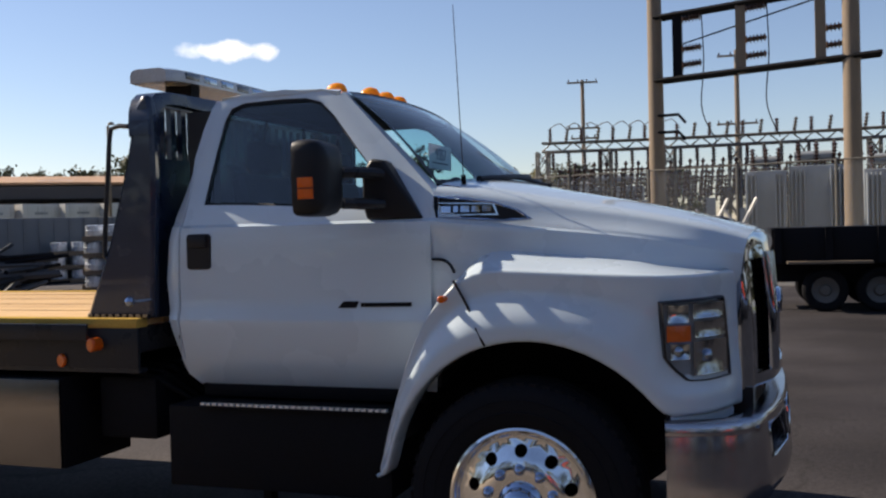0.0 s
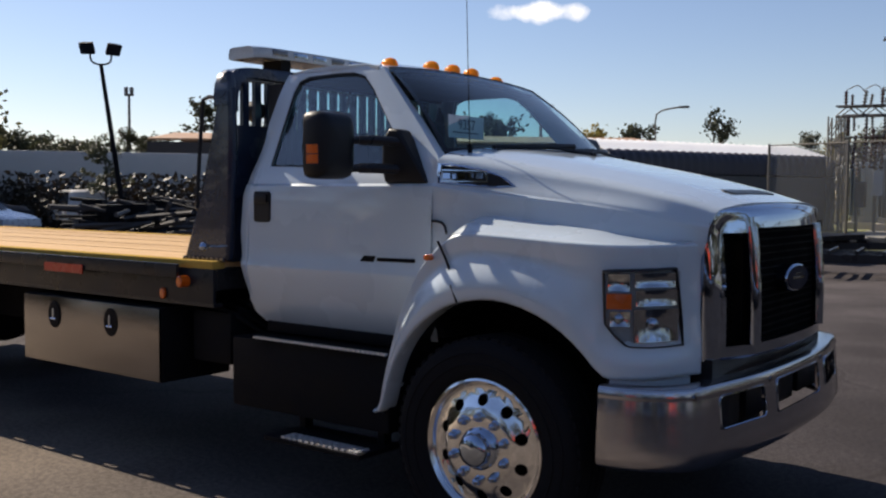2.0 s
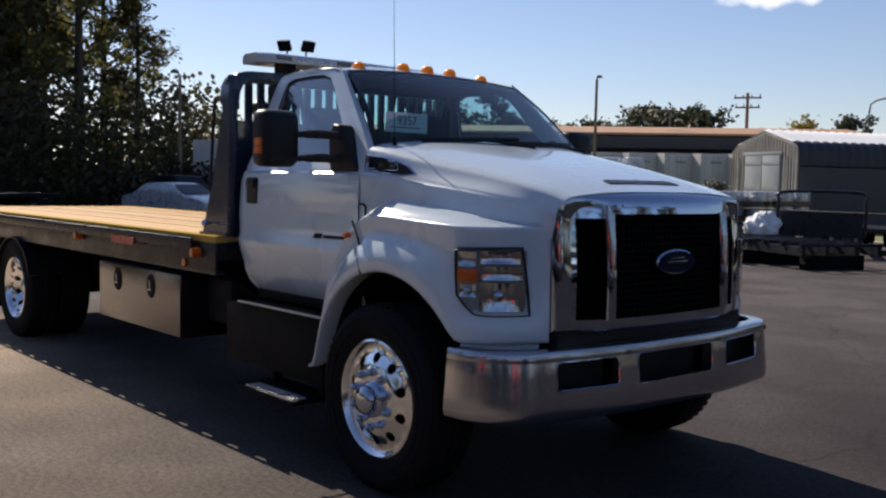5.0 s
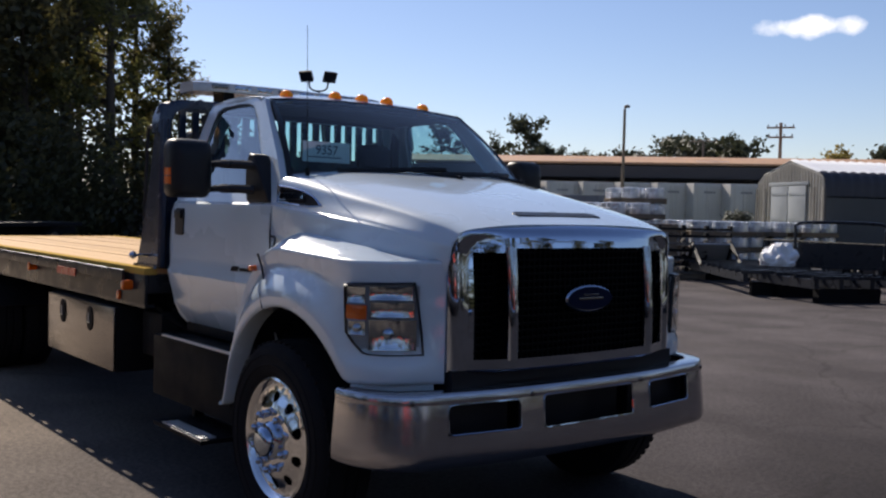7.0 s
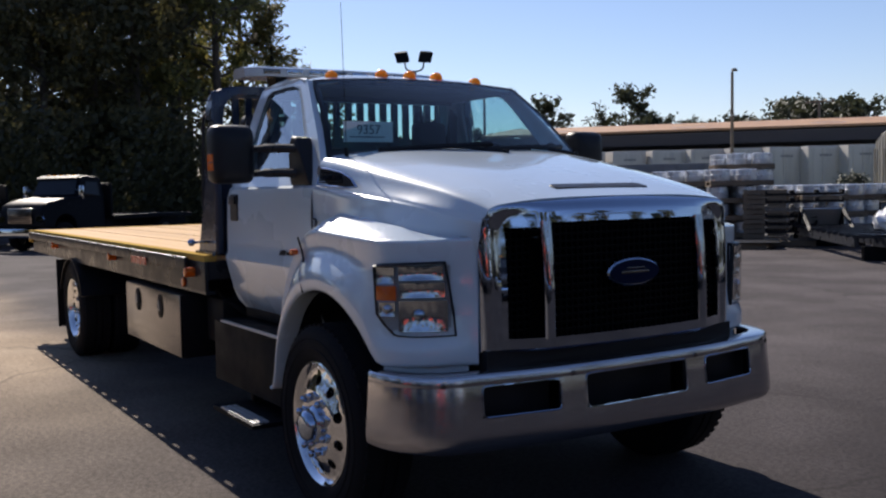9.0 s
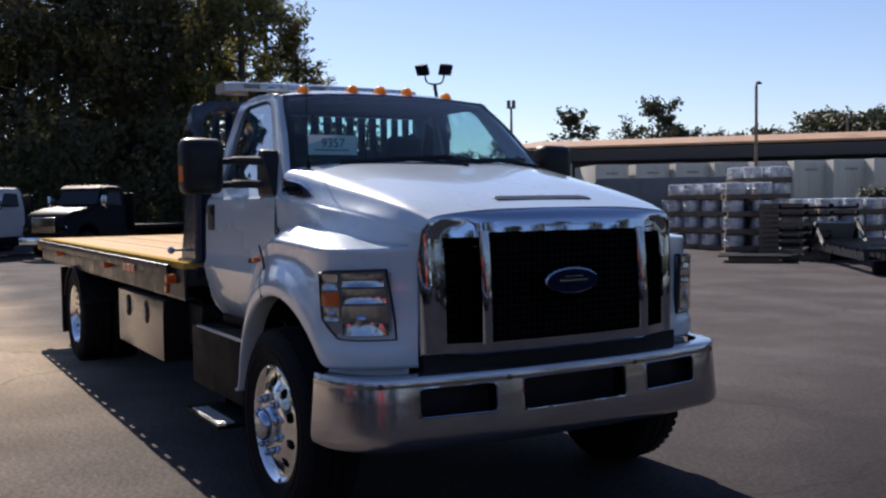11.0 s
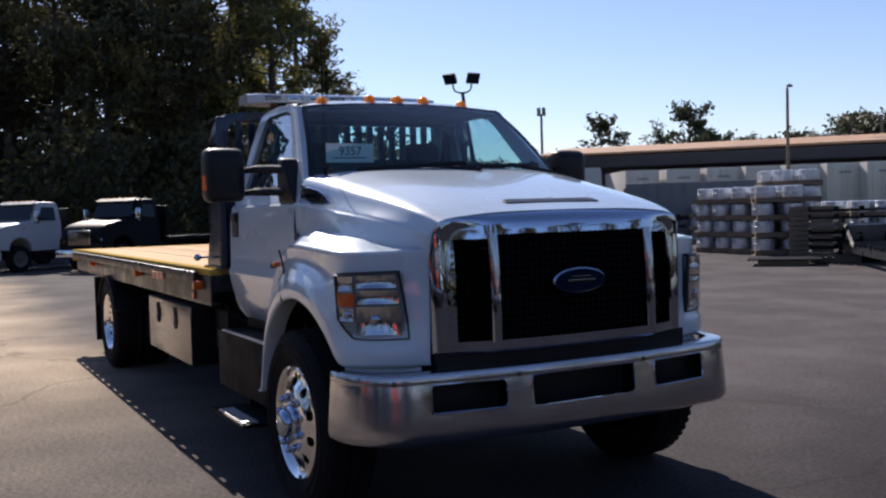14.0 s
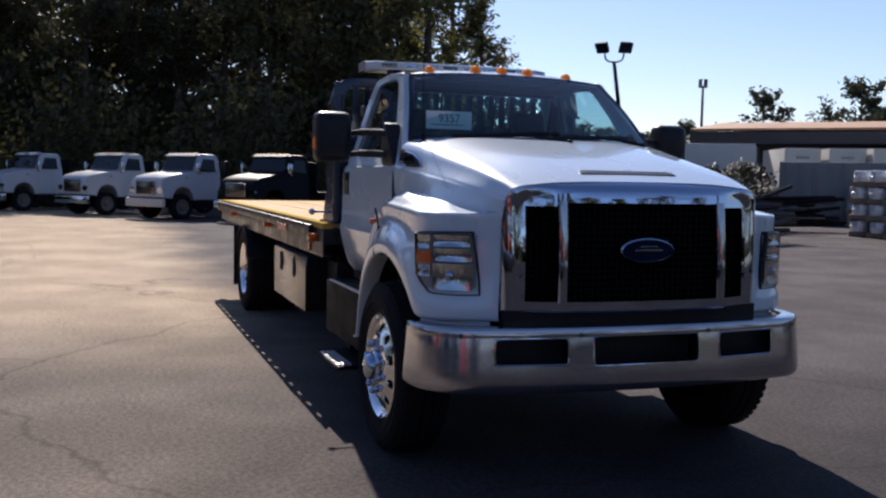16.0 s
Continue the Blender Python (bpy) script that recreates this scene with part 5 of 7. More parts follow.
def chassis():
    bm = B()
    for s in (-1, 1):
        box(bm, -8.0, 0.85, s * 0.43 - 0.04, s * 0.43 + 0.04, 0.60, 0.86)
    for x in (-7.4, -5.0, -4.2, -2.2, -0.9, 0.7):
        box(bm, x - 0.05, x + 0.05, -0.43, 0.43, 0.62, 0.82)
    part("chassis_frame", bm, M_BLACKM, truck, "black chassis rails", smooth=0)
    bm = B()
    tube(bm, [(0, -0.95, 0.488), (0, -0.6, 0.43), (0, 0.6, 0.43), (0, 0.95, 0.488)], 0.06, 10)
    part("front_axle", bm, M_BLACKM, truck)
    bm = B()
    tube(bm, [(-6.1, -0.9, 0.488), (-6.1, 0.9, 0.488)], 0.09, 12)
    lathe(bm, [(0.0, -0.22), (0.2, -0.16), (0.24, 0), (0.2, 0.16), (0, 0.22)], pose(-6.1, 0, 0.488, 0, 90, 0), 20)
    part("rear_axle", bm, M_BLACKM, truck)
    # engine, gearbox, radiator and cab floor block the view through
    bm = B()
    box(bm, -0.55, 0.60, -0.42, 0.42, 0.55, 1.42, 0.05)
    box(bm, -1.75, -0.55, -0.30, 0.30, 0.50, 0.86, 0.04)
    part("engine_block", bm, M_BLACKM, truck)
    # hydraulic tank and lines behind the cab
    bm = B()
    box(bm, -2.22, -1.88, -0.98, -0.62, 0.62, 0.93, 0.03)
    ht = part("hydraulic_tank", bm, M_BLACKM, truck, "black hydraulic tank with hoses")
    for k in range(4):
        bm = B()
        tube(bm, [(-1.80 - 0.02 * k, -0.80 + 0.09 * k, 0.80), (-1.90, -0.95 + 0.07 * k, 0.92 + 0.02 * k), (-2.25, -0.9 + 0.1 * k, 0.98)], 0.014, 6)
        part("hose", bm, M_RUBBER, ht)
    for s in (-1, 1):
        bm = B()
        rows = []
        for k in range(11):
            a = math.pi * (0.12 + 0.76 * k / 10)
            rows.append([(-6.1 - 0.56 * math.cos(a), s * y, 0.488 + 0.55 * math.sin(a) - 0.04) for y in (1.13, 0.62)])
        grid(bm, rows)
        part("rear_mudguard", bm, M_PLASTIC, truck, "black rear mudguard", solid=0.012)
        bm = B()
        box(bm, -6.82, -6.80, s * 0.86 - 0.27, s * 0.86 + 0.27, 0.22, 0.95)
        part("mud_flap", bm, M_RUBBER, truck, "black rubber mud flap", smooth=0)
    bm = B()
    box(bm, -8.0, -7.6, -0.9, 0.9, 0.45, 0.62, 0.02)
    part("wheel_lift", bm, M_BLACKM, truck, "black folded wheel lift under the tail")


def headboard():
    out = [(-2.25, 1.225), (-1.86, 1.225), (-1.83, 1.9), (-1.835, 2.2), (-1.85, 2.30), (-1.885, 2.31), (-1.93, 2.255), (-1.985, 2.0), (-2.10, 1.6)]
    bm = B()
    prism(bm, out, 'y', -1.015, -0.955)
    h = part("headboard", bm, M_BLACK_SKY, truck, "black steel headboard behind the cab, sky blue put into its colour", smooth=20, bevel=0.02)
    bm = B()
    prism(bm, out, 'y', 0.955, 1.015)
    part("side_post", bm, M_BLACK_SKY, h, smooth=20, bevel=0.02)
    bm = B()
    pts = spline([(-1.90, -1.0, 2.10), (-1.905, -0.995, 2.20), (-1.91, -0.955, 2.28), (-1.91, -0.86, 2.315), (-1.91, -0.6, 2.32), (-1.91, 0, 2.32), (-1.91, 0.6, 2.32), (-1.91, 0.86, 2.315), (-1.91, 0.955, 2.28), (-1.905, 0.995, 2.20), (-1.90, 1.0, 2.10)], 40)
    rows = [[p + Vector((dx, 0, 0)) + (p - Vector((-1.91, 0, 1.7))).normalized() * dz for dx, dz in ((0.055, 0.03), (-0.055, 0.03), (-0.06, 0.02), (-0.06, -0.06), (0.06, -0.06), (0.06, 0.02))] for p in pts]
    grid(bm, rows, close=True)
    bmesh.ops.recalc_face_normals(bm, faces=bm.faces)
    part("top_beam", bm, M_BLACK_SKY, h, "black curved top beam")
    for k in range(19):
        y = -0.84 + 1.68 * k / 18
        bm = B()
        box(bm, -1.925, -1.895, y - 0.023, y + 0.023, 1.22, 2.30)
        part("upright_bar", bm, M_BLACK_SKY, h, smooth=0)
    bm = B()
    box(bm, -1.935, -1.885, -0.96, 0.96, 1.22, 2.005)
    box(bm, -1.935, -1.885, -0.96, 0.96, 2.262, 2.30)
    part("cross_plate", bm, M_BLACK_SKY, h, "black lower plate", smooth=0)
    # grab tube
    for s in (-1, 1):
        bm = B()
        tube(bm, spline([(-1.98, s * 1.0, 2.16), (-2.05, s * 1.0, 2.165), (-2.085, s * 1.0, 2.14), (-2.10, s * 1.0, 2.0), (-2.14, s * 1.0, 1.55), (-2.11, s * 1.0, 1.50)], 16), 0.012, 8)
        part("grab_tube", bm, M_BLACK, h)
        bm = B()
        tube(bm, [(-1.86, s * 1.02, 1.315), (-1.865, s * 1.17, 1.318)], 0.008, 8)
        lathe(bm, [(0, -0.026), (0.018, -0.018), (0.026, 0), (0.018, 0.018), (0, 0.026)], Matrix.Translation((-1.865, s * 1.18, 1.318)), 14)
        part("control_lever", bm, M_CHROME_SKY, h, "chrome control lever with ball knob")
        for i in range(9):
            x = -2.22 + i * 0.04
            bm = B()
            box(bm, x, x + 0.026, s * 1.03 - 0.012, s * 1.03 + 0.012, 1.222, 1.246)
            part("foot_bolt", bm, M_STEEL, h, smooth=0)
    # low-profile light bar on top
    bm = B()
    pts = spline([(-2.03, -0.76, 2.445), (-2.03, -0.65, 2.45), (-2.03, 0, 2.455), (-2.03, 0.65, 2.45), (-2.03, 0.76, 2.445)], 20)
    rows = []
    for i, p in enumerate(pts):
        e = min(i, 19 - i)
        k = (0.72, 0.93, 1.0)[min(e, 2)]
        rows.append([p + Vector((dx * k, 0, dz)) for dx, dz in ((0.15, -0.034), (0.152, 0.0), (0.14, 0.026), (0.10, 0.036), (-0.10, 0.036), (-0.14, 0.026), (-0.152, 0.0), (-0.15, -0.034))])
    vs = grid(bm, rows, close=True)
    bm.faces.new(vs[0])
    bm.faces.new(list(reversed(vs[-1])))
    bmesh.ops.recalc_face_normals(bm, faces=bm.faces)
    lb = part("light_bar", bm, M_LBAR, truck, "low clear-lensed warning light bar", smooth=40)
    for k in range(8):
        y = -0.58 + k * 0.166
        for sx in (1, -1):
            bm = B()
            box(bm, -2.03 + sx * 0.135 - 0.02, -2.03 + sx * 0.135 + 0.02, y - 0.06, y + 0.06, 2.433, 2.467, 0.004)
            part("lamp_module", bm, M_CHROME_SKY if k % 3 else M_STEEL, lb)
    for y in (-0.5, 0.5):
        bm = B()
        box(bm, -2.08, -1.92, y - 0.04, y + 0.04, 2.33, 2.42)
        part("light_bar_foot", bm, M_BLACKM, lb, smooth=0)
    # work lamp on the headboard
    for s in (-1, 1):
        bm = B()
        lathe(bm, [(0, -0.05), (0.05, -0.04), (0.06, 0), (0.06, 0.03), (0.0, 0.03)], pose(-1.955, s * 0.72, 2.10, 0, -90, 0), 16)
        part("work_lamp", bm, M_PLASTIC, h, "round black work lamp")


M_LBAR = mat("clear_grey_lens", (0.46, 0.47, 0.48), 0.12, var=0.15, coat=0.8, scale=8)
cab()
for s in (-1, 1):
    door(s)
    fender(s)
    headlight(s)
    mirror(s)
windshield()
hood()
grille()
bumper()
for s in (-1, 1):
    wheel(0.0, s * (1.14 if s < 0 else 1.20), s, True)
    wheel(-6.1, s * 1.085, s, False)
    wheel(-6.1, s * 0.78, s, False)
for y, x, z in ((-0.525, -1.075, 2.322), (-0.2, -1.035, 2.338), (0.0, -1.03, 2.339), (0.2, -1.035, 2.338), (0.525, -1.075, 2.322)):
    marker(y, x, z)
bm = B()
tube(bm, [(-0.325, -0.805, 1.78), (-0.33, -0.805, 1.86)], 0.012, 8)
tube(bm, [(-0.33, -0.805, 1.86), (-0.36, -0.802, 2.63)], [0.0026, 0.0016], 6)
part("antenna", bm, M_BLACKM, truck, "thin whip antenna")
deck()
toolbox()
steps()
chassis()
headboard()

# ---- surroundings ----
def polar(deg, d, z=0.0, o=(5.3, -2.7)):
    return Vector((o[0] + d * math.cos(radians(deg)), o[1] + d * math.sin(radians(deg)), z))


EAST = (1.1, -5.0)


def at(v, rz=0.0, k=1.0):
    return Matrix.Translation(v) @ pose(0, 0, 0, 0, 0, rz) @ Matrix.Scale(k, 4)


def tree_meshes(seed, h, r, base, material, n_clump, leaves, leaf, lean=0.0):
    rnd = random.Random(seed)
    bm = B()
    top = Vector((lean * h, 0.02 * h, h * 0.93))
    trunk = [Vector((lean * h * t * t + rnd.uniform(-0.1, 0.1) * t, rnd.uniform(-0.1, 0.1) * t, h * 0.93 * t)) for t in [k / 8 for k in range(9)]]
    tube(bm, trunk, [0.018 * h * (1 - 0.85 * k / 8) for k in range(9)], 7)
    tips = []
    for k in range(26):
        f = base + (0.96 - base) * (k + rnd.random()) / 26
        i = min(7, int(f * 8))
        p = trunk[i].lerp(trunk[i + 1], f * 8 - i)
        a = rnd.uniform(0, 2 * math.pi)
        g = (f - base) / (1 - base)
        prof = max(0.18, math.sin(math.pi * min(1, 0.18 + 0.86 * g)) ** 0.7)
        ln = r * prof * rnd.uniform(0.55, 1.1)
        e = p + Vector((math.cos(a) * ln, math.sin(a) * ln, ln * rnd.uniform(0.15, 0.7)))
        q = p.lerp(e, 0.5) + Vector((0, 0, -0.08 * ln))
        tube(bm, [p, q, e], [0.006 * h * (1 - 0.6 * f), 0.0035 * h, 0.001 * h], 5, caps=False)
        tips += [q, p.lerp(e, 0.75), e]
    wood = link_mesh("trunk", bm, M_BARK, 60)
    verts, faces = [], []
    for k in range(n_clump):
        c = rnd.choice(tips) + Vector((rnd.gauss(0, 0.13), rnd.gauss(0, 0.13), rnd.gauss(0, 0.1))) * r
        cr = r * rnd.uniform(0.10, 0.24)
        for j in range(leaves):
            d = Vector((rnd.gauss(0, 1), rnd.gauss(0, 1), rnd.gauss(0, 0.7)))
            p = c + d * cr * 0.55
            u = Vector((rnd.gauss(0, 1), rnd.gauss(0, 1), rnd.gauss(0, 1))).normalized()
            w = u.orthogonal().normalized() * leaf * rnd.uniform(0.35, 0.75)
            u = u * leaf * rnd.uniform(0.7, 1.3)
            i = len(verts)
            verts += [p - u, p - w * 0.9 + u * 0.1, p + u, p + w]
            faces.append((i, i + 1, i + 2, i + 3))
    me = bpy.data.meshes.new("crown")
    me.from_pydata([tuple(v) for v in verts], [], faces)
    me.materials.append(material)
    return wood, me


KINDS = [tree_meshes(1, 18, 3.4, 0.16, M_LEAF_SHADED, 250, 38, 0.155), tree_meshes(2, 17, 3.0, 0.20, M_LEAF, 150, 36, 0.145), tree_meshes(3, 19, 3.6, 0.26, M_LEAF2, 150, 36, 0.15),
         tree_meshes(4, 13, 2.3, 0.08, M_LEAF2, 160, 34, 0.14), tree_meshes(5, 16, 3.2, 0.08, M_LEAF_SHADED, 270, 38, 0.155)]
FAR = [tree_meshes(11, 10, 2.9, 0.2, M_LEAF3, 120, 22, 0.22), tree_meshes(12, 10, 4.0, 0.12, M_LEAF3, 190, 22, 0.25), tree_meshes(13, 10, 2.4, 0.3, M_LEAF3, 60, 18, 0.18), tree_meshes(14, 10, 4.2, 0.05, M_LEAF2, 190, 22, 0.25)]


def tree(v, kind, k, rz, label, group):
    t = thing("tree", at(v, rz, k), label, "tree", group)
    shared("trunk", kind[0], t)
    shared("crown", kind[1], t)
    return t


rnd = random.Random(7)
WOOD_K = 1.13
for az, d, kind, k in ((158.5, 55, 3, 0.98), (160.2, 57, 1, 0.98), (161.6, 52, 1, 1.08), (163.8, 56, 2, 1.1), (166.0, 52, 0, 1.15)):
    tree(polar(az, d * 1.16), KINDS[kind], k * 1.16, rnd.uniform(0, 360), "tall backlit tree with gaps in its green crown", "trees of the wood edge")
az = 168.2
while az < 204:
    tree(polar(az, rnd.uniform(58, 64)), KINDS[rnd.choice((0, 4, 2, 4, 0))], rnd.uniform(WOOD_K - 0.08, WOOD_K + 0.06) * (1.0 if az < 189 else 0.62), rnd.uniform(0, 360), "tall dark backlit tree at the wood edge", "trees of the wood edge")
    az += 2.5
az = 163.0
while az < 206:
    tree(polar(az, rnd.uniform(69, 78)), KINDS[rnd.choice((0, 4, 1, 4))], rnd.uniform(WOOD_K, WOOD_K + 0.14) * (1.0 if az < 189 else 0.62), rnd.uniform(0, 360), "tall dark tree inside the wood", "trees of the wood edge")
    az += 2.1


def bush_patch(name, pts, hgt, leaf, n, material, label, seed):
    r = random.Random(seed)
    verts, faces = [], []
    for k in range(n):
        a, b = pts[k % len(pts)]
        f = r.random()
        p = a.lerp(b, f) + Vector((r.gauss(0, 0.8), r.gauss(0, 0.8), hgt * r.random() ** 1.3 * (0.6 + 0.4 * math.sin(f * 37 + k % 3))))
        u = Vector((r.gauss(0, 1), r.gauss(0, 1), r.gauss(0, 1))).normalized()
        w = u.orthogonal().normalized() * leaf * r.uniform(0.4, 0.8)
        u = u * leaf * r.uniform(0.7, 1.3)
        i = len(verts)
        verts += [p - u, p - w, p + u, p + w]
        faces.append((i, i + 1, i + 2, i + 3))
    me = bpy.data.meshes.new(name)
    me.from_pydata([tuple(v) for v in verts], [], faces)
    me.materials.append(material)
    ob = new(name, me)
    return tagged(ob, label, "bushes", kind="stuff")


bush_patch("undergrowth", [(polar(156.5, 52), polar(204, 48)), (polar(156, 55), polar(204, 53)), (polar(156, 59), polar(204, 60)), (polar(155.5, 62), polar(204, 66))], 6.5, 0.17, 46000, M_LEAF_SHADED, "dense undergrowth along the wood edge, shade put into its leaf colour", 3)

# leaf backing added to close bright sky gaps between the trees
bush_patch("undergrowth", [(polar(154.5, 67), polar(186, 70)), (polar(154.5, 72), polar(186, 75))], 8.5, 0.24, 22000, M_LEAF_SHADED, "leaf backing added inside the wood, shade put into its colour", 5)
bush_patch("undergrowth", [(polar(164, 76), polar(188, 79)), (polar(186, 72), polar(207, 72))], 15.0, 0.45, 16000, M_LEAF_SHADED, "tall leaf backing added inside the wood, shade put into its colour", 6)

# far trees round the yard
for az, d, kind, h in ((142.6, 100, 0, 11.5), (137.6, 125, 0, 15), (139.4, 122, 2, 12.5), (136.3, 120, 1, 10.5), (151.0, 95, 1, 6.9), (148.6, 96, 1, 6.6), (154.0, 85, 0, 7.6), (146.7, 100, 0, 8.2), (149.8, 90, 1, 6.2), (152.6, 88, 1, 6.8), (145.2, 110, 1, 8)):
    tree(polar(az, d), FAR[kind], h / 10, az * 7, "distant green tree behind the yard", "distant trees")
for k in range(13):
    az = 121.5 + k * 1.05
    tree(polar(az, 105 + 9 * (k % 3)), FAR[3 if k == 11 else 1], (0.74 if k < 4 else 1.02 if k < 9 else 0.86) + 0.12 * math.sin(k * 2.1), k * 50, "distant green and brown tree behind the long roof", "distant trees")
for az, d, kind, h in ((110.6, 85, 2, 9.5), (113.0, 90, 2, 6), (114.8, 85, 0, 8.2), (105.4, 80, 0, 7), (108.2, 95, 1, 5.8), (103.6, 75, 3, 6.2), (101.8, 72, 1, 6.5), (117.5, 80, 3, 7.2), (99.5, 80, 0, 6), (96.0, 85, 1, 6.5), (91.5, 88, 0, 6.5), (88.0, 85, 1, 6.8), (84.0, 80, 0, 6.5), (133.5, 90, 1, 6)):
    tree(polar(az, d, 0, EAST), FAR[kind], h / 10, az * 11, "distant tree beyond the substation", "distant trees")
# unseen trees and hedge, added to darken reflections and hide the low sky
for k in range(30):
    a = -150 + k * 7.2
    tree(polar(a, 40 + 6 * (k % 3)), KINDS[(0, 4, 2, 4)[k % 4]], 0.86 + 0.10 * (k % 4), k * 40, "unseen leafy tree added behind the camera for reflections", "trees across the yard")
bush_patch("hedge", [(polar(-150 + 24 * k, 47), polar(-126 + 24 * k, 47)) for k in range(9)], 6.5, 0.55, 13000, M_LEAF_SHADED, "unseen hedge added behind the camera to darken the mirrored horizon", 9)


# --- parked conventional trucks ---
def parked_truck(v, rz, paint, label, roof_lights, k=1.0):
    t = thing("parked_truck", at(v, rz, k), label, "truck", "parked trucks")
    bm = B()
    # cab and hood drawn from the side, rounded across
    prof = [(-1.35, 0.75), (-1.35, 1.75), (-1.30, 2.46), (-1.20, 2.55), (-0.50, 2.56), (-0.36, 2.48), (-0.10, 1.86), (0.6, 1.78), (1.12, 1.66), (1.30, 1.56), (1.39, 1.38), (1.40, 0.85), (0.98, 0.80), (0.93, 1.02), (0.76, 1.2), (0.5, 1.27), (0.24, 1.2), (0.06, 1.02), (0.0, 0.75)]
    rows = []
    for y, f in ((-1.10, 0.97), (-1.06, 0.99), (-0.9, 1.0), (0, 1.006), (0.9, 1.0), (1.06, 0.99), (1.10, 0.97)):
        row = []
        for x, z in prof:
            zz = 0.8 + (z - 0.8) * f
            w = 1.0 if z < 1.75 else 1.0 - 0.12 * (z - 1.75) / 0.75
            if x > 0.0 and z > 1.28:
                w = min(w, 1.0 - 0.16 * x / 1.4)
            row.append(Vector((x, y * w, zz)))
        rows.append(row)
    vs = grid(bm, rows, close=True)
    bm.faces.new(vs[0])
    bm.faces.new(list(reversed(vs[-1])))
    bmesh.ops.recalc_face_normals(bm, faces=bm.faces)
    part("body", bm, paint, t, smooth=35, bevel=0.03)
    for s in (-1, 1):
        bm = B()
        prism(bm, [(-1.12, 1.86), (-1.10, 2.34), (-0.56, 2.36), (-0.36, 1.96), (-0.36, 1.86)], 'y', s * 1.02, s * 1.085)
        for vtx in bm.verts:
            if vtx.co.z > 2:
                vtx.co.y -= s * 0.075
        part("side_window", bm, M_DGLASS, t, smooth=0)
        bm = B()
        box(bm, -0.10, -0.02, s * 1.30 - 0.09, s * 1.30 + 0.09, 1.75, 2.22, 0.03)
        tube(bm, [(-0.06, s * 1.22, 2.1), (-0.05, s * 1.05, 2.05)], 0.018, 6)
        part("mirror", bm, M_CHROME_SKY, t, "bright mirror shell")
        for x in (0.5, -4.6):
            m = Matrix.Translation((x, s * 1.06, 0.49)) @ pose(0, 0, 0, 90 if s < 0 else -90, 0, 0)
            w = shared("wheel", TYRE, t, m)
            shared("rim", RIM_W, w)
        bm = B()
        prism(bm, circle(s * 0.86, 1.12, 0.17, 14, 0.11), 'x', 1.36, 1.415)
        part("headlight", bm, M_CHROME_SKY, t)
        bm = B()
        box(bm, -1.3, -0.05, s * 0.95 - 0.15, s * 0.95 + 0.15, 0.42, 0.72, 0.02)
        part("step", bm, M_BLACKM, t)
    bm = B()
    # windshield
    rows = []
    for f in (0.06, 0.94):
        rows.append([(-0.36 + 0.26 * (1 - f) + 0.035, y * (0.88 + 0.06 * (1 - f)), 1.86 + 0.60 * f + 0.012) for y in (-1, -0.5, 0, 0.5, 1)])
    grid(bm, rows)
    part("windshield", bm, M_DGLASS, t, solid=0.01)
    bm = B()
    prism(bm, [(-0.46, 2.55), (-0.22, 2.47), (-0.20, 2.49), (-0.44, 2.59)], 'y', -0.92, 0.92)
    part("sun_visor", bm, paint, t, smooth=0)
    for s in (-1, 1):
        bm = B()
        box(bm, 0.06, 0.34, s * 1.045 - 0.03, s * 1.045 + 0.03, 1.56, 1.63, 0.01)
        part("hood_louvre", bm, M_PLASTIC, t)
    bm = B()
    box(bm, 1.39, 1.46, -0.55, 0.55, 0.95, 1.48, 0.03)
    part("grille", bm, M_STEEL, t, "chrome grille")
    bm = B()
    for k2 in range(7):
        box(bm, 1.455, 1.468, -0.48, 0.48, 1.0 + k2 * 0.065, 1.03 + k2 * 0.065)
    part("grille_slats", bm, M_BLACKM, t, smooth=0)
    bm = B()
    box(bm, 1.35, 1.52, -1.15, 1.15, 0.48, 0.80, 0.05)
    part("bumper", bm, M_CHROME_SKY if roof_lights != 1 else M_TRAILER, t, "front bumper")
    bm = B()
    for s in (-1, 1):
        box(bm, -6.5, 1.2, s * 0.42 - 0.05, s * 0.42 + 0.05, 0.68, 0.95)
    box(bm, -1.9, -1.45, -1.0, 1.0, 0.5, 1.0, 0.03)
    part("chassis", bm, M_BLACKM, t, smooth=0)
    for k2 in range(5):
        bm = B()
        box(bm, -0.52, -0.42, -0.6 + 0.3 * k2 - 0.05, -0.6 + 0.3 * k2 + 0.05, 2.55, 2.61, 0.015)
        part("roof_marker", bm, M_AMBER if roof_lights else M_CHROME_SKY, t)
    bm = B()
    box(bm, -6.0, -1.7, -1.2, 1.2, 1.0, 1.15, 0.02)
    box(bm, -1.75, -1.65, -1.1, 1.1, 1.15, 2.3, 0.02)
    part("flat_body", bm, M_BLACKM, t, smooth=0)
    return t


bm = B()
lathe(bm, [(0.30, 0.0), (0.29, 0.02), (0.26, 0.0), (0.14, -0.03), (0.11, 0.03), (0.0, 0.04)], Matrix(), 28)
RIM_W = link_mesh("rim", bm, M_GALV, 40)
TR_YAW = -56
for (x, y), paint, lb, rl in (((-36.2, -5.6), M_FLEET_SHADED, "white conventional truck parked before the trees", 0), ((-32.9, -2.6), M_FLEET_SHADED, "white conventional truck with roof marker lamps", 2), ((-29.8, -0.2), M_FLEET_SHADED, "white conventional truck with chrome mirrors", 1), ((-27.3, 2.5), M_CARBLUE, "dark blue conventional truck in the shade", 2)):
    parked_truck(Vector((x, y, 0)), TR_YAW, paint, lb, rl, 0.88)


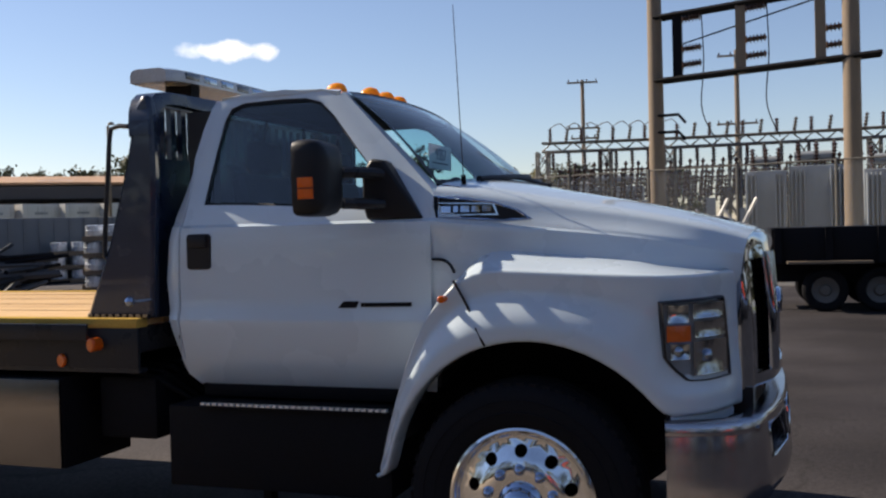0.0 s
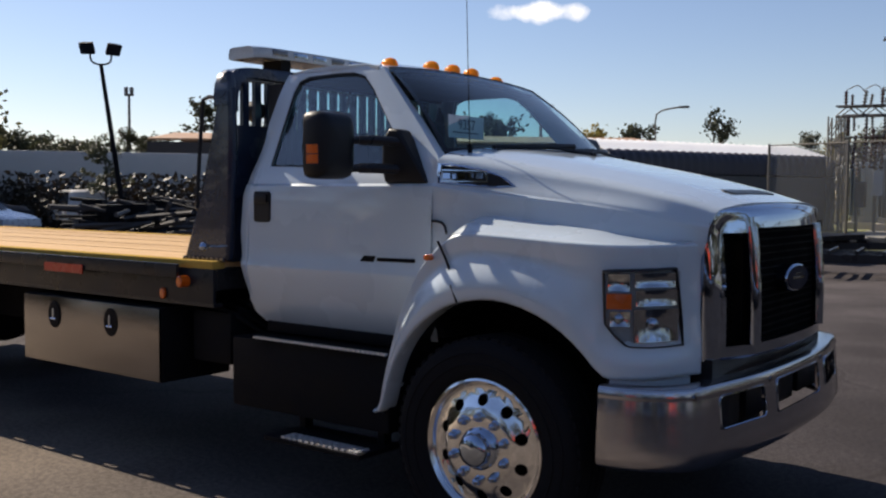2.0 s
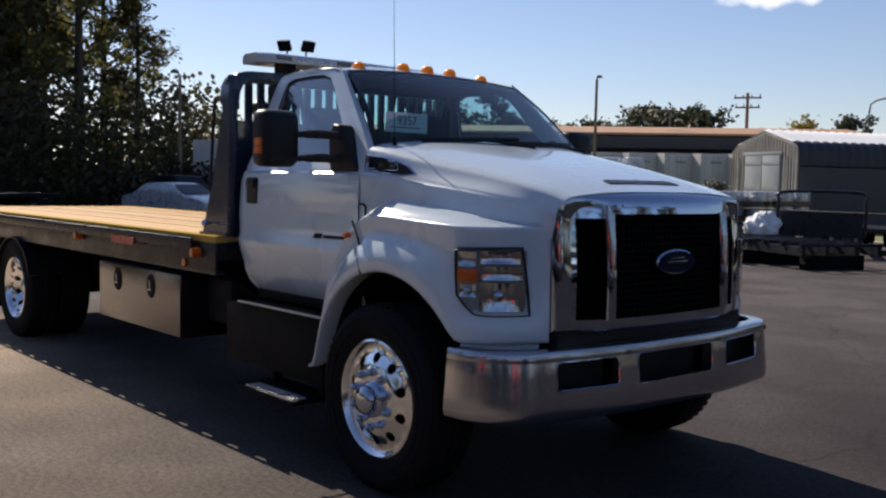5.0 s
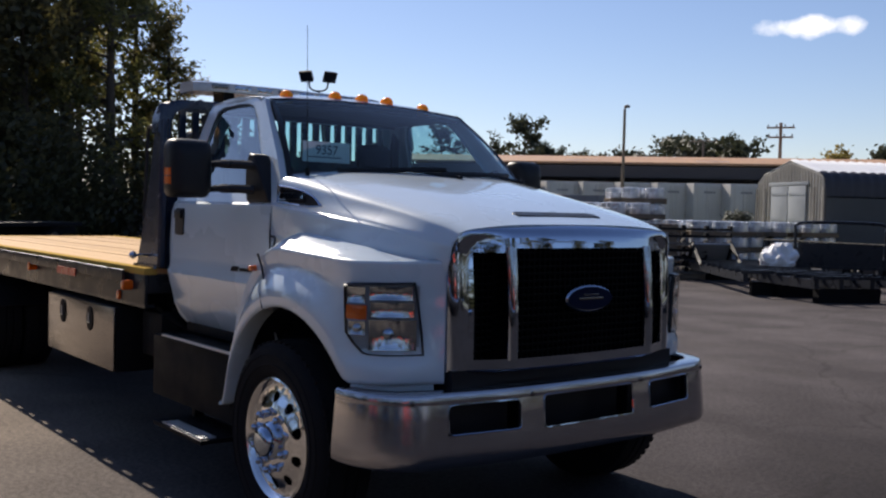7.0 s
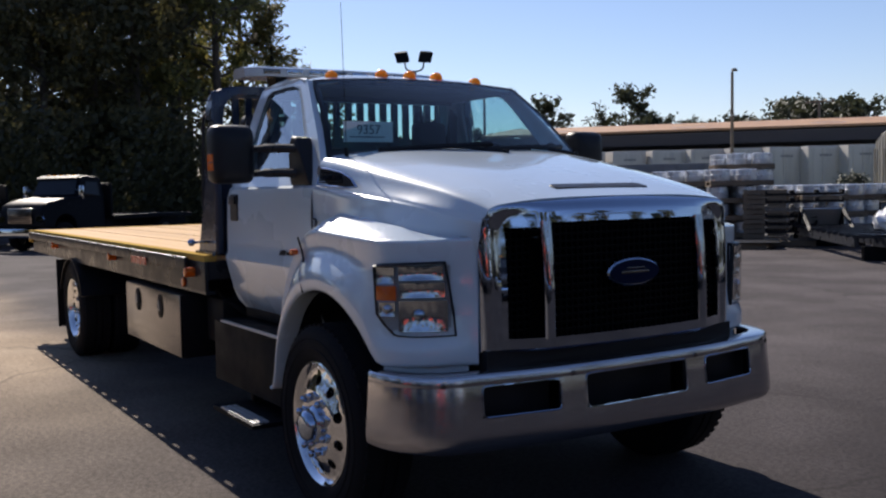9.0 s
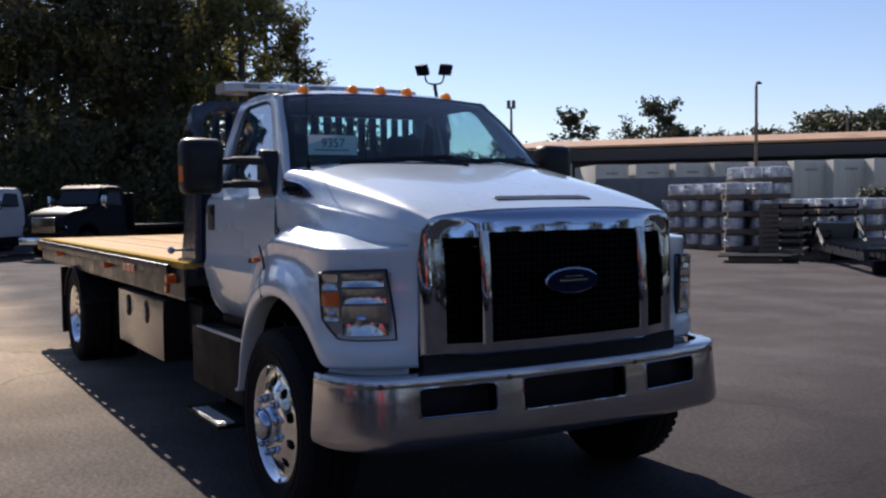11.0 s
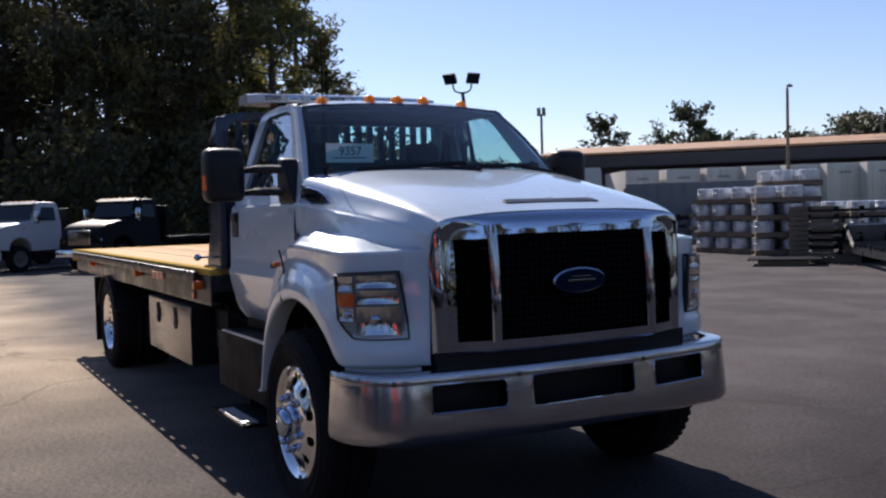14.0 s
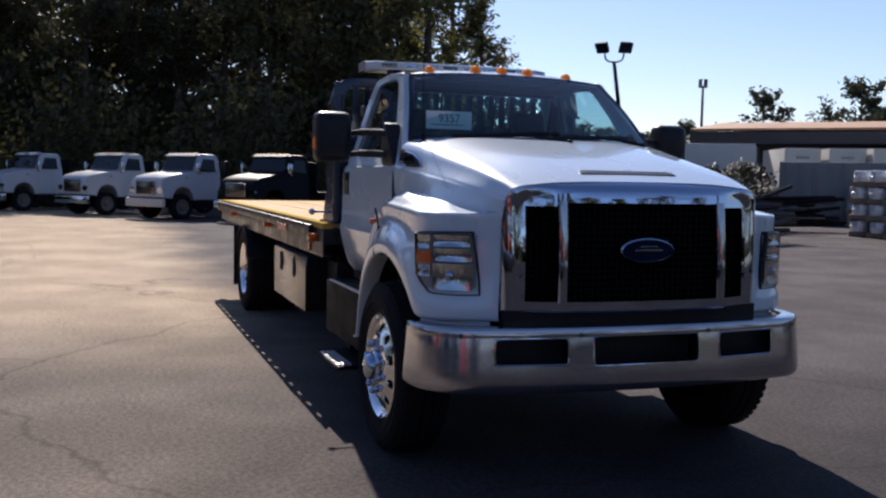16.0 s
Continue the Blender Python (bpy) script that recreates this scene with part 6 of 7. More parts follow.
# unseen trucks, mostly dark, added across the yard for the chrome to mirror
DARK, RED, WHITE = "unseen dark truck added for reflections in the chrome", "unseen red truck added for reflections in the chrome", "unseen white truck added for reflections in the chrome"
for (x, y), rz, paint, lb in (((-6.0, -14.5), 85, M_CARBLUE, DARK), ((-1.8, -13.6), 90, M_CARBLUE, DARK), ((2.4, -12.6), 96, M_ORANGE, RED), ((6.2, -11.6), 106, M_CARBLUE, DARK), ((9.8, -9.8), 120, M_CARBLUE, DARK),
                              ((13.0, -7.0), 140, M_ORANGE, RED), ((15.6, -3.2), 160, M_CARBLUE, DARK), ((21.5, 0.5), 178, M_PAINT, WHITE), ((21.5, 8), 190, M_CARBLUE, DARK)):
    parked_truck(Vector((x, y, 0)), rz, paint, lb, 2)


# --- cars beyond the deck ---
def car(v, rz, paint, label, kind):
    t = thing("car", at(v, rz), label, "car", "parked cars")
    hgt = 1.42 if kind == "sedan" else 1.72
    if kind == "sedan":
        prof = [(-2.3, 0.45), (-2.32, 0.85), (-1.75, 0.98), (-1.1, hgt - 0.03), (-0.7, hgt), (0.1, hgt), (0.35, hgt - 0.06), (1.05, 0.95), (1.9, 0.82), (2.25, 0.68), (2.3, 0.4)]
    elif kind == "suv":
        prof = [(-2.2, 0.5), (-2.25, 1.0), (-2.0, hgt - 0.1), (-1.8, hgt), (0.1, hgt), (0.35, hgt - 0.06), (1.0, 1.1), (2.0, 1.0), (2.25, 0.8), (2.3, 0.45)]
    else:
        prof = [(-2.7, 0.55), (-2.75, 1.1), (-0.95, 1.12), (-0.85, hgt - 0.05), (-0.7, hgt), (0.3, hgt), (0.5, hgt - 0.06), (1.1, 1.15), (2.4, 1.05), (2.65, 0.85), (2.7, 0.5)]
    bm = B()
    rows = []
    for y, f in ((-0.90, 0.93), (-0.86, 0.98), (-0.6, 1.0), (0, 1.01), (0.6, 1.0), (0.86, 0.98), (0.90, 0.93)):
        rows.append([Vector((x, y * (1.0 if z < 1.12 else 1 - 0.32 * (z - 1.0)), 0.4 + (z - 0.4) * f)) for x, z in prof])
    vs = grid(bm, rows)
    bm.faces.new(vs[0])
    bm.faces.new(list(reversed(vs[-1])))
    bmesh.ops.recalc_face_normals(bm, faces=bm.faces)
    part("body", bm, paint, t, smooth=40)
    up = [p for p in prof if p[1] > 1.2]
    x0, x1 = up[0][0], up[-1][0]
    for s in (-1, 1):
        bm = B()
        prism(bm, [(x0 - 0.1, 1.0), (x0 + 0.22, hgt - 0.1), (x1 - 0.1, hgt - 0.12), (x1 + 0.38, 1.0)], 'y', s * 0.80, s * 0.875)
        for q in bm.verts:
            if q.co.z > 1.2:
                q.co.y -= s * 0.10
        part("side_window", bm, M_DGLASS, t, smooth=0)
        for x in (-1.4, 1.4):
            m = Matrix.Translation((x, s * 0.80, 0.33)) @ pose(0, 0, 0, 90 if s < 0 else -90, 0, 0) @ Matrix.Scale(0.66, 4)
            w = shared("wheel", TYRE, t, m)
            shared("rim", RIM_W, w)
    bm = B()
    grid(bm, [[(x1 + 0.06, y * 0.66, hgt - 0.06) for y in (-1, 0, 1)], [(x1 + 0.66, y * 0.76, 1.02) for y in (-1, 0, 1)]])
    part("windshield", bm, M_DGLASS, t, solid=0.02)
    return t


car(polar(157.2, 40), 18, M_CARSIL, "silver sedan parked beyond the wooden deck", "sedan")
car(polar(156.9, 45), 10, M_CARBLUE, "dark pickup truck parked beyond the deck", "pickup")
car(polar(151.5, 46), 160, M_TRAILER, "white sport utility vehicle among yard junk", "suv")


# --- semi trailers, the long dock building, the arched shed ---

def trailer(v, rz, length, label, marks=True, skin=M_TRAILER, tall=1.0, wide=1.0):
    t = thing("semi_trailer", at(v, rz) @ Matrix.Diagonal((1, wide, tall, 1)), label, "trailer", "semi trailers")
    bm = B()
    box(bm, -length, 0, -1.27, 1.27, 1.15, 3.95, 0.03)
    part("box_body", bm, skin, t)
    for s in (-1, 1):
        bm = B()
        box(bm, 0.0, 0.03, s * 0.63 - 0.60, s * 0.63 + 0.60, 1.22, 3.85, 0.01)
        part("rear_door", bm, M_TRAILER, t)
        for y in (0.25, 0.95):
            bm = B()
            tube(bm, [(0.05, s * y, 1.25), (0.05, s * y, 3.8)], 0.02, 6)
            part("lock_rod", bm, M_TRAILER, t)
        bm = B()
        lathe(bm, [(0.0, -0.2), (0.5, -0.2), (0.5, 0.05), (0.28, 0.05), (0.0, 0.0)], Matrix.Translation((-1.6, s * 1.0, 0.5)) @ pose(0, 0, 0, -90 * s, 0, 0), 20)
        part("wheel", bm, M_RUBBER, t)
    if marks:
        bm = B()
        box(bm, 0.031, 0.036, -0.45, 0.45, 3.3, 3.45)
        part("writing_bar", bm, M_MARK, t, smooth=0)
    bm = B()
    box(bm, -0.1, 0.02, -1.25, 1.25, 0.5, 0.62)
    box(bm, -length + 0.6, -0.2, -0.5, 0.5, 0.95, 1.15)
    part("underride_bar", bm, M_BLACKM, t, smooth=0)
    return t


trailer(polar(142.9, 50.5), 54, 11.4, "long pale grey semi trailer parked side-on", False, M_TRAILER, 0.885)
P_L, P_R = polar(145.2, 72), polar(118.0, 72)
along = (P_R - P_L).normalized()
back = Vector((-along.y, along.x, 0))
if back.dot(P_L) < 0:
    back = -back
b_yaw = math.degrees(math.atan2(along.y, along.x))
L = (P_R - P_L).length
hall = thing("dock_building", at(P_L, b_yaw), "long low loading-dock building with rusty brown roof", "building")
sgn = 1 if back.dot(Vector((-math.sin(radians(b_yaw)), math.cos(radians(b_yaw)), 0))) > 0 else -1
# the shade below the eaves is put into the wall's dark colour
bm = B()
box(bm, 0, L, min(0, sgn * 14), max(0, sgn * 14), 0, 5.15)
part("wall", bm, M_DARKW, hall, "wall with eave shade put into its dark colour", smooth=0)
bm = B()
grid(bm, [[(-1, -sgn * 2.4, 5.15), (L + 1, -sgn * 2.4, 5.15)], [(-1, sgn * 7, 6.1), (L + 1, sgn * 7, 6.1)], [(-1, sgn * 15, 5.2), (L + 1, sgn * 15, 5.2)]])
part("roof", bm, M_ROOF, hall, "rusty brown metal roof", smooth=0, solid=0.15)
# strip added to draw the dark band of shade under the roof edge
bm = B()
box(bm, -1, L + 1, -sgn * 2.45 - 0.04, -sgn * 2.45 + 0.04, 4.25, 5.05)
part("eave_shade_strip", bm, M_DARKW, hall, "dark strip for the shade under the eaves", smooth=0)
for k in range(int(L / 4)):
    bm = B()
    box(bm, k * 4 + 0.6, k * 4 + 3.2, -sgn * 0.06 - 0.03, -sgn * 0.06 + 0.03, 1.2, 4.1)
    part("dock_door", bm, M_GREYBOX, hall, smooth=0)
for k in range(3):
    bm = B()
    box(bm, 3 + k * 9, 5.2 + k * 9, sgn * 1.2 - 0.9, sgn * 1.2 + 0.9, 5.50, 5.60, m=None)
    part("roof_light_panel", bm, M_SILVER, hall, "pale translucent roof panel", smooth=0)
yaw_back = math.degrees(math.atan2(-back.y, -back.x))
for az in (140.4, 138.1, 135.9, 133.8, 131.7, 129.6, 127.6, 125.6, 123.6, 121.6):
    trailer(polar(az, 63.5), yaw_back + 24, 5.5, "white semi trailer backed up to the dock", True, M_TRAILER, 0.96, 0.86)

shed_f, shed_b = Vector((-15.4, 30.1, 0)), Vector((-10.0, 41.5, 0))
sd = (shed_b - shed_f).normalized()
sl = (shed_b - shed_f).length
shed = thing("arched_shed", at(shed_f, math.degrees(math.atan2(sd.y, sd.x))), "arched sheet-metal shed with dark cloth sides", "shed")
W = 4.6


def arch_pts():
    side_up = [(0.0, 0.0), (0.0, 2.55), (0.0, 3.02), (0.04, 3.20), (0.15, 3.34), (0.40, 3.46), (0.9, 3.60), (1.6, 3.79), (2.3, 3.98)]
    return side_up + [(W - y, z) for y, z in reversed(side_up[:-1])]


ap = arch_pts()
bm = B()
n = 120
rows = []
for k in range(n + 1):
    o = 0.055 * abs(math.sin(math.pi * k / 4))
    rows.append([(sl * k / n, y - o * math.copysign(1, W / 2 - y) if z < 3.4 else y, z + (o if z > 3.3 else 0.0)) for y, z in ap[1:-1]])
# one sheet, coloured bright on top for sun and dark below for shade
grid(bm, [r[4:-4] for r in rows])
part("roof", bm, M_ROOF_SUNLIT, shed, "ribbed white sheet roof with sunlight put into its colour", smooth=50, solid=0.03)
for cut in (slice(0, 5), slice(-5, None)):
    bm = B()
    grid(bm, [r[cut] for r in rows])
    part("eave", bm, M_EAVE_SHADE, shed, "ribbed eave with shade put into its colour", smooth=50, solid=0.03)
bm = B()
box(bm, 0.05, sl, -0.03, 0.03, 0.1, 2.5)
part("side_wall", bm, M_SHADE, shed, "dark shade cloth wall", smooth=0)
bm = B()
box(bm, 0.05, sl, W - 0.03, W + 0.03, 0.1, 2.5)
part("side_wall", bm, M_SHADE, shed, "dark shade cloth wall", smooth=0)
for x in (0.02, sl - 0.02):
    bm = B()
    bm.faces.new([bm.verts.new((x, y, z)) for y, z in ap])
    part("end_wall", bm, M_SHEET, shed, "grey weathered end wall", smooth=0, solid=0.04)
bm = B()
for k in range(24):
    y = 0.10 + k * 0.191
    top = lerp_table(ap[1:9] + [(W - p, q) for p, q in reversed(ap[1:8])], y) - 0.1
    if 1.05 < y < 3.55:
        box(bm, -0.035, 0.0, y - 0.03, y + 0.03, 3.12, top)
    else:
        box(bm, -0.035, 0.0, y - 0.03, y + 0.03, 0.05, top)
part("cladding_ribs", bm, M_SHEET, shed, smooth=0)
bm = B()
box(bm, -0.07, -0.01, 0.95, 3.65, 2.98, 3.12, 0.01)
part("door_lintel", bm, M_TANK, shed, "pale door lintel")
for y0, y1 in ((1.1, 2.27), (2.31, 3.5)):
    bm = B()
    box(bm, -0.06, -0.01, y0, y1, 0.05, 2.97, 0.01)
    for z in (0.5, 1.6, 2.6):
        box(bm, -0.075, -0.058, y0 + 0.05, y1 - 0.05, z, z + 0.1)
    part("door_leaf", bm, M_TANK, shed, "pale patched door leaf")
for y in (0.0, 0.6, W - 0.6, W):
    bm = B()
    box(bm, -0.05, 0.02, y - 0.05, y + 0.05, 0, 2.9)
    part("post", bm, M_GALV, shed)


# --- poles ---
def lamp_post():
    v = polar(149.6, 40)
    t = thing("lamp_post", at(v), "leaning steel lamp post with twin floodlights", "lamp post")
    lean = Vector((-0.53, -0.848, 0)) * 0.85
    top = Vector((0, 0, 6.35)) + lean
    bm = B()
    tube(bm, [(0, 0, 0), top], [0.12, 0.07], 10)
    part("pole", bm, M_BLACKM, t)
    right = Vector((0.5, 0.866, 0))
    bm = B()
    tube(bm, spline([top + right * -0.38 + Vector((0, 0, 0.45)), top + right * -0.32 + Vector((0, 0, 0.1)), top, top + right * 0.32 + Vector((0, 0, 0.1)), top + right * 0.38 + Vector((0, 0, 0.45))], 14), 0.035, 8)
    part("bracket", bm, M_BLACKM, t)
    for s in (-1, 1):
        c = top + right * 0.42 * s + Vector((0.05, -0.05, 0.62))
        bm = B()
        m = look(c, c + Vector((0.9, -0.6, -0.75)) + right * 0.5 * s)
        rows = []
        for w, hh, zz in ((0.12, 0.10, 0.18), (0.20, 0.17, 0.06), (0.27, 0.22, -0.12), (0.27, 0.22, -0.18)):
            rows.append([m @ Vector((x * w, y * hh, zz)) for x, y in ((-1, -1), (1, -1), (1, 1), (-1, 1))])
        vs = grid(bm, rows, close=True)
        bm.faces.new(vs[0])
        bmesh.ops.recalc_face_normals(bm, faces=bm.faces)
        f = part("floodlight", bm, M_BLACKM, t, "dark floodlight head", smooth=0, bevel=0.02)
        bm = B()
        vs = [bm.verts.new(m @ Vector((x * 0.26, y * 0.21, -0.17))) for x, y in ((-1, -1), (1, -1), (1, 1), (-1, 1))]
        bm.faces.new(vs)
        part("floodlight_glass", bm, M_DGLASS, f, smooth=0)


lamp_post()


def wood_pole(v, h, label, arms=(), lamp=False, r=0.16, rz=0, cat="utility pole"):
    t = thing("utility_pole", at(v, rz), label, cat, "utility poles")
    bm = B()
    tube(bm, [(0, 0, 0), (0.02, 0, h)], [r, r * 0.7], 10)
    part("pole", bm, M_POLE, t)
    for z, w in arms:
        bm = B()
        box(bm, -0.05, 0.05, -w / 2, w / 2, z - 0.07, z + 0.07)
        part("crossarm", bm, M_POLE, t)
        for k in range(4):
            bm = B()
            y = -w / 2 + 0.12 + (w - 0.24) * k / 3
            lathe(bm, [(0.03, 0), (0.06, 0.06), (0.03, 0.09), (0.06, 0.15), (0.02, 0.2), (0, 0.2)], pose(0, y, z + 0.07), 8)
            part("insulator", bm, M_PORC, t)
    if lamp:
        bm = B()
        tube(bm, [(0, 0, h - 0.2), (0.3, -0.25, h + 0.15), (0.6, -0.5, h + 0.1)], 0.035, 6)
        lathe(bm, [(0.0, 0.12), (0.16, 0.05), (0.2, -0.08), (0, -0.1)], pose(0.7, -0.58, h + 0.05), 10)
        part("yard_lamp", bm, M_GALV, t, "small grey yard lamp")
    return t


wood_pole(polar(132.5, 62), 8.3, "dark wooden pole with a small yard lamp", (), True, 0.12)
wood_pole(polar(156.8, 48), 6.4, "dark wooden pole with a small lamp beside the cars", (), True, 0.10)
wood_pole(polar(101.0, 78, 0, EAST), 13.2, "wooden utility pole with crossarms", ((13.0, 2.4), (9.4, 2.4), (8.6, 2.0)), False, 0.2, 100)
wood_pole(polar(92.4, 72, 0, EAST), 13.8, "wooden utility pole with crossarms", ((13.4, 2.6), (8.6, 2.8)), False, 0.22, 95)
wood_pole(polar(123.6, 85), 9.6, "leaning utility pole with crossarms", ((9.2, 2.2), (8.4, 2.0), (5.8, 2.0)), False, 0.18, 120)
wood_pole(polar(127.6, 100), 9.4, "distant utility pole with crossarm", ((9.2, 2.6),), False, 0.16, 120)
t = thing("cell_tower", at(polar(145.9, 157)), "distant slender antenna tower", "tower")
bm = B()
tube(bm, [(0, 0, 0), (0, 0, 16.5)], [0.3, 0.18], 8)
part("mast", bm, M_GALV, t)
for k in range(6):
    bm = B()
    a = k * math.pi / 3
    box(bm, 0.55 * math.cos(a) - 0.1, 0.55 * math.cos(a) + 0.1, 0.55 * math.sin(a) - 0.1, 0.55 * math.sin(a) + 0.1, 16.2, 17.5)
    tube(bm, [(0, 0, 16.4), (0.55 * math.cos(a), 0.55 * math.sin(a), 16.4)], 0.06, 5)
    part("antenna_panel", bm, M_GALV, t)
# street lamp behind the shed
t = thing("street_lamp", at(polar(113.6, 70, 0, EAST)), "tall grey street lamp with curved arm", "street lamp")
bm = B()
tube(bm, spline([(0, 0, 0), (0, 0, 5), (0, 0, 7.2), (0.6, -0.1, 7.6), (1.9, -0.2, 7.75)], 20), 0.06, 8)
part("mast", bm, M_GALV, t)
bm = B()
box(bm, 1.8, 2.5, -0.35, -0.05, 7.66, 7.82, 0.05)
part("lamp_head", bm, M_GALV, t)


# --- stacked goods on pallets ---
bm = B()
box(bm, -0.6, 0.6, -0.065, 0.065, 0.12, 0.14)
DECK_BOARD = link_mesh("deck_board", bm, M_PALLET, 0)
bm = B()
box(bm, -0.6, 0.6, -0.045, 0.045, 0.02, 0.12)
BEARER = link_mesh("bearer", bm, M_PALLET, 0)
bm = B()
box(bm, -0.06, 0.06, -0.5, 0.5, 0.0, 0.02)
FOOT_BOARD = link_mesh("foot_board", bm, M_PALLET, 0)


def put_pallet(parent, m=None):
    p = shared("pallet", BEARER, parent, m)
    for k in range(6):
        shared("deck_board", DECK_BOARD, p, pose(0, -0.435 + 0.174 * k, 0))
    for y in (-0.455, 0.455):
        shared("bearer", BEARER, p, pose(0, y, 0))
    for x in (-0.54, 0, 0.54):
        shared("foot_board", FOOT_BOARD, p, pose(x, 0, 0))
    return p


bm = B()
lathe(bm, [(0.0, 0.0), (0.235, 0.0), (0.245, 0.015), (0.245, 0.13), (0.258, 0.137), (0.258, 0.152), (0.245, 0.16), (0.245, 0.28), (0.2, 0.296), (0.19, 0.285), (0.0, 0.285)], Matrix(), 20)
TUB = link_mesh("tub", bm, M_DRUM, 40)


def goods(v, rz, tiers, label):
    t = thing("pallet_stack", at(v, rz, 1.2), label, "pallet stack", "pallet stacks")
    z = 0.0
    r = random.Random(int(abs(v.x * 10)))
    for k in range(tiers):
        put_pallet(t, pose(r.uniform(-0.04, 0.04), r.uniform(-0.04, 0.04), z))
        z += 0.13
        for x in (-0.34, 0.30):
            for y in (-0.26, 0.27):
                shared("tub", TUB, t, pose(x + r.uniform(-0.04, 0.04), y + r.uniform(-0.03, 0.03), z))
        z += 0.30
    return t


for az, d, tiers in ((136.4, 33.3, 5), (135.4, 32.5, 5), (134.4, 31.7, 5), (133.5, 31.0, 5), (136.0, 35.2, 5), (134.9, 34.3, 5), (133.2, 33.6, 6), (132.3, 33.0, 6), (137.3, 45, 3), (138.0, 49, 3), (136.9, 41, 4), (138.5, 44, 3),
                     (129.6, 34.5, 4), (128.6, 34.0, 4), (127.6, 34.4, 4), (126.6, 35.4, 4), (125.7, 37, 4), (124.8, 36, 4), (123.7, 37, 4), (122.6, 38, 4), (131.0, 36, 4)):
    goods(polar(az, d), az * 13 % 60, tiers - 1, "pallets stacked with silver-grey steel drums")


def rack(v, rz, h, label):
    """Stack of black steel ladder-like frames on a pallet."""
    t = thing("steel_frame_stack", at(v, rz), label, "steel stack", "steel stacks")
    put_pallet(t)
    k = 0
    z = 0.16
    while z < h:
        bm = B()
        for y in (-0.5, 0.5):
            box(bm, -0.62, 0.62, y - 0.03, y + 0.03, z, z + 0.05)
        for x in (-0.6, 0.0, 0.6):
            box(bm, x - 0.03, x + 0.03, -0.5, 0.5, z + 0.05, z + 0.13)
        part("steel_frame", bm, M_BLACKM if k % 4 else M_GALV, t, smooth=0)
        z += 0.19
        k += 1
    return t


rack(polar(130.6, 27.0), 40, 1.42, "stack of black steel frames on a pallet")
rack(polar(129.2, 27.6), 40, 1.42, "stack of black steel frames on a pallet")
t = thing("empty_pallet_stack", at(polar(131.8, 30.6), 45), "stack of empty grey wooden pallets", "pallet stack")
for k in range(10):
    put_pallet(t, pose(0.03 * (k % 2), 0.02 * (k % 3), 0.143 * k))
t = thing("flat_pallet", at(polar(133.3, 25.9), 42), "low empty pallet with a dark sheet", "pallet")
put_pallet(t)
bm = B()
box(bm, -0.85, 0.9, -0.6, 0.62, 0.145, 0.175, 0.005)
part("sheet", bm, M_BLACKM, t, smooth=0)


def steel_body(v, rz, L2, label, rackh=1.0):
    """Black steel truck-body frame lying in the yard, with a headache rack."""
    t = thing("steel_truck_body", at(v, rz), label, "truck body", "steel bodies")
    for y in (-0.9, -0.35, 0.35, 0.9):
        bm = B()
        box(bm, 0, L2, y - 0.05, y + 0.05, 0.3, 0.48)
        part("long_beam", bm, M_BLACK, t)
    n = int(L2 / 0.5)
    for k in range(n + 1):
        bm = B()
        box(bm, L2 * k / n - 0.03, L2 * k / n + 0.03, -1.0, 1.0, 0.48, 0.55)
        part("cross_beam", bm, M_BLACK, t)
    for x in (0.3, L2 - 0.3):
        bm = B()
        box(bm, x - 0.1, x + 0.1, -0.7, 0.7, 0.0, 0.3)
        part("timber_block", bm, M_BLACKM, t)
    if rackh:
        bm = B()
        tube(bm, spline([(0.02, -1.0, 0.5), (0.02, -1.0, 0.5 + rackh * 0.8), (0.05, -0.85, 0.5 + rackh), (0.05, 0.85, 0.5 + rackh), (0.02, 1.0, 0.5 + rackh * 0.8), (0.02, 1.0, 0.5)], 30), 0.04, 8)
        part("rack_hoop", bm, M_BLACK, t)
        bm = B()
        box(bm, 0.0, 0.04, -0.95, 0.95, 0.5, 0.5 + rackh * 0.55)
        part("rack_plate", bm, M_BLACK, t, smooth=0)
    return t


steel_body(Vector((-8.1, 18.4, 0)), 119, 3.2, "black steel truck body with a hoop rack", 1.07)
steel_body(Vector((-11.6, 18.6, 0)), -40, 5.6, "long black steel frame lying on blocks", 0)
steel_body(Vector((-7.4, 15.6, 0)), -25, 1.9, "short black steel frame lying on blocks", 0)
steel_body(polar(118.0, 21.5), 10, 3.6, "black steel truck body with a hoop rack", 0.95)
steel_body(polar(115.5, 26), 40, 4.0, "black steel truck body on blocks", 0.9)
t = thing("steel_a_frame", at(Vector((-11.2, 17.7, 0.0)), -40), "dark folded steel frame with a pale edge", "steel frame")
for s in (-1, 1):
    bm = B()
    tube(bm, [(-0.9, s * 0.5, 0.1), (-0.1, s * 0.5, 0.95), (0.9, s * 0.5, 0.45)], 0.055, 4)
    part("side_bar", bm, M_BLACKM, t, smooth=0)
bm = B()
grid(bm, [[(-0.62, -0.5, 0.42), (-0.62, 0.5, 0.42)], [(-0.1, -0.5, 0.98), (-0.1, 0.5, 0.98)]])
part("edge_plate", bm, M_SILVER, t, "pale steel plate", smooth=0, solid=0.03)
t = thing("tarp_bundle", at(Vector((-8.95, 17.2, 0.5))), "crumpled white tarpaulin bundle on a steel frame", "tarpaulin")
bm = B()
bmesh.ops.create_icosphere(bm, subdivisions=4, radius=0.42)
for q in bm.verts:
    n1 = noise.noise(q.co * 4.5) * 0.14 + noise.noise(q.co * 11) * 0.09 + noise.noise(q.co * 23) * 0.04
    q.co = Vector((q.co.x * 1.0, q.co.y * 0.9, q.co.z * 0.85 + 0.2)) * (1 + n1 * 2)
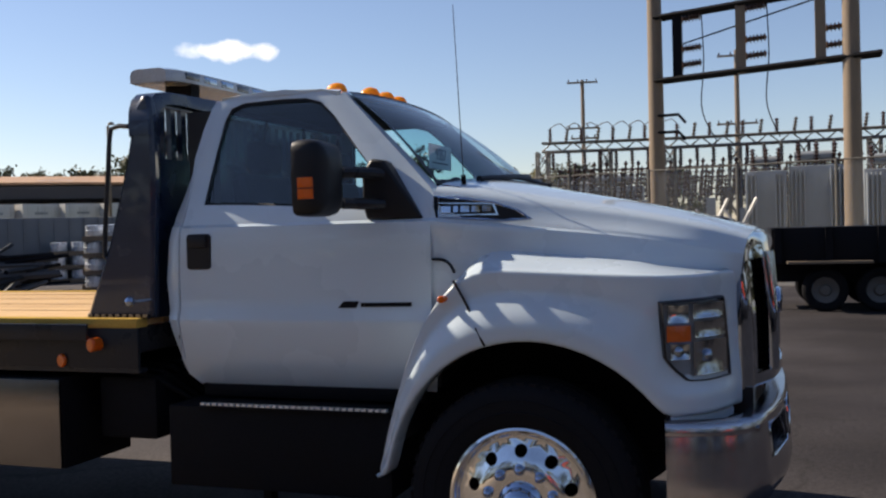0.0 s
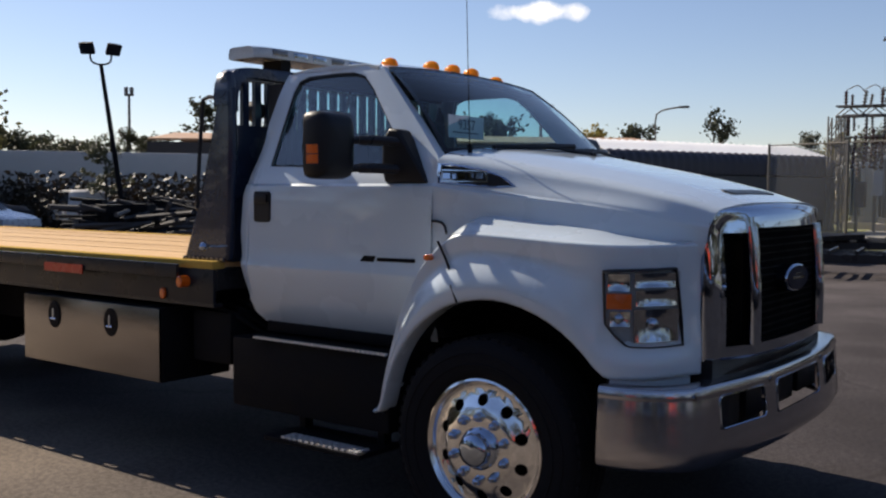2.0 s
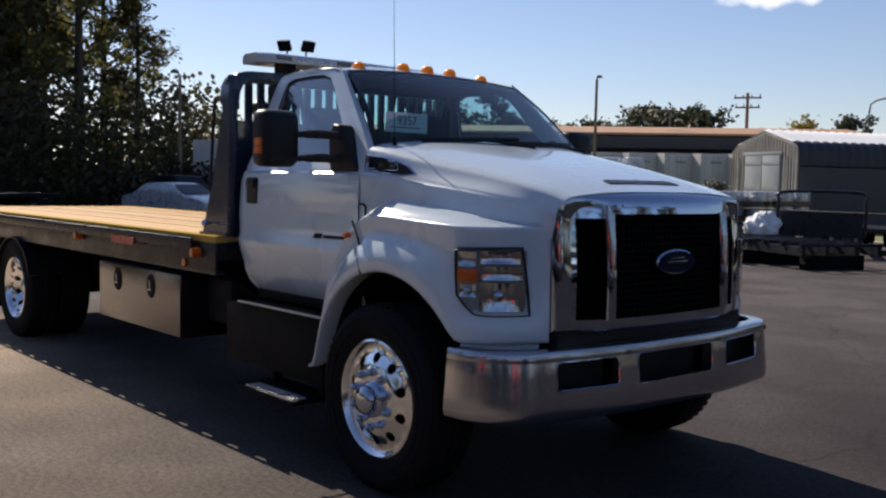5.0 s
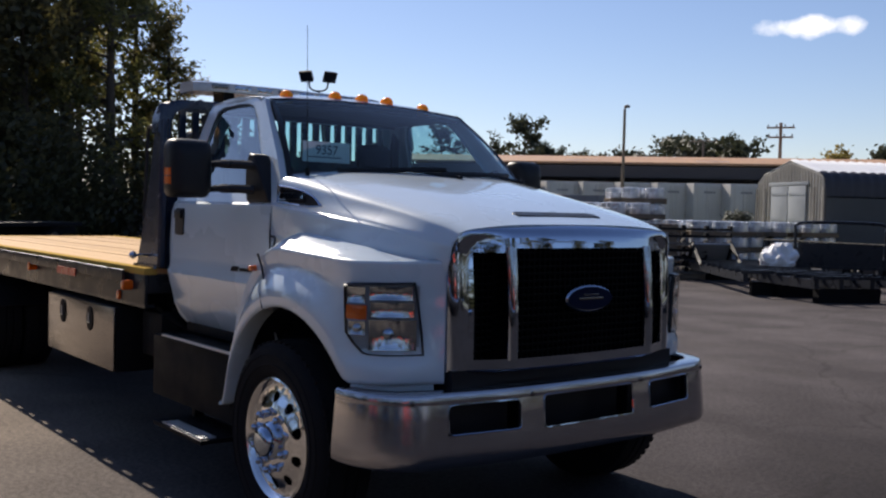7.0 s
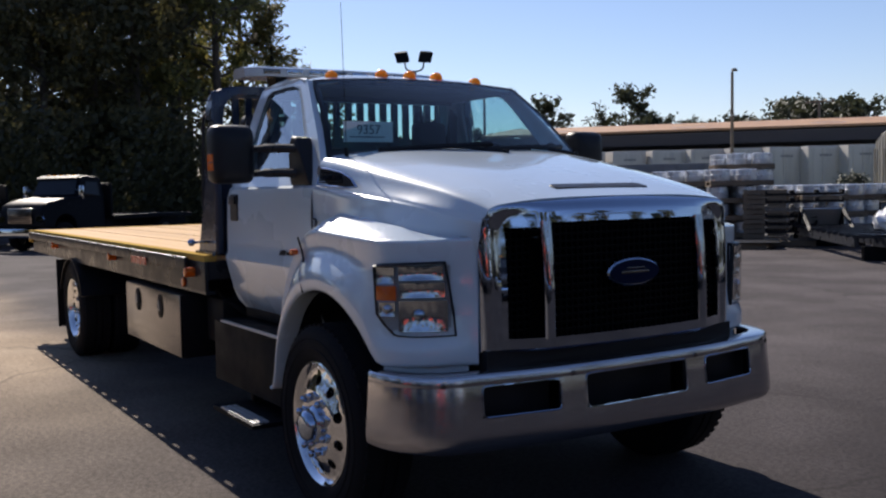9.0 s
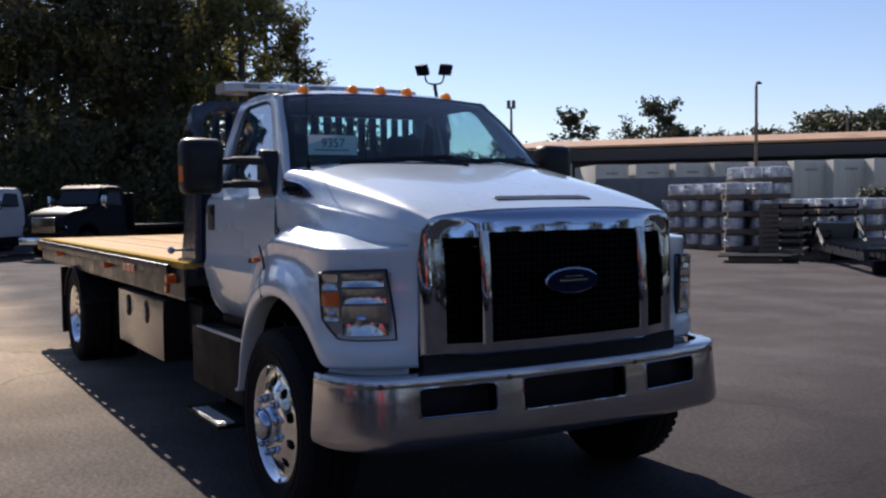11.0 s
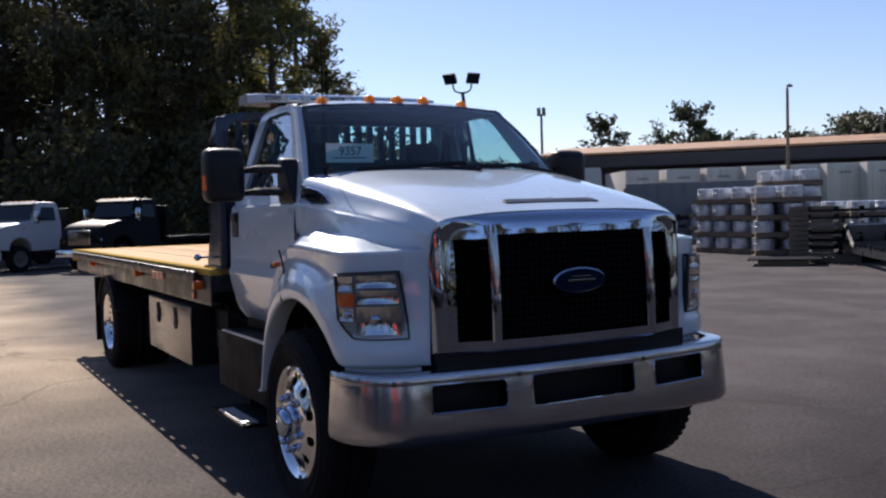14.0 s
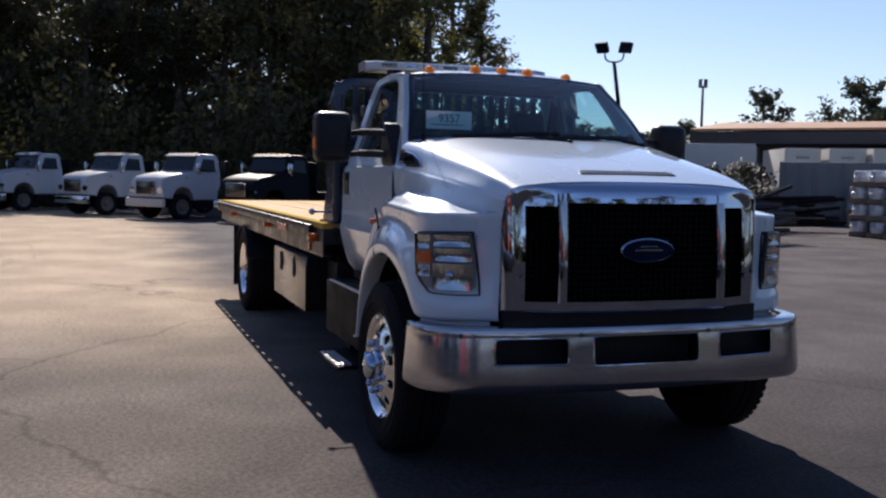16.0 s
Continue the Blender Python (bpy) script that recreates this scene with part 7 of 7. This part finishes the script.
part("tarpaulin", bm, M_TARP, t, smooth=60)

# grey container and rough yard junk
t = thing("grey_container", at(polar(137.5, 43), 50), "grey steel waste container", "container")
bm = B()
box(bm, -3, 3, -1.1, 1.1, 0.15, 2.5, 0.03)
part("tank", bm, M_GREYBOX, t)
for k in range(11):
    bm = B()
    box(bm, -2.8 + k * 0.55, -2.72 + k * 0.55, -1.16, -1.1, 0.2, 2.45)
    part("rib", bm, M_GREYBOX, t, smooth=0)
rj = random.Random(5)
for k in range(28):
    az, d = 140.5 + rj.random() * 11.5, 27 + rj.random() * 16
    t = thing("scrap_steel_pile", at(polar(az, d), rj.uniform(0, 360)), "dark scrap steel beams and tubes piled in the yard", "scrap pile", "scrap piles")
    for j in range(11):
        bm = B()
        z = 0.08 + 0.14 * (j % 8)
        a = rj.uniform(-0.35, 0.35)
        ln = rj.uniform(0.8, 2.0)
        tube(bm, [(-ln * math.cos(a), -ln * math.sin(a) + rj.uniform(-0.4, 0.4), z), (ln * math.cos(a), ln * math.sin(a) + rj.uniform(-0.4, 0.4), z + rj.uniform(-0.05, 0.5))], rj.uniform(0.04, 0.08), 5)
        part("beam", bm, M_DARKW if rj.random() < 0.45 else M_BLACKM, t, smooth=0)
    if k % 3 == 0:
        bm = B()
        box(bm, -0.3, 0.3, -0.35, 0.35, 0.0, rj.uniform(0.8, 1.5), 0.03)
        part("steel_crate", bm, M_BLACKM, t, smooth=0)
tree(polar(150.2, 44), FAR[2], 0.42, 30, "thin sapling with sparse leaves in the junk yard", "yard saplings")
M_WEED = leaf_mat("dry_brown_weeds", (0.016, 0.013, 0.008), (0.050, 0.033, 0.016), 0.15)
WEEDS = [(polar(142.9, 50.5) + Vector((d, -0.7 * d, 0)), polar(142.9, 50.5) + Vector((-0.588 * 14 + d, -0.809 * 14 - 0.7 * d, 0))) for d in (1.6, 2.6, 3.6)]
bush_patch("weeds", WEEDS, 2.5, 0.13, 15000, M_WEED, "dense dry brown weeds before the parked trailer", 21)
tree(polar(143.6, 42), FAR[1], 0.26, 90, "low green shrub in the junk yard", "yard saplings")
tree(polar(136.4, 44), FAR[1], 0.25, 10, "low green shrub beside the container", "yard saplings")
tree(polar(127.0, 36), FAR[1], 0.2, 60, "low green shrub behind the pallets", "yard saplings")

# --- verge, kerb, fence and substation ---
bm = B()
grid(bm, [[(-40, 33.5, 0.06), (40, 9.5, 0.06)], [(-40, 120, 0.06), (40, 120, 0.06)]])
verge = part("verge", bm, M_GRASS, None, "dry mown grass verge behind the kerb", smooth=0)
tagged(verge, category="grass", kind="structure")


def verge_y(x):
    return 33.5 - (x + 40) * 0.30


bm = B()
grid(bm, [[(-9, verge_y(-9) + 5.5, 0.075), (38, verge_y(38) + 5.5, 0.075)], [(-9, 110, 0.075), (38, 110, 0.075)]])
gravel = part("gravel_yard", bm, M_GRAVEL, None, "grey gravel floor of the substation", smooth=0)
tagged(gravel, category="gravel", kind="structure")
bm = B()
grid(bm, [[(-12, verge_y(-12) + 0.02, 0.068), (38, verge_y(38) + 0.02, 0.068)], [(-12, verge_y(-12) + 0.8, 0.068), (38, verge_y(38) + 0.8, 0.068)]])
dirt = part("dirt_strip", bm, M_DIRT, None, "orange-brown dirt strip behind the kerb", smooth=0)
tagged(dirt, category="dirt", kind="structure")
for k in range(30):
    x0 = -40 + k * 2.5
    bm = B()
    prism(bm, [(x0 + 0.01, verge_y(x0) - 0.3), (x0 + 2.49, verge_y(x0 + 2.5) - 0.3), (x0 + 2.49, verge_y(x0 + 2.5)), (x0 + 0.01, verge_y(x0))], 'z', 0, 0.15)
    ob = part("kerb_stone", bm, M_CRETE, verge, bevel=0.0, smooth=0)

M_LINK = bpy.data.materials.new("chain_link")
M_LINK.use_nodes = True
nn, ll = M_LINK.node_tree.nodes, M_LINK.node_tree.links
tr = nn.new("ShaderNodeBsdfTransparent")
ms = nn.new("ShaderNodeMixShader")
ms.inputs["Fac"].default_value = 0.22
nn["Principled BSDF"].inputs["Base Color"].default_value = (0.3, 0.31, 0.32, 1)
nn["Principled BSDF"].inputs["Roughness"].default_value = 0.6
ll.new(tr.outputs["BSDF"], ms.inputs[1])
ll.new(nn["Principled BSDF"].outputs["BSDF"], ms.inputs[2])
ll.new(ms.outputs["Shader"], nn["Material Output"].inputs["Surface"])


def fence_y(x):
    return verge_y(x) + 2.6


fence = thing("chain_link_fence", pose(0, 0, 0), "grey chain-link fence with steel posts", "fence")
for k in range(10):
    x = -8 + k * 2.6
    bm = B()
    tube(bm, [(x, fence_y(x), 0), (x, fence_y(x), 3.3)], 0.045, 8)
    part("post", bm, M_GALV, fence)
bm = B()
grid(bm, [[(-8, fence_y(-8), 0.1), (15.4, fence_y(15.4), 0.1)], [(-8, fence_y(-8), 3.2), (15.4, fence_y(15.4), 3.2)]])
part("wire_mesh", bm, M_LINK, fence, smooth=0)
bm = B()
tube(bm, [(-8, fence_y(-8), 3.25), (15.4, fence_y(15.4), 3.25)], 0.025, 6)
part("top_rail", bm, M_GALV, fence)


def insulator(bm, p, q, r=0.09, n=6):
    p, q = Vector(p), Vector(q)
    d = q - p
    m = Matrix.Translation(p) @ d.to_track_quat('Z', 'Y').to_matrix().to_4x4()
    prof = []
    for k in range(n):
        z = d.length * k / n
        prof += [(r * 0.45, z), (r, z + d.length / n * 0.35), (r * 0.45, z + d.length / n * 0.7)]
    lathe(bm, prof + [(0.0, d.length)], m, 8)


# tall two-pole portal in front
portal = thing("switch_portal", pose(0, 0, 0), "two-pole wooden switch portal with steel beams", "substation portal")
pa, pb = polar(96.9, 36, 0, EAST), polar(86.5, 33.5, 0, EAST)
for p in (pa, pb):
    bm = B()
    tube(bm, [p, p + Vector((0, 0, 13))], [0.30, 0.24], 14)
    part("pole", bm, M_POLE, portal)
far_e = pb + (pb - pa).normalized() * 0.9
for z0 in (6.75, 9.0):
    for off in (-0.22, 0.22):
        bm = B()
        a, b = pa + Vector((0, off, z0)), far_e + Vector((0, off, z0))
        tube(bm, [a, b], 0.09, 4)
        part("beam", bm, M_BLACKM, portal, smooth=0)
for f in (0.13, 0.47, 0.86):
    c = pa.lerp(pb, f)
    bm = B()
    box(bm, c.x - 0.16, c.x + 0.16, c.y - 0.2, c.y + 0.2, 6.7, 9.1)
    part("switch_post", bm, M_BLACKM if f < 0.4 else M_POLE, portal, smooth=0)
    for z in (7.2, 7.75, 8.8):
        bm = B()
        insulator(bm, (c.x + 0.16, c.y - 0.2, z), (c.x + 0.85, c.y - 0.25, z + 0.04), 0.16, 6)
        part("insulator", bm, M_PORC, portal)
    bm = B()
    tube(bm, spline([(c.x + 0.85, c.y - 0.25, 9.0), (c.x + 0.9, c.y - 0.25, 7.2), (c.x + 0.8, c.y - 0.1, 5.6), (c.x + 1.2, c.y + 1.5, 4.6)], 16), 0.022, 5)
    part("jumper_wire", bm, M_BLACKM, portal)
bm = B()
tube(bm, [pa + Vector((0.9, 0, 8.0)), pb + Vector((-0.2, 0, 8.9))], 0.03, 5)
part("bus_wire", bm, M_BLACKM, portal)
bm = B()
for dz in (4.9, 5.5):
    tube(bm, [pa + Vector((0, -0.2, dz)), pa + Vector((0.8, -0.3, dz)), pa + Vector((1.05, -0.3, dz - 0.3))], 0.06, 6)
part("cutout_arm", bm, M_BLACKM, portal)


def transformer(v, w, d, h, label):
    t = thing("power_transformer", at(v), label, "transformer", "transformers")
    bm = B()
    box(bm, -w / 2, w / 2, 0, d, 0.4, h, 0.05)
    part("tank", bm, M_TANK, t)
    n = int(w / 0.16)
    for k in range(n):
        x = -w / 2 + 0.1 + (w - 0.2) * k / max(1, n - 1)
        if abs(x) < w * 0.17:
            continue
        bm = B()
        box(bm, x - 0.025, x + 0.025, -0.55, 0.0, 0.7, h - 0.15)
        part("cooling_fin", bm, M_TANK, t, smooth=0)
    for k in range(3):
        bm = B()
        insulator(bm, (-w * 0.3 + w * 0.3 * k, d / 2, h), (-w * 0.33 + w * 0.33 * k, d / 2, h + 1.0), 0.14, 7)
        part("bushing", bm, M_PORC, t)
    bm = B()
    tube(bm, [(-w * 0.4, d * 0.7, h + 0.45), (w * 0.35, d * 0.7, h + 0.45)], 0.22, 12)
    part("conservator", bm, M_TANK, t)
    bm = B()
    box(bm, -w / 2 - 0.2, w / 2 + 0.2, -0.6, d + 0.2, 0.0, 0.4)
    part("plinth", bm, M_CRETE, t, smooth=0)
    return t


for az, d, w, h in ((91.0, 42, 1.6, 3.7), (88.3, 43, 2.2, 3.9), (84.6, 42, 2.0, 3.6), (99.6, 50, 3.0, 3.6), (101.6, 53, 2.2, 3.4), (80.5, 44, 2.4, 3.8)):
    transformer(polar(az, d, 0, EAST), w, 1.8, h, "grey substation transformer with cooling fins")


def lattice(v, h, w, label, beam_to=None):
    t = thing("steel_lattice_column", at(v), label, "lattice column", "lattice columns")
    for sx in (-1, 1):
        for sy in (-1, 1):
            bm = B()
            tube(bm, [(sx * w / 2, sy * w / 2, 0), (sx * w / 2, sy * w / 2, h)], 0.04, 4)
            part("leg", bm, M_GALV, t, smooth=0)
    bm = B()
    n = int(h / 0.8)
    for k in range(n):
        z0, z1 = h * k / n, h * (k + 1) / n
        s = 1 if k % 2 else -1
        for sy in (-1, 1):
            tube(bm, [(-s * w / 2, sy * w / 2, z0), (s * w / 2, sy * w / 2, z1)], 0.025, 4)
            tube(bm, [(sy * w / 2, -s * w / 2, z0), (sy * w / 2, s * w / 2, z1)], 0.025, 4)
    part("bracing", bm, M_GALV, t, smooth=0)
    return t


cols = []
for d in (47, 58):
    for k in range(7):
        az = 103.4 - k * 3.6
        v = polar(az, d, 0, EAST)
        cols.append(v)
        lattice(v, 5.2 + 0.9 * (d > 50), 0.55, "galvanised lattice column of the substation")
for r0 in (0, 7):
    for k in range(6):
        a, b = cols[r0 + k], cols[r0 + k + 1]
        t = thing("bus_beam", pose(0, 0, 0), "galvanised truss beam with insulators and bus bars", "bus beam", "bus beams")
        h = 5.2 if r0 == 0 else 6.1
        bm = B()
        for dz in (0.0, 0.45):
            for dy in (-0.2, 0.2):
                tube(bm, [a + Vector((0, dy, h + dz)), b + Vector((0, dy, h + dz))], 0.045, 4)
        for j in range(6):
            f0, f1 = j / 6, (j + 1) / 6
            tube(bm, [a.lerp(b, f0) + Vector((0, -0.2, h + 0.45 * (j % 2))), a.lerp(b, f1) + Vector((0, -0.2, h + 0.45 * ((j + 1) % 2)))], 0.028, 4)
        part("truss", bm, M_GALV, t, smooth=0)
        for j in range(4):
            p = a.lerp(b, (j + 0.5) / 4)
            bm = B()
            insulator(bm, p + Vector((0, 0, h + 0.45)), p + Vector((0.1 * (j % 2), 0, h + 1.15)), 0.11, 5)
            part("insulator", bm, M_GALV if j % 2 else M_PORC, t)
            bm = B()
            insulator(bm, p + Vector((0.2, -0.3, h)), p + Vector((0.2, -0.3, h - 0.9)), 0.10, 6)
            part("insulator", bm, M_GALV if (j + k) % 3 else M_PORC, t)
            bm = B()
            insulator(bm, p + Vector((-0.3, 0.4, 2.3)), p + Vector((-0.3, 0.4, 3.6)), 0.12, 7)
            box(bm, p.x - 0.36, p.x - 0.24, p.y + 0.34, p.y + 0.46, 0.0, 2.3)
            part("post_insulator", bm, M_GALV, t)
            bm = B()
            box(bm, p.x + 0.55, p.x + 0.95, p.y - 0.3, p.y + 0.1, 1.2 + 0.5 * (j % 3), 2.3 + 0.5 * (j % 3))
            part("switch_box", bm, M_TANK if j % 2 else M_DARKW, t, smooth=0)
            for dx in (0.3, 0.75, 1.2):
                bm = B()
                insulator(bm, p + Vector((dx, 0.1, 2.9)), p + Vector((dx + 0.12, 0.1, 4.4 + 0.3 * (j % 2))), 0.11, 7)
                part("insulator", bm, M_PORC, t)
            if r0 or k > 1:
                continue
            bm = B()
            tube(bm, spline([p + Vector((0, 0, h + 1.15)), p + Vector((0.5, 0, h + 1.35)), p + Vector((0.9, -0.2, h + 0.9))], 8), 0.022, 4)
            part("jumper", bm, M_GALV, t)
        bm = B()
        for z in (3.65, 4.3):
            tube(bm, [a + Vector((0, 0.4, z)), b + Vector((0, 0.4, z))], 0.05, 6)
        part("bus_bar", bm, M_GALV, t)
# brace frames near the transformers
t = thing("steel_brace_frame", at(polar(93.6, 41, 0, EAST)), "pale diagonal steel brace frame", "brace frame")
bm = B()
for x in (-0.9, 0.2):
    tube(bm, [(x, 0, 0), (x + 1.3, 0, 2.6)], 0.07, 4)
    tube(bm, [(x, 0.4, 2.2), (x + 1.2, 0.4, 0.4)], 0.06, 4)
part("brace", bm, M_TRAILER, t, smooth=0)


# --- dump body and low trailer by the kerb ---
dump = thing("dump_trailer", at(Vector((3.75, 14.6, 0)), 3), "black steel dump trailer with red tail lamp", "trailer")
bm = B()
box(bm, -3.0, 4.2, -1.15, 1.15, 0.86, 1.50, 0.02)
part("dump_body", bm, M_BLACKM, dump)
for k in range(9):
    bm = B()
    box(bm, -2.95 + k * 0.85, -2.83 + k * 0.85, -1.22, -1.15, 0.86, 1.50)
    part("rib", bm, M_BLACKM, dump, smooth=0)
bm = B()
box(bm, -3.2, 4.4, -0.5, 0.5, 0.5, 0.86)
part("frame", bm, M_BLACKM, dump, smooth=0)
for x in (-2.1, -1.2):
    for s in (-1, 1):
        m = Matrix.Translation((x, s * 1.0, 0.38)) @ pose(0, 0, 0, 90 if s < 0 else -90, 0, 0) @ Matrix.Scale(0.78, 4)
        w = shared("wheel", TYRE, dump, m)
        shared("rim", RIM_W, w)
bm = B()
box(bm, -3.3, -3.2, -0.5, -0.4, 0.0, 0.9)
box(bm, -3.36, -3.14, -0.56, -0.34, 0.0, 0.02)
part("landing_jack", bm, M_BLACKM, dump, smooth=0)
bm = B()
box(bm, -2.75, -1.35, -1.42, -1.22, 0.86, 0.91, 0.01)
part("plank", bm, M_PALLET, dump)
bm = B()
box(bm, -0.35, -0.2, -1.24, -1.2, 0.70, 0.80)
part("tail_lamp", bm, M_RED, dump)
bm = B()
box(bm, -0.72, -0.50, -1.235, -1.225, 1.12, 1.36)
part("paper_notice", bm, M_PAPER, dump, smooth=0)
t = thing("low_flat_trailer", at(Vector((-8.5, 21.5, 0)), -12), "black low flat trailer beside the kerb", "trailer")
bm = B()
box(bm, -3.5, 4.5, -1.1, 1.1, 0.55, 0.68, 0.01)
part("bed", bm, M_BLACKM, t, smooth=0)
for x in (-0.8, 0.3):
    for s in (-1, 1):
        m = Matrix.Translation((x, s * 1.0, 0.36)) @ pose(0, 0, 0, 90 if s < 0 else -90, 0, 0) @ Matrix.Scale(0.74, 4)
        w = shared("wheel", TYRE, t, m)
        shared("rim", RIM_W, w)
bm = B()
tube(bm, [(-3.4, -1.0, 1.05), (4.4, -1.0, 1.05)], 0.03, 6)
for k in range(7):
    tube(bm, [(-3.4 + 1.3 * k, -1.0, 0.6), (-3.4 + 1.3 * k, -1.0, 1.05)], 0.025, 6)
part("rail", bm, M_BLACKM, t)
bm = B()
box(bm, -0.9, 0.9, -0.12, 0.12, 0.1, 0.16, 0.02)
ob = part("timber", bm, M_PALLET, None)
ob.matrix_basis = at(Vector((-0.6, 18.9, -0.1)), 20)
tagged(ob, "pale timber lying on the asphalt by the kerb", "timber")
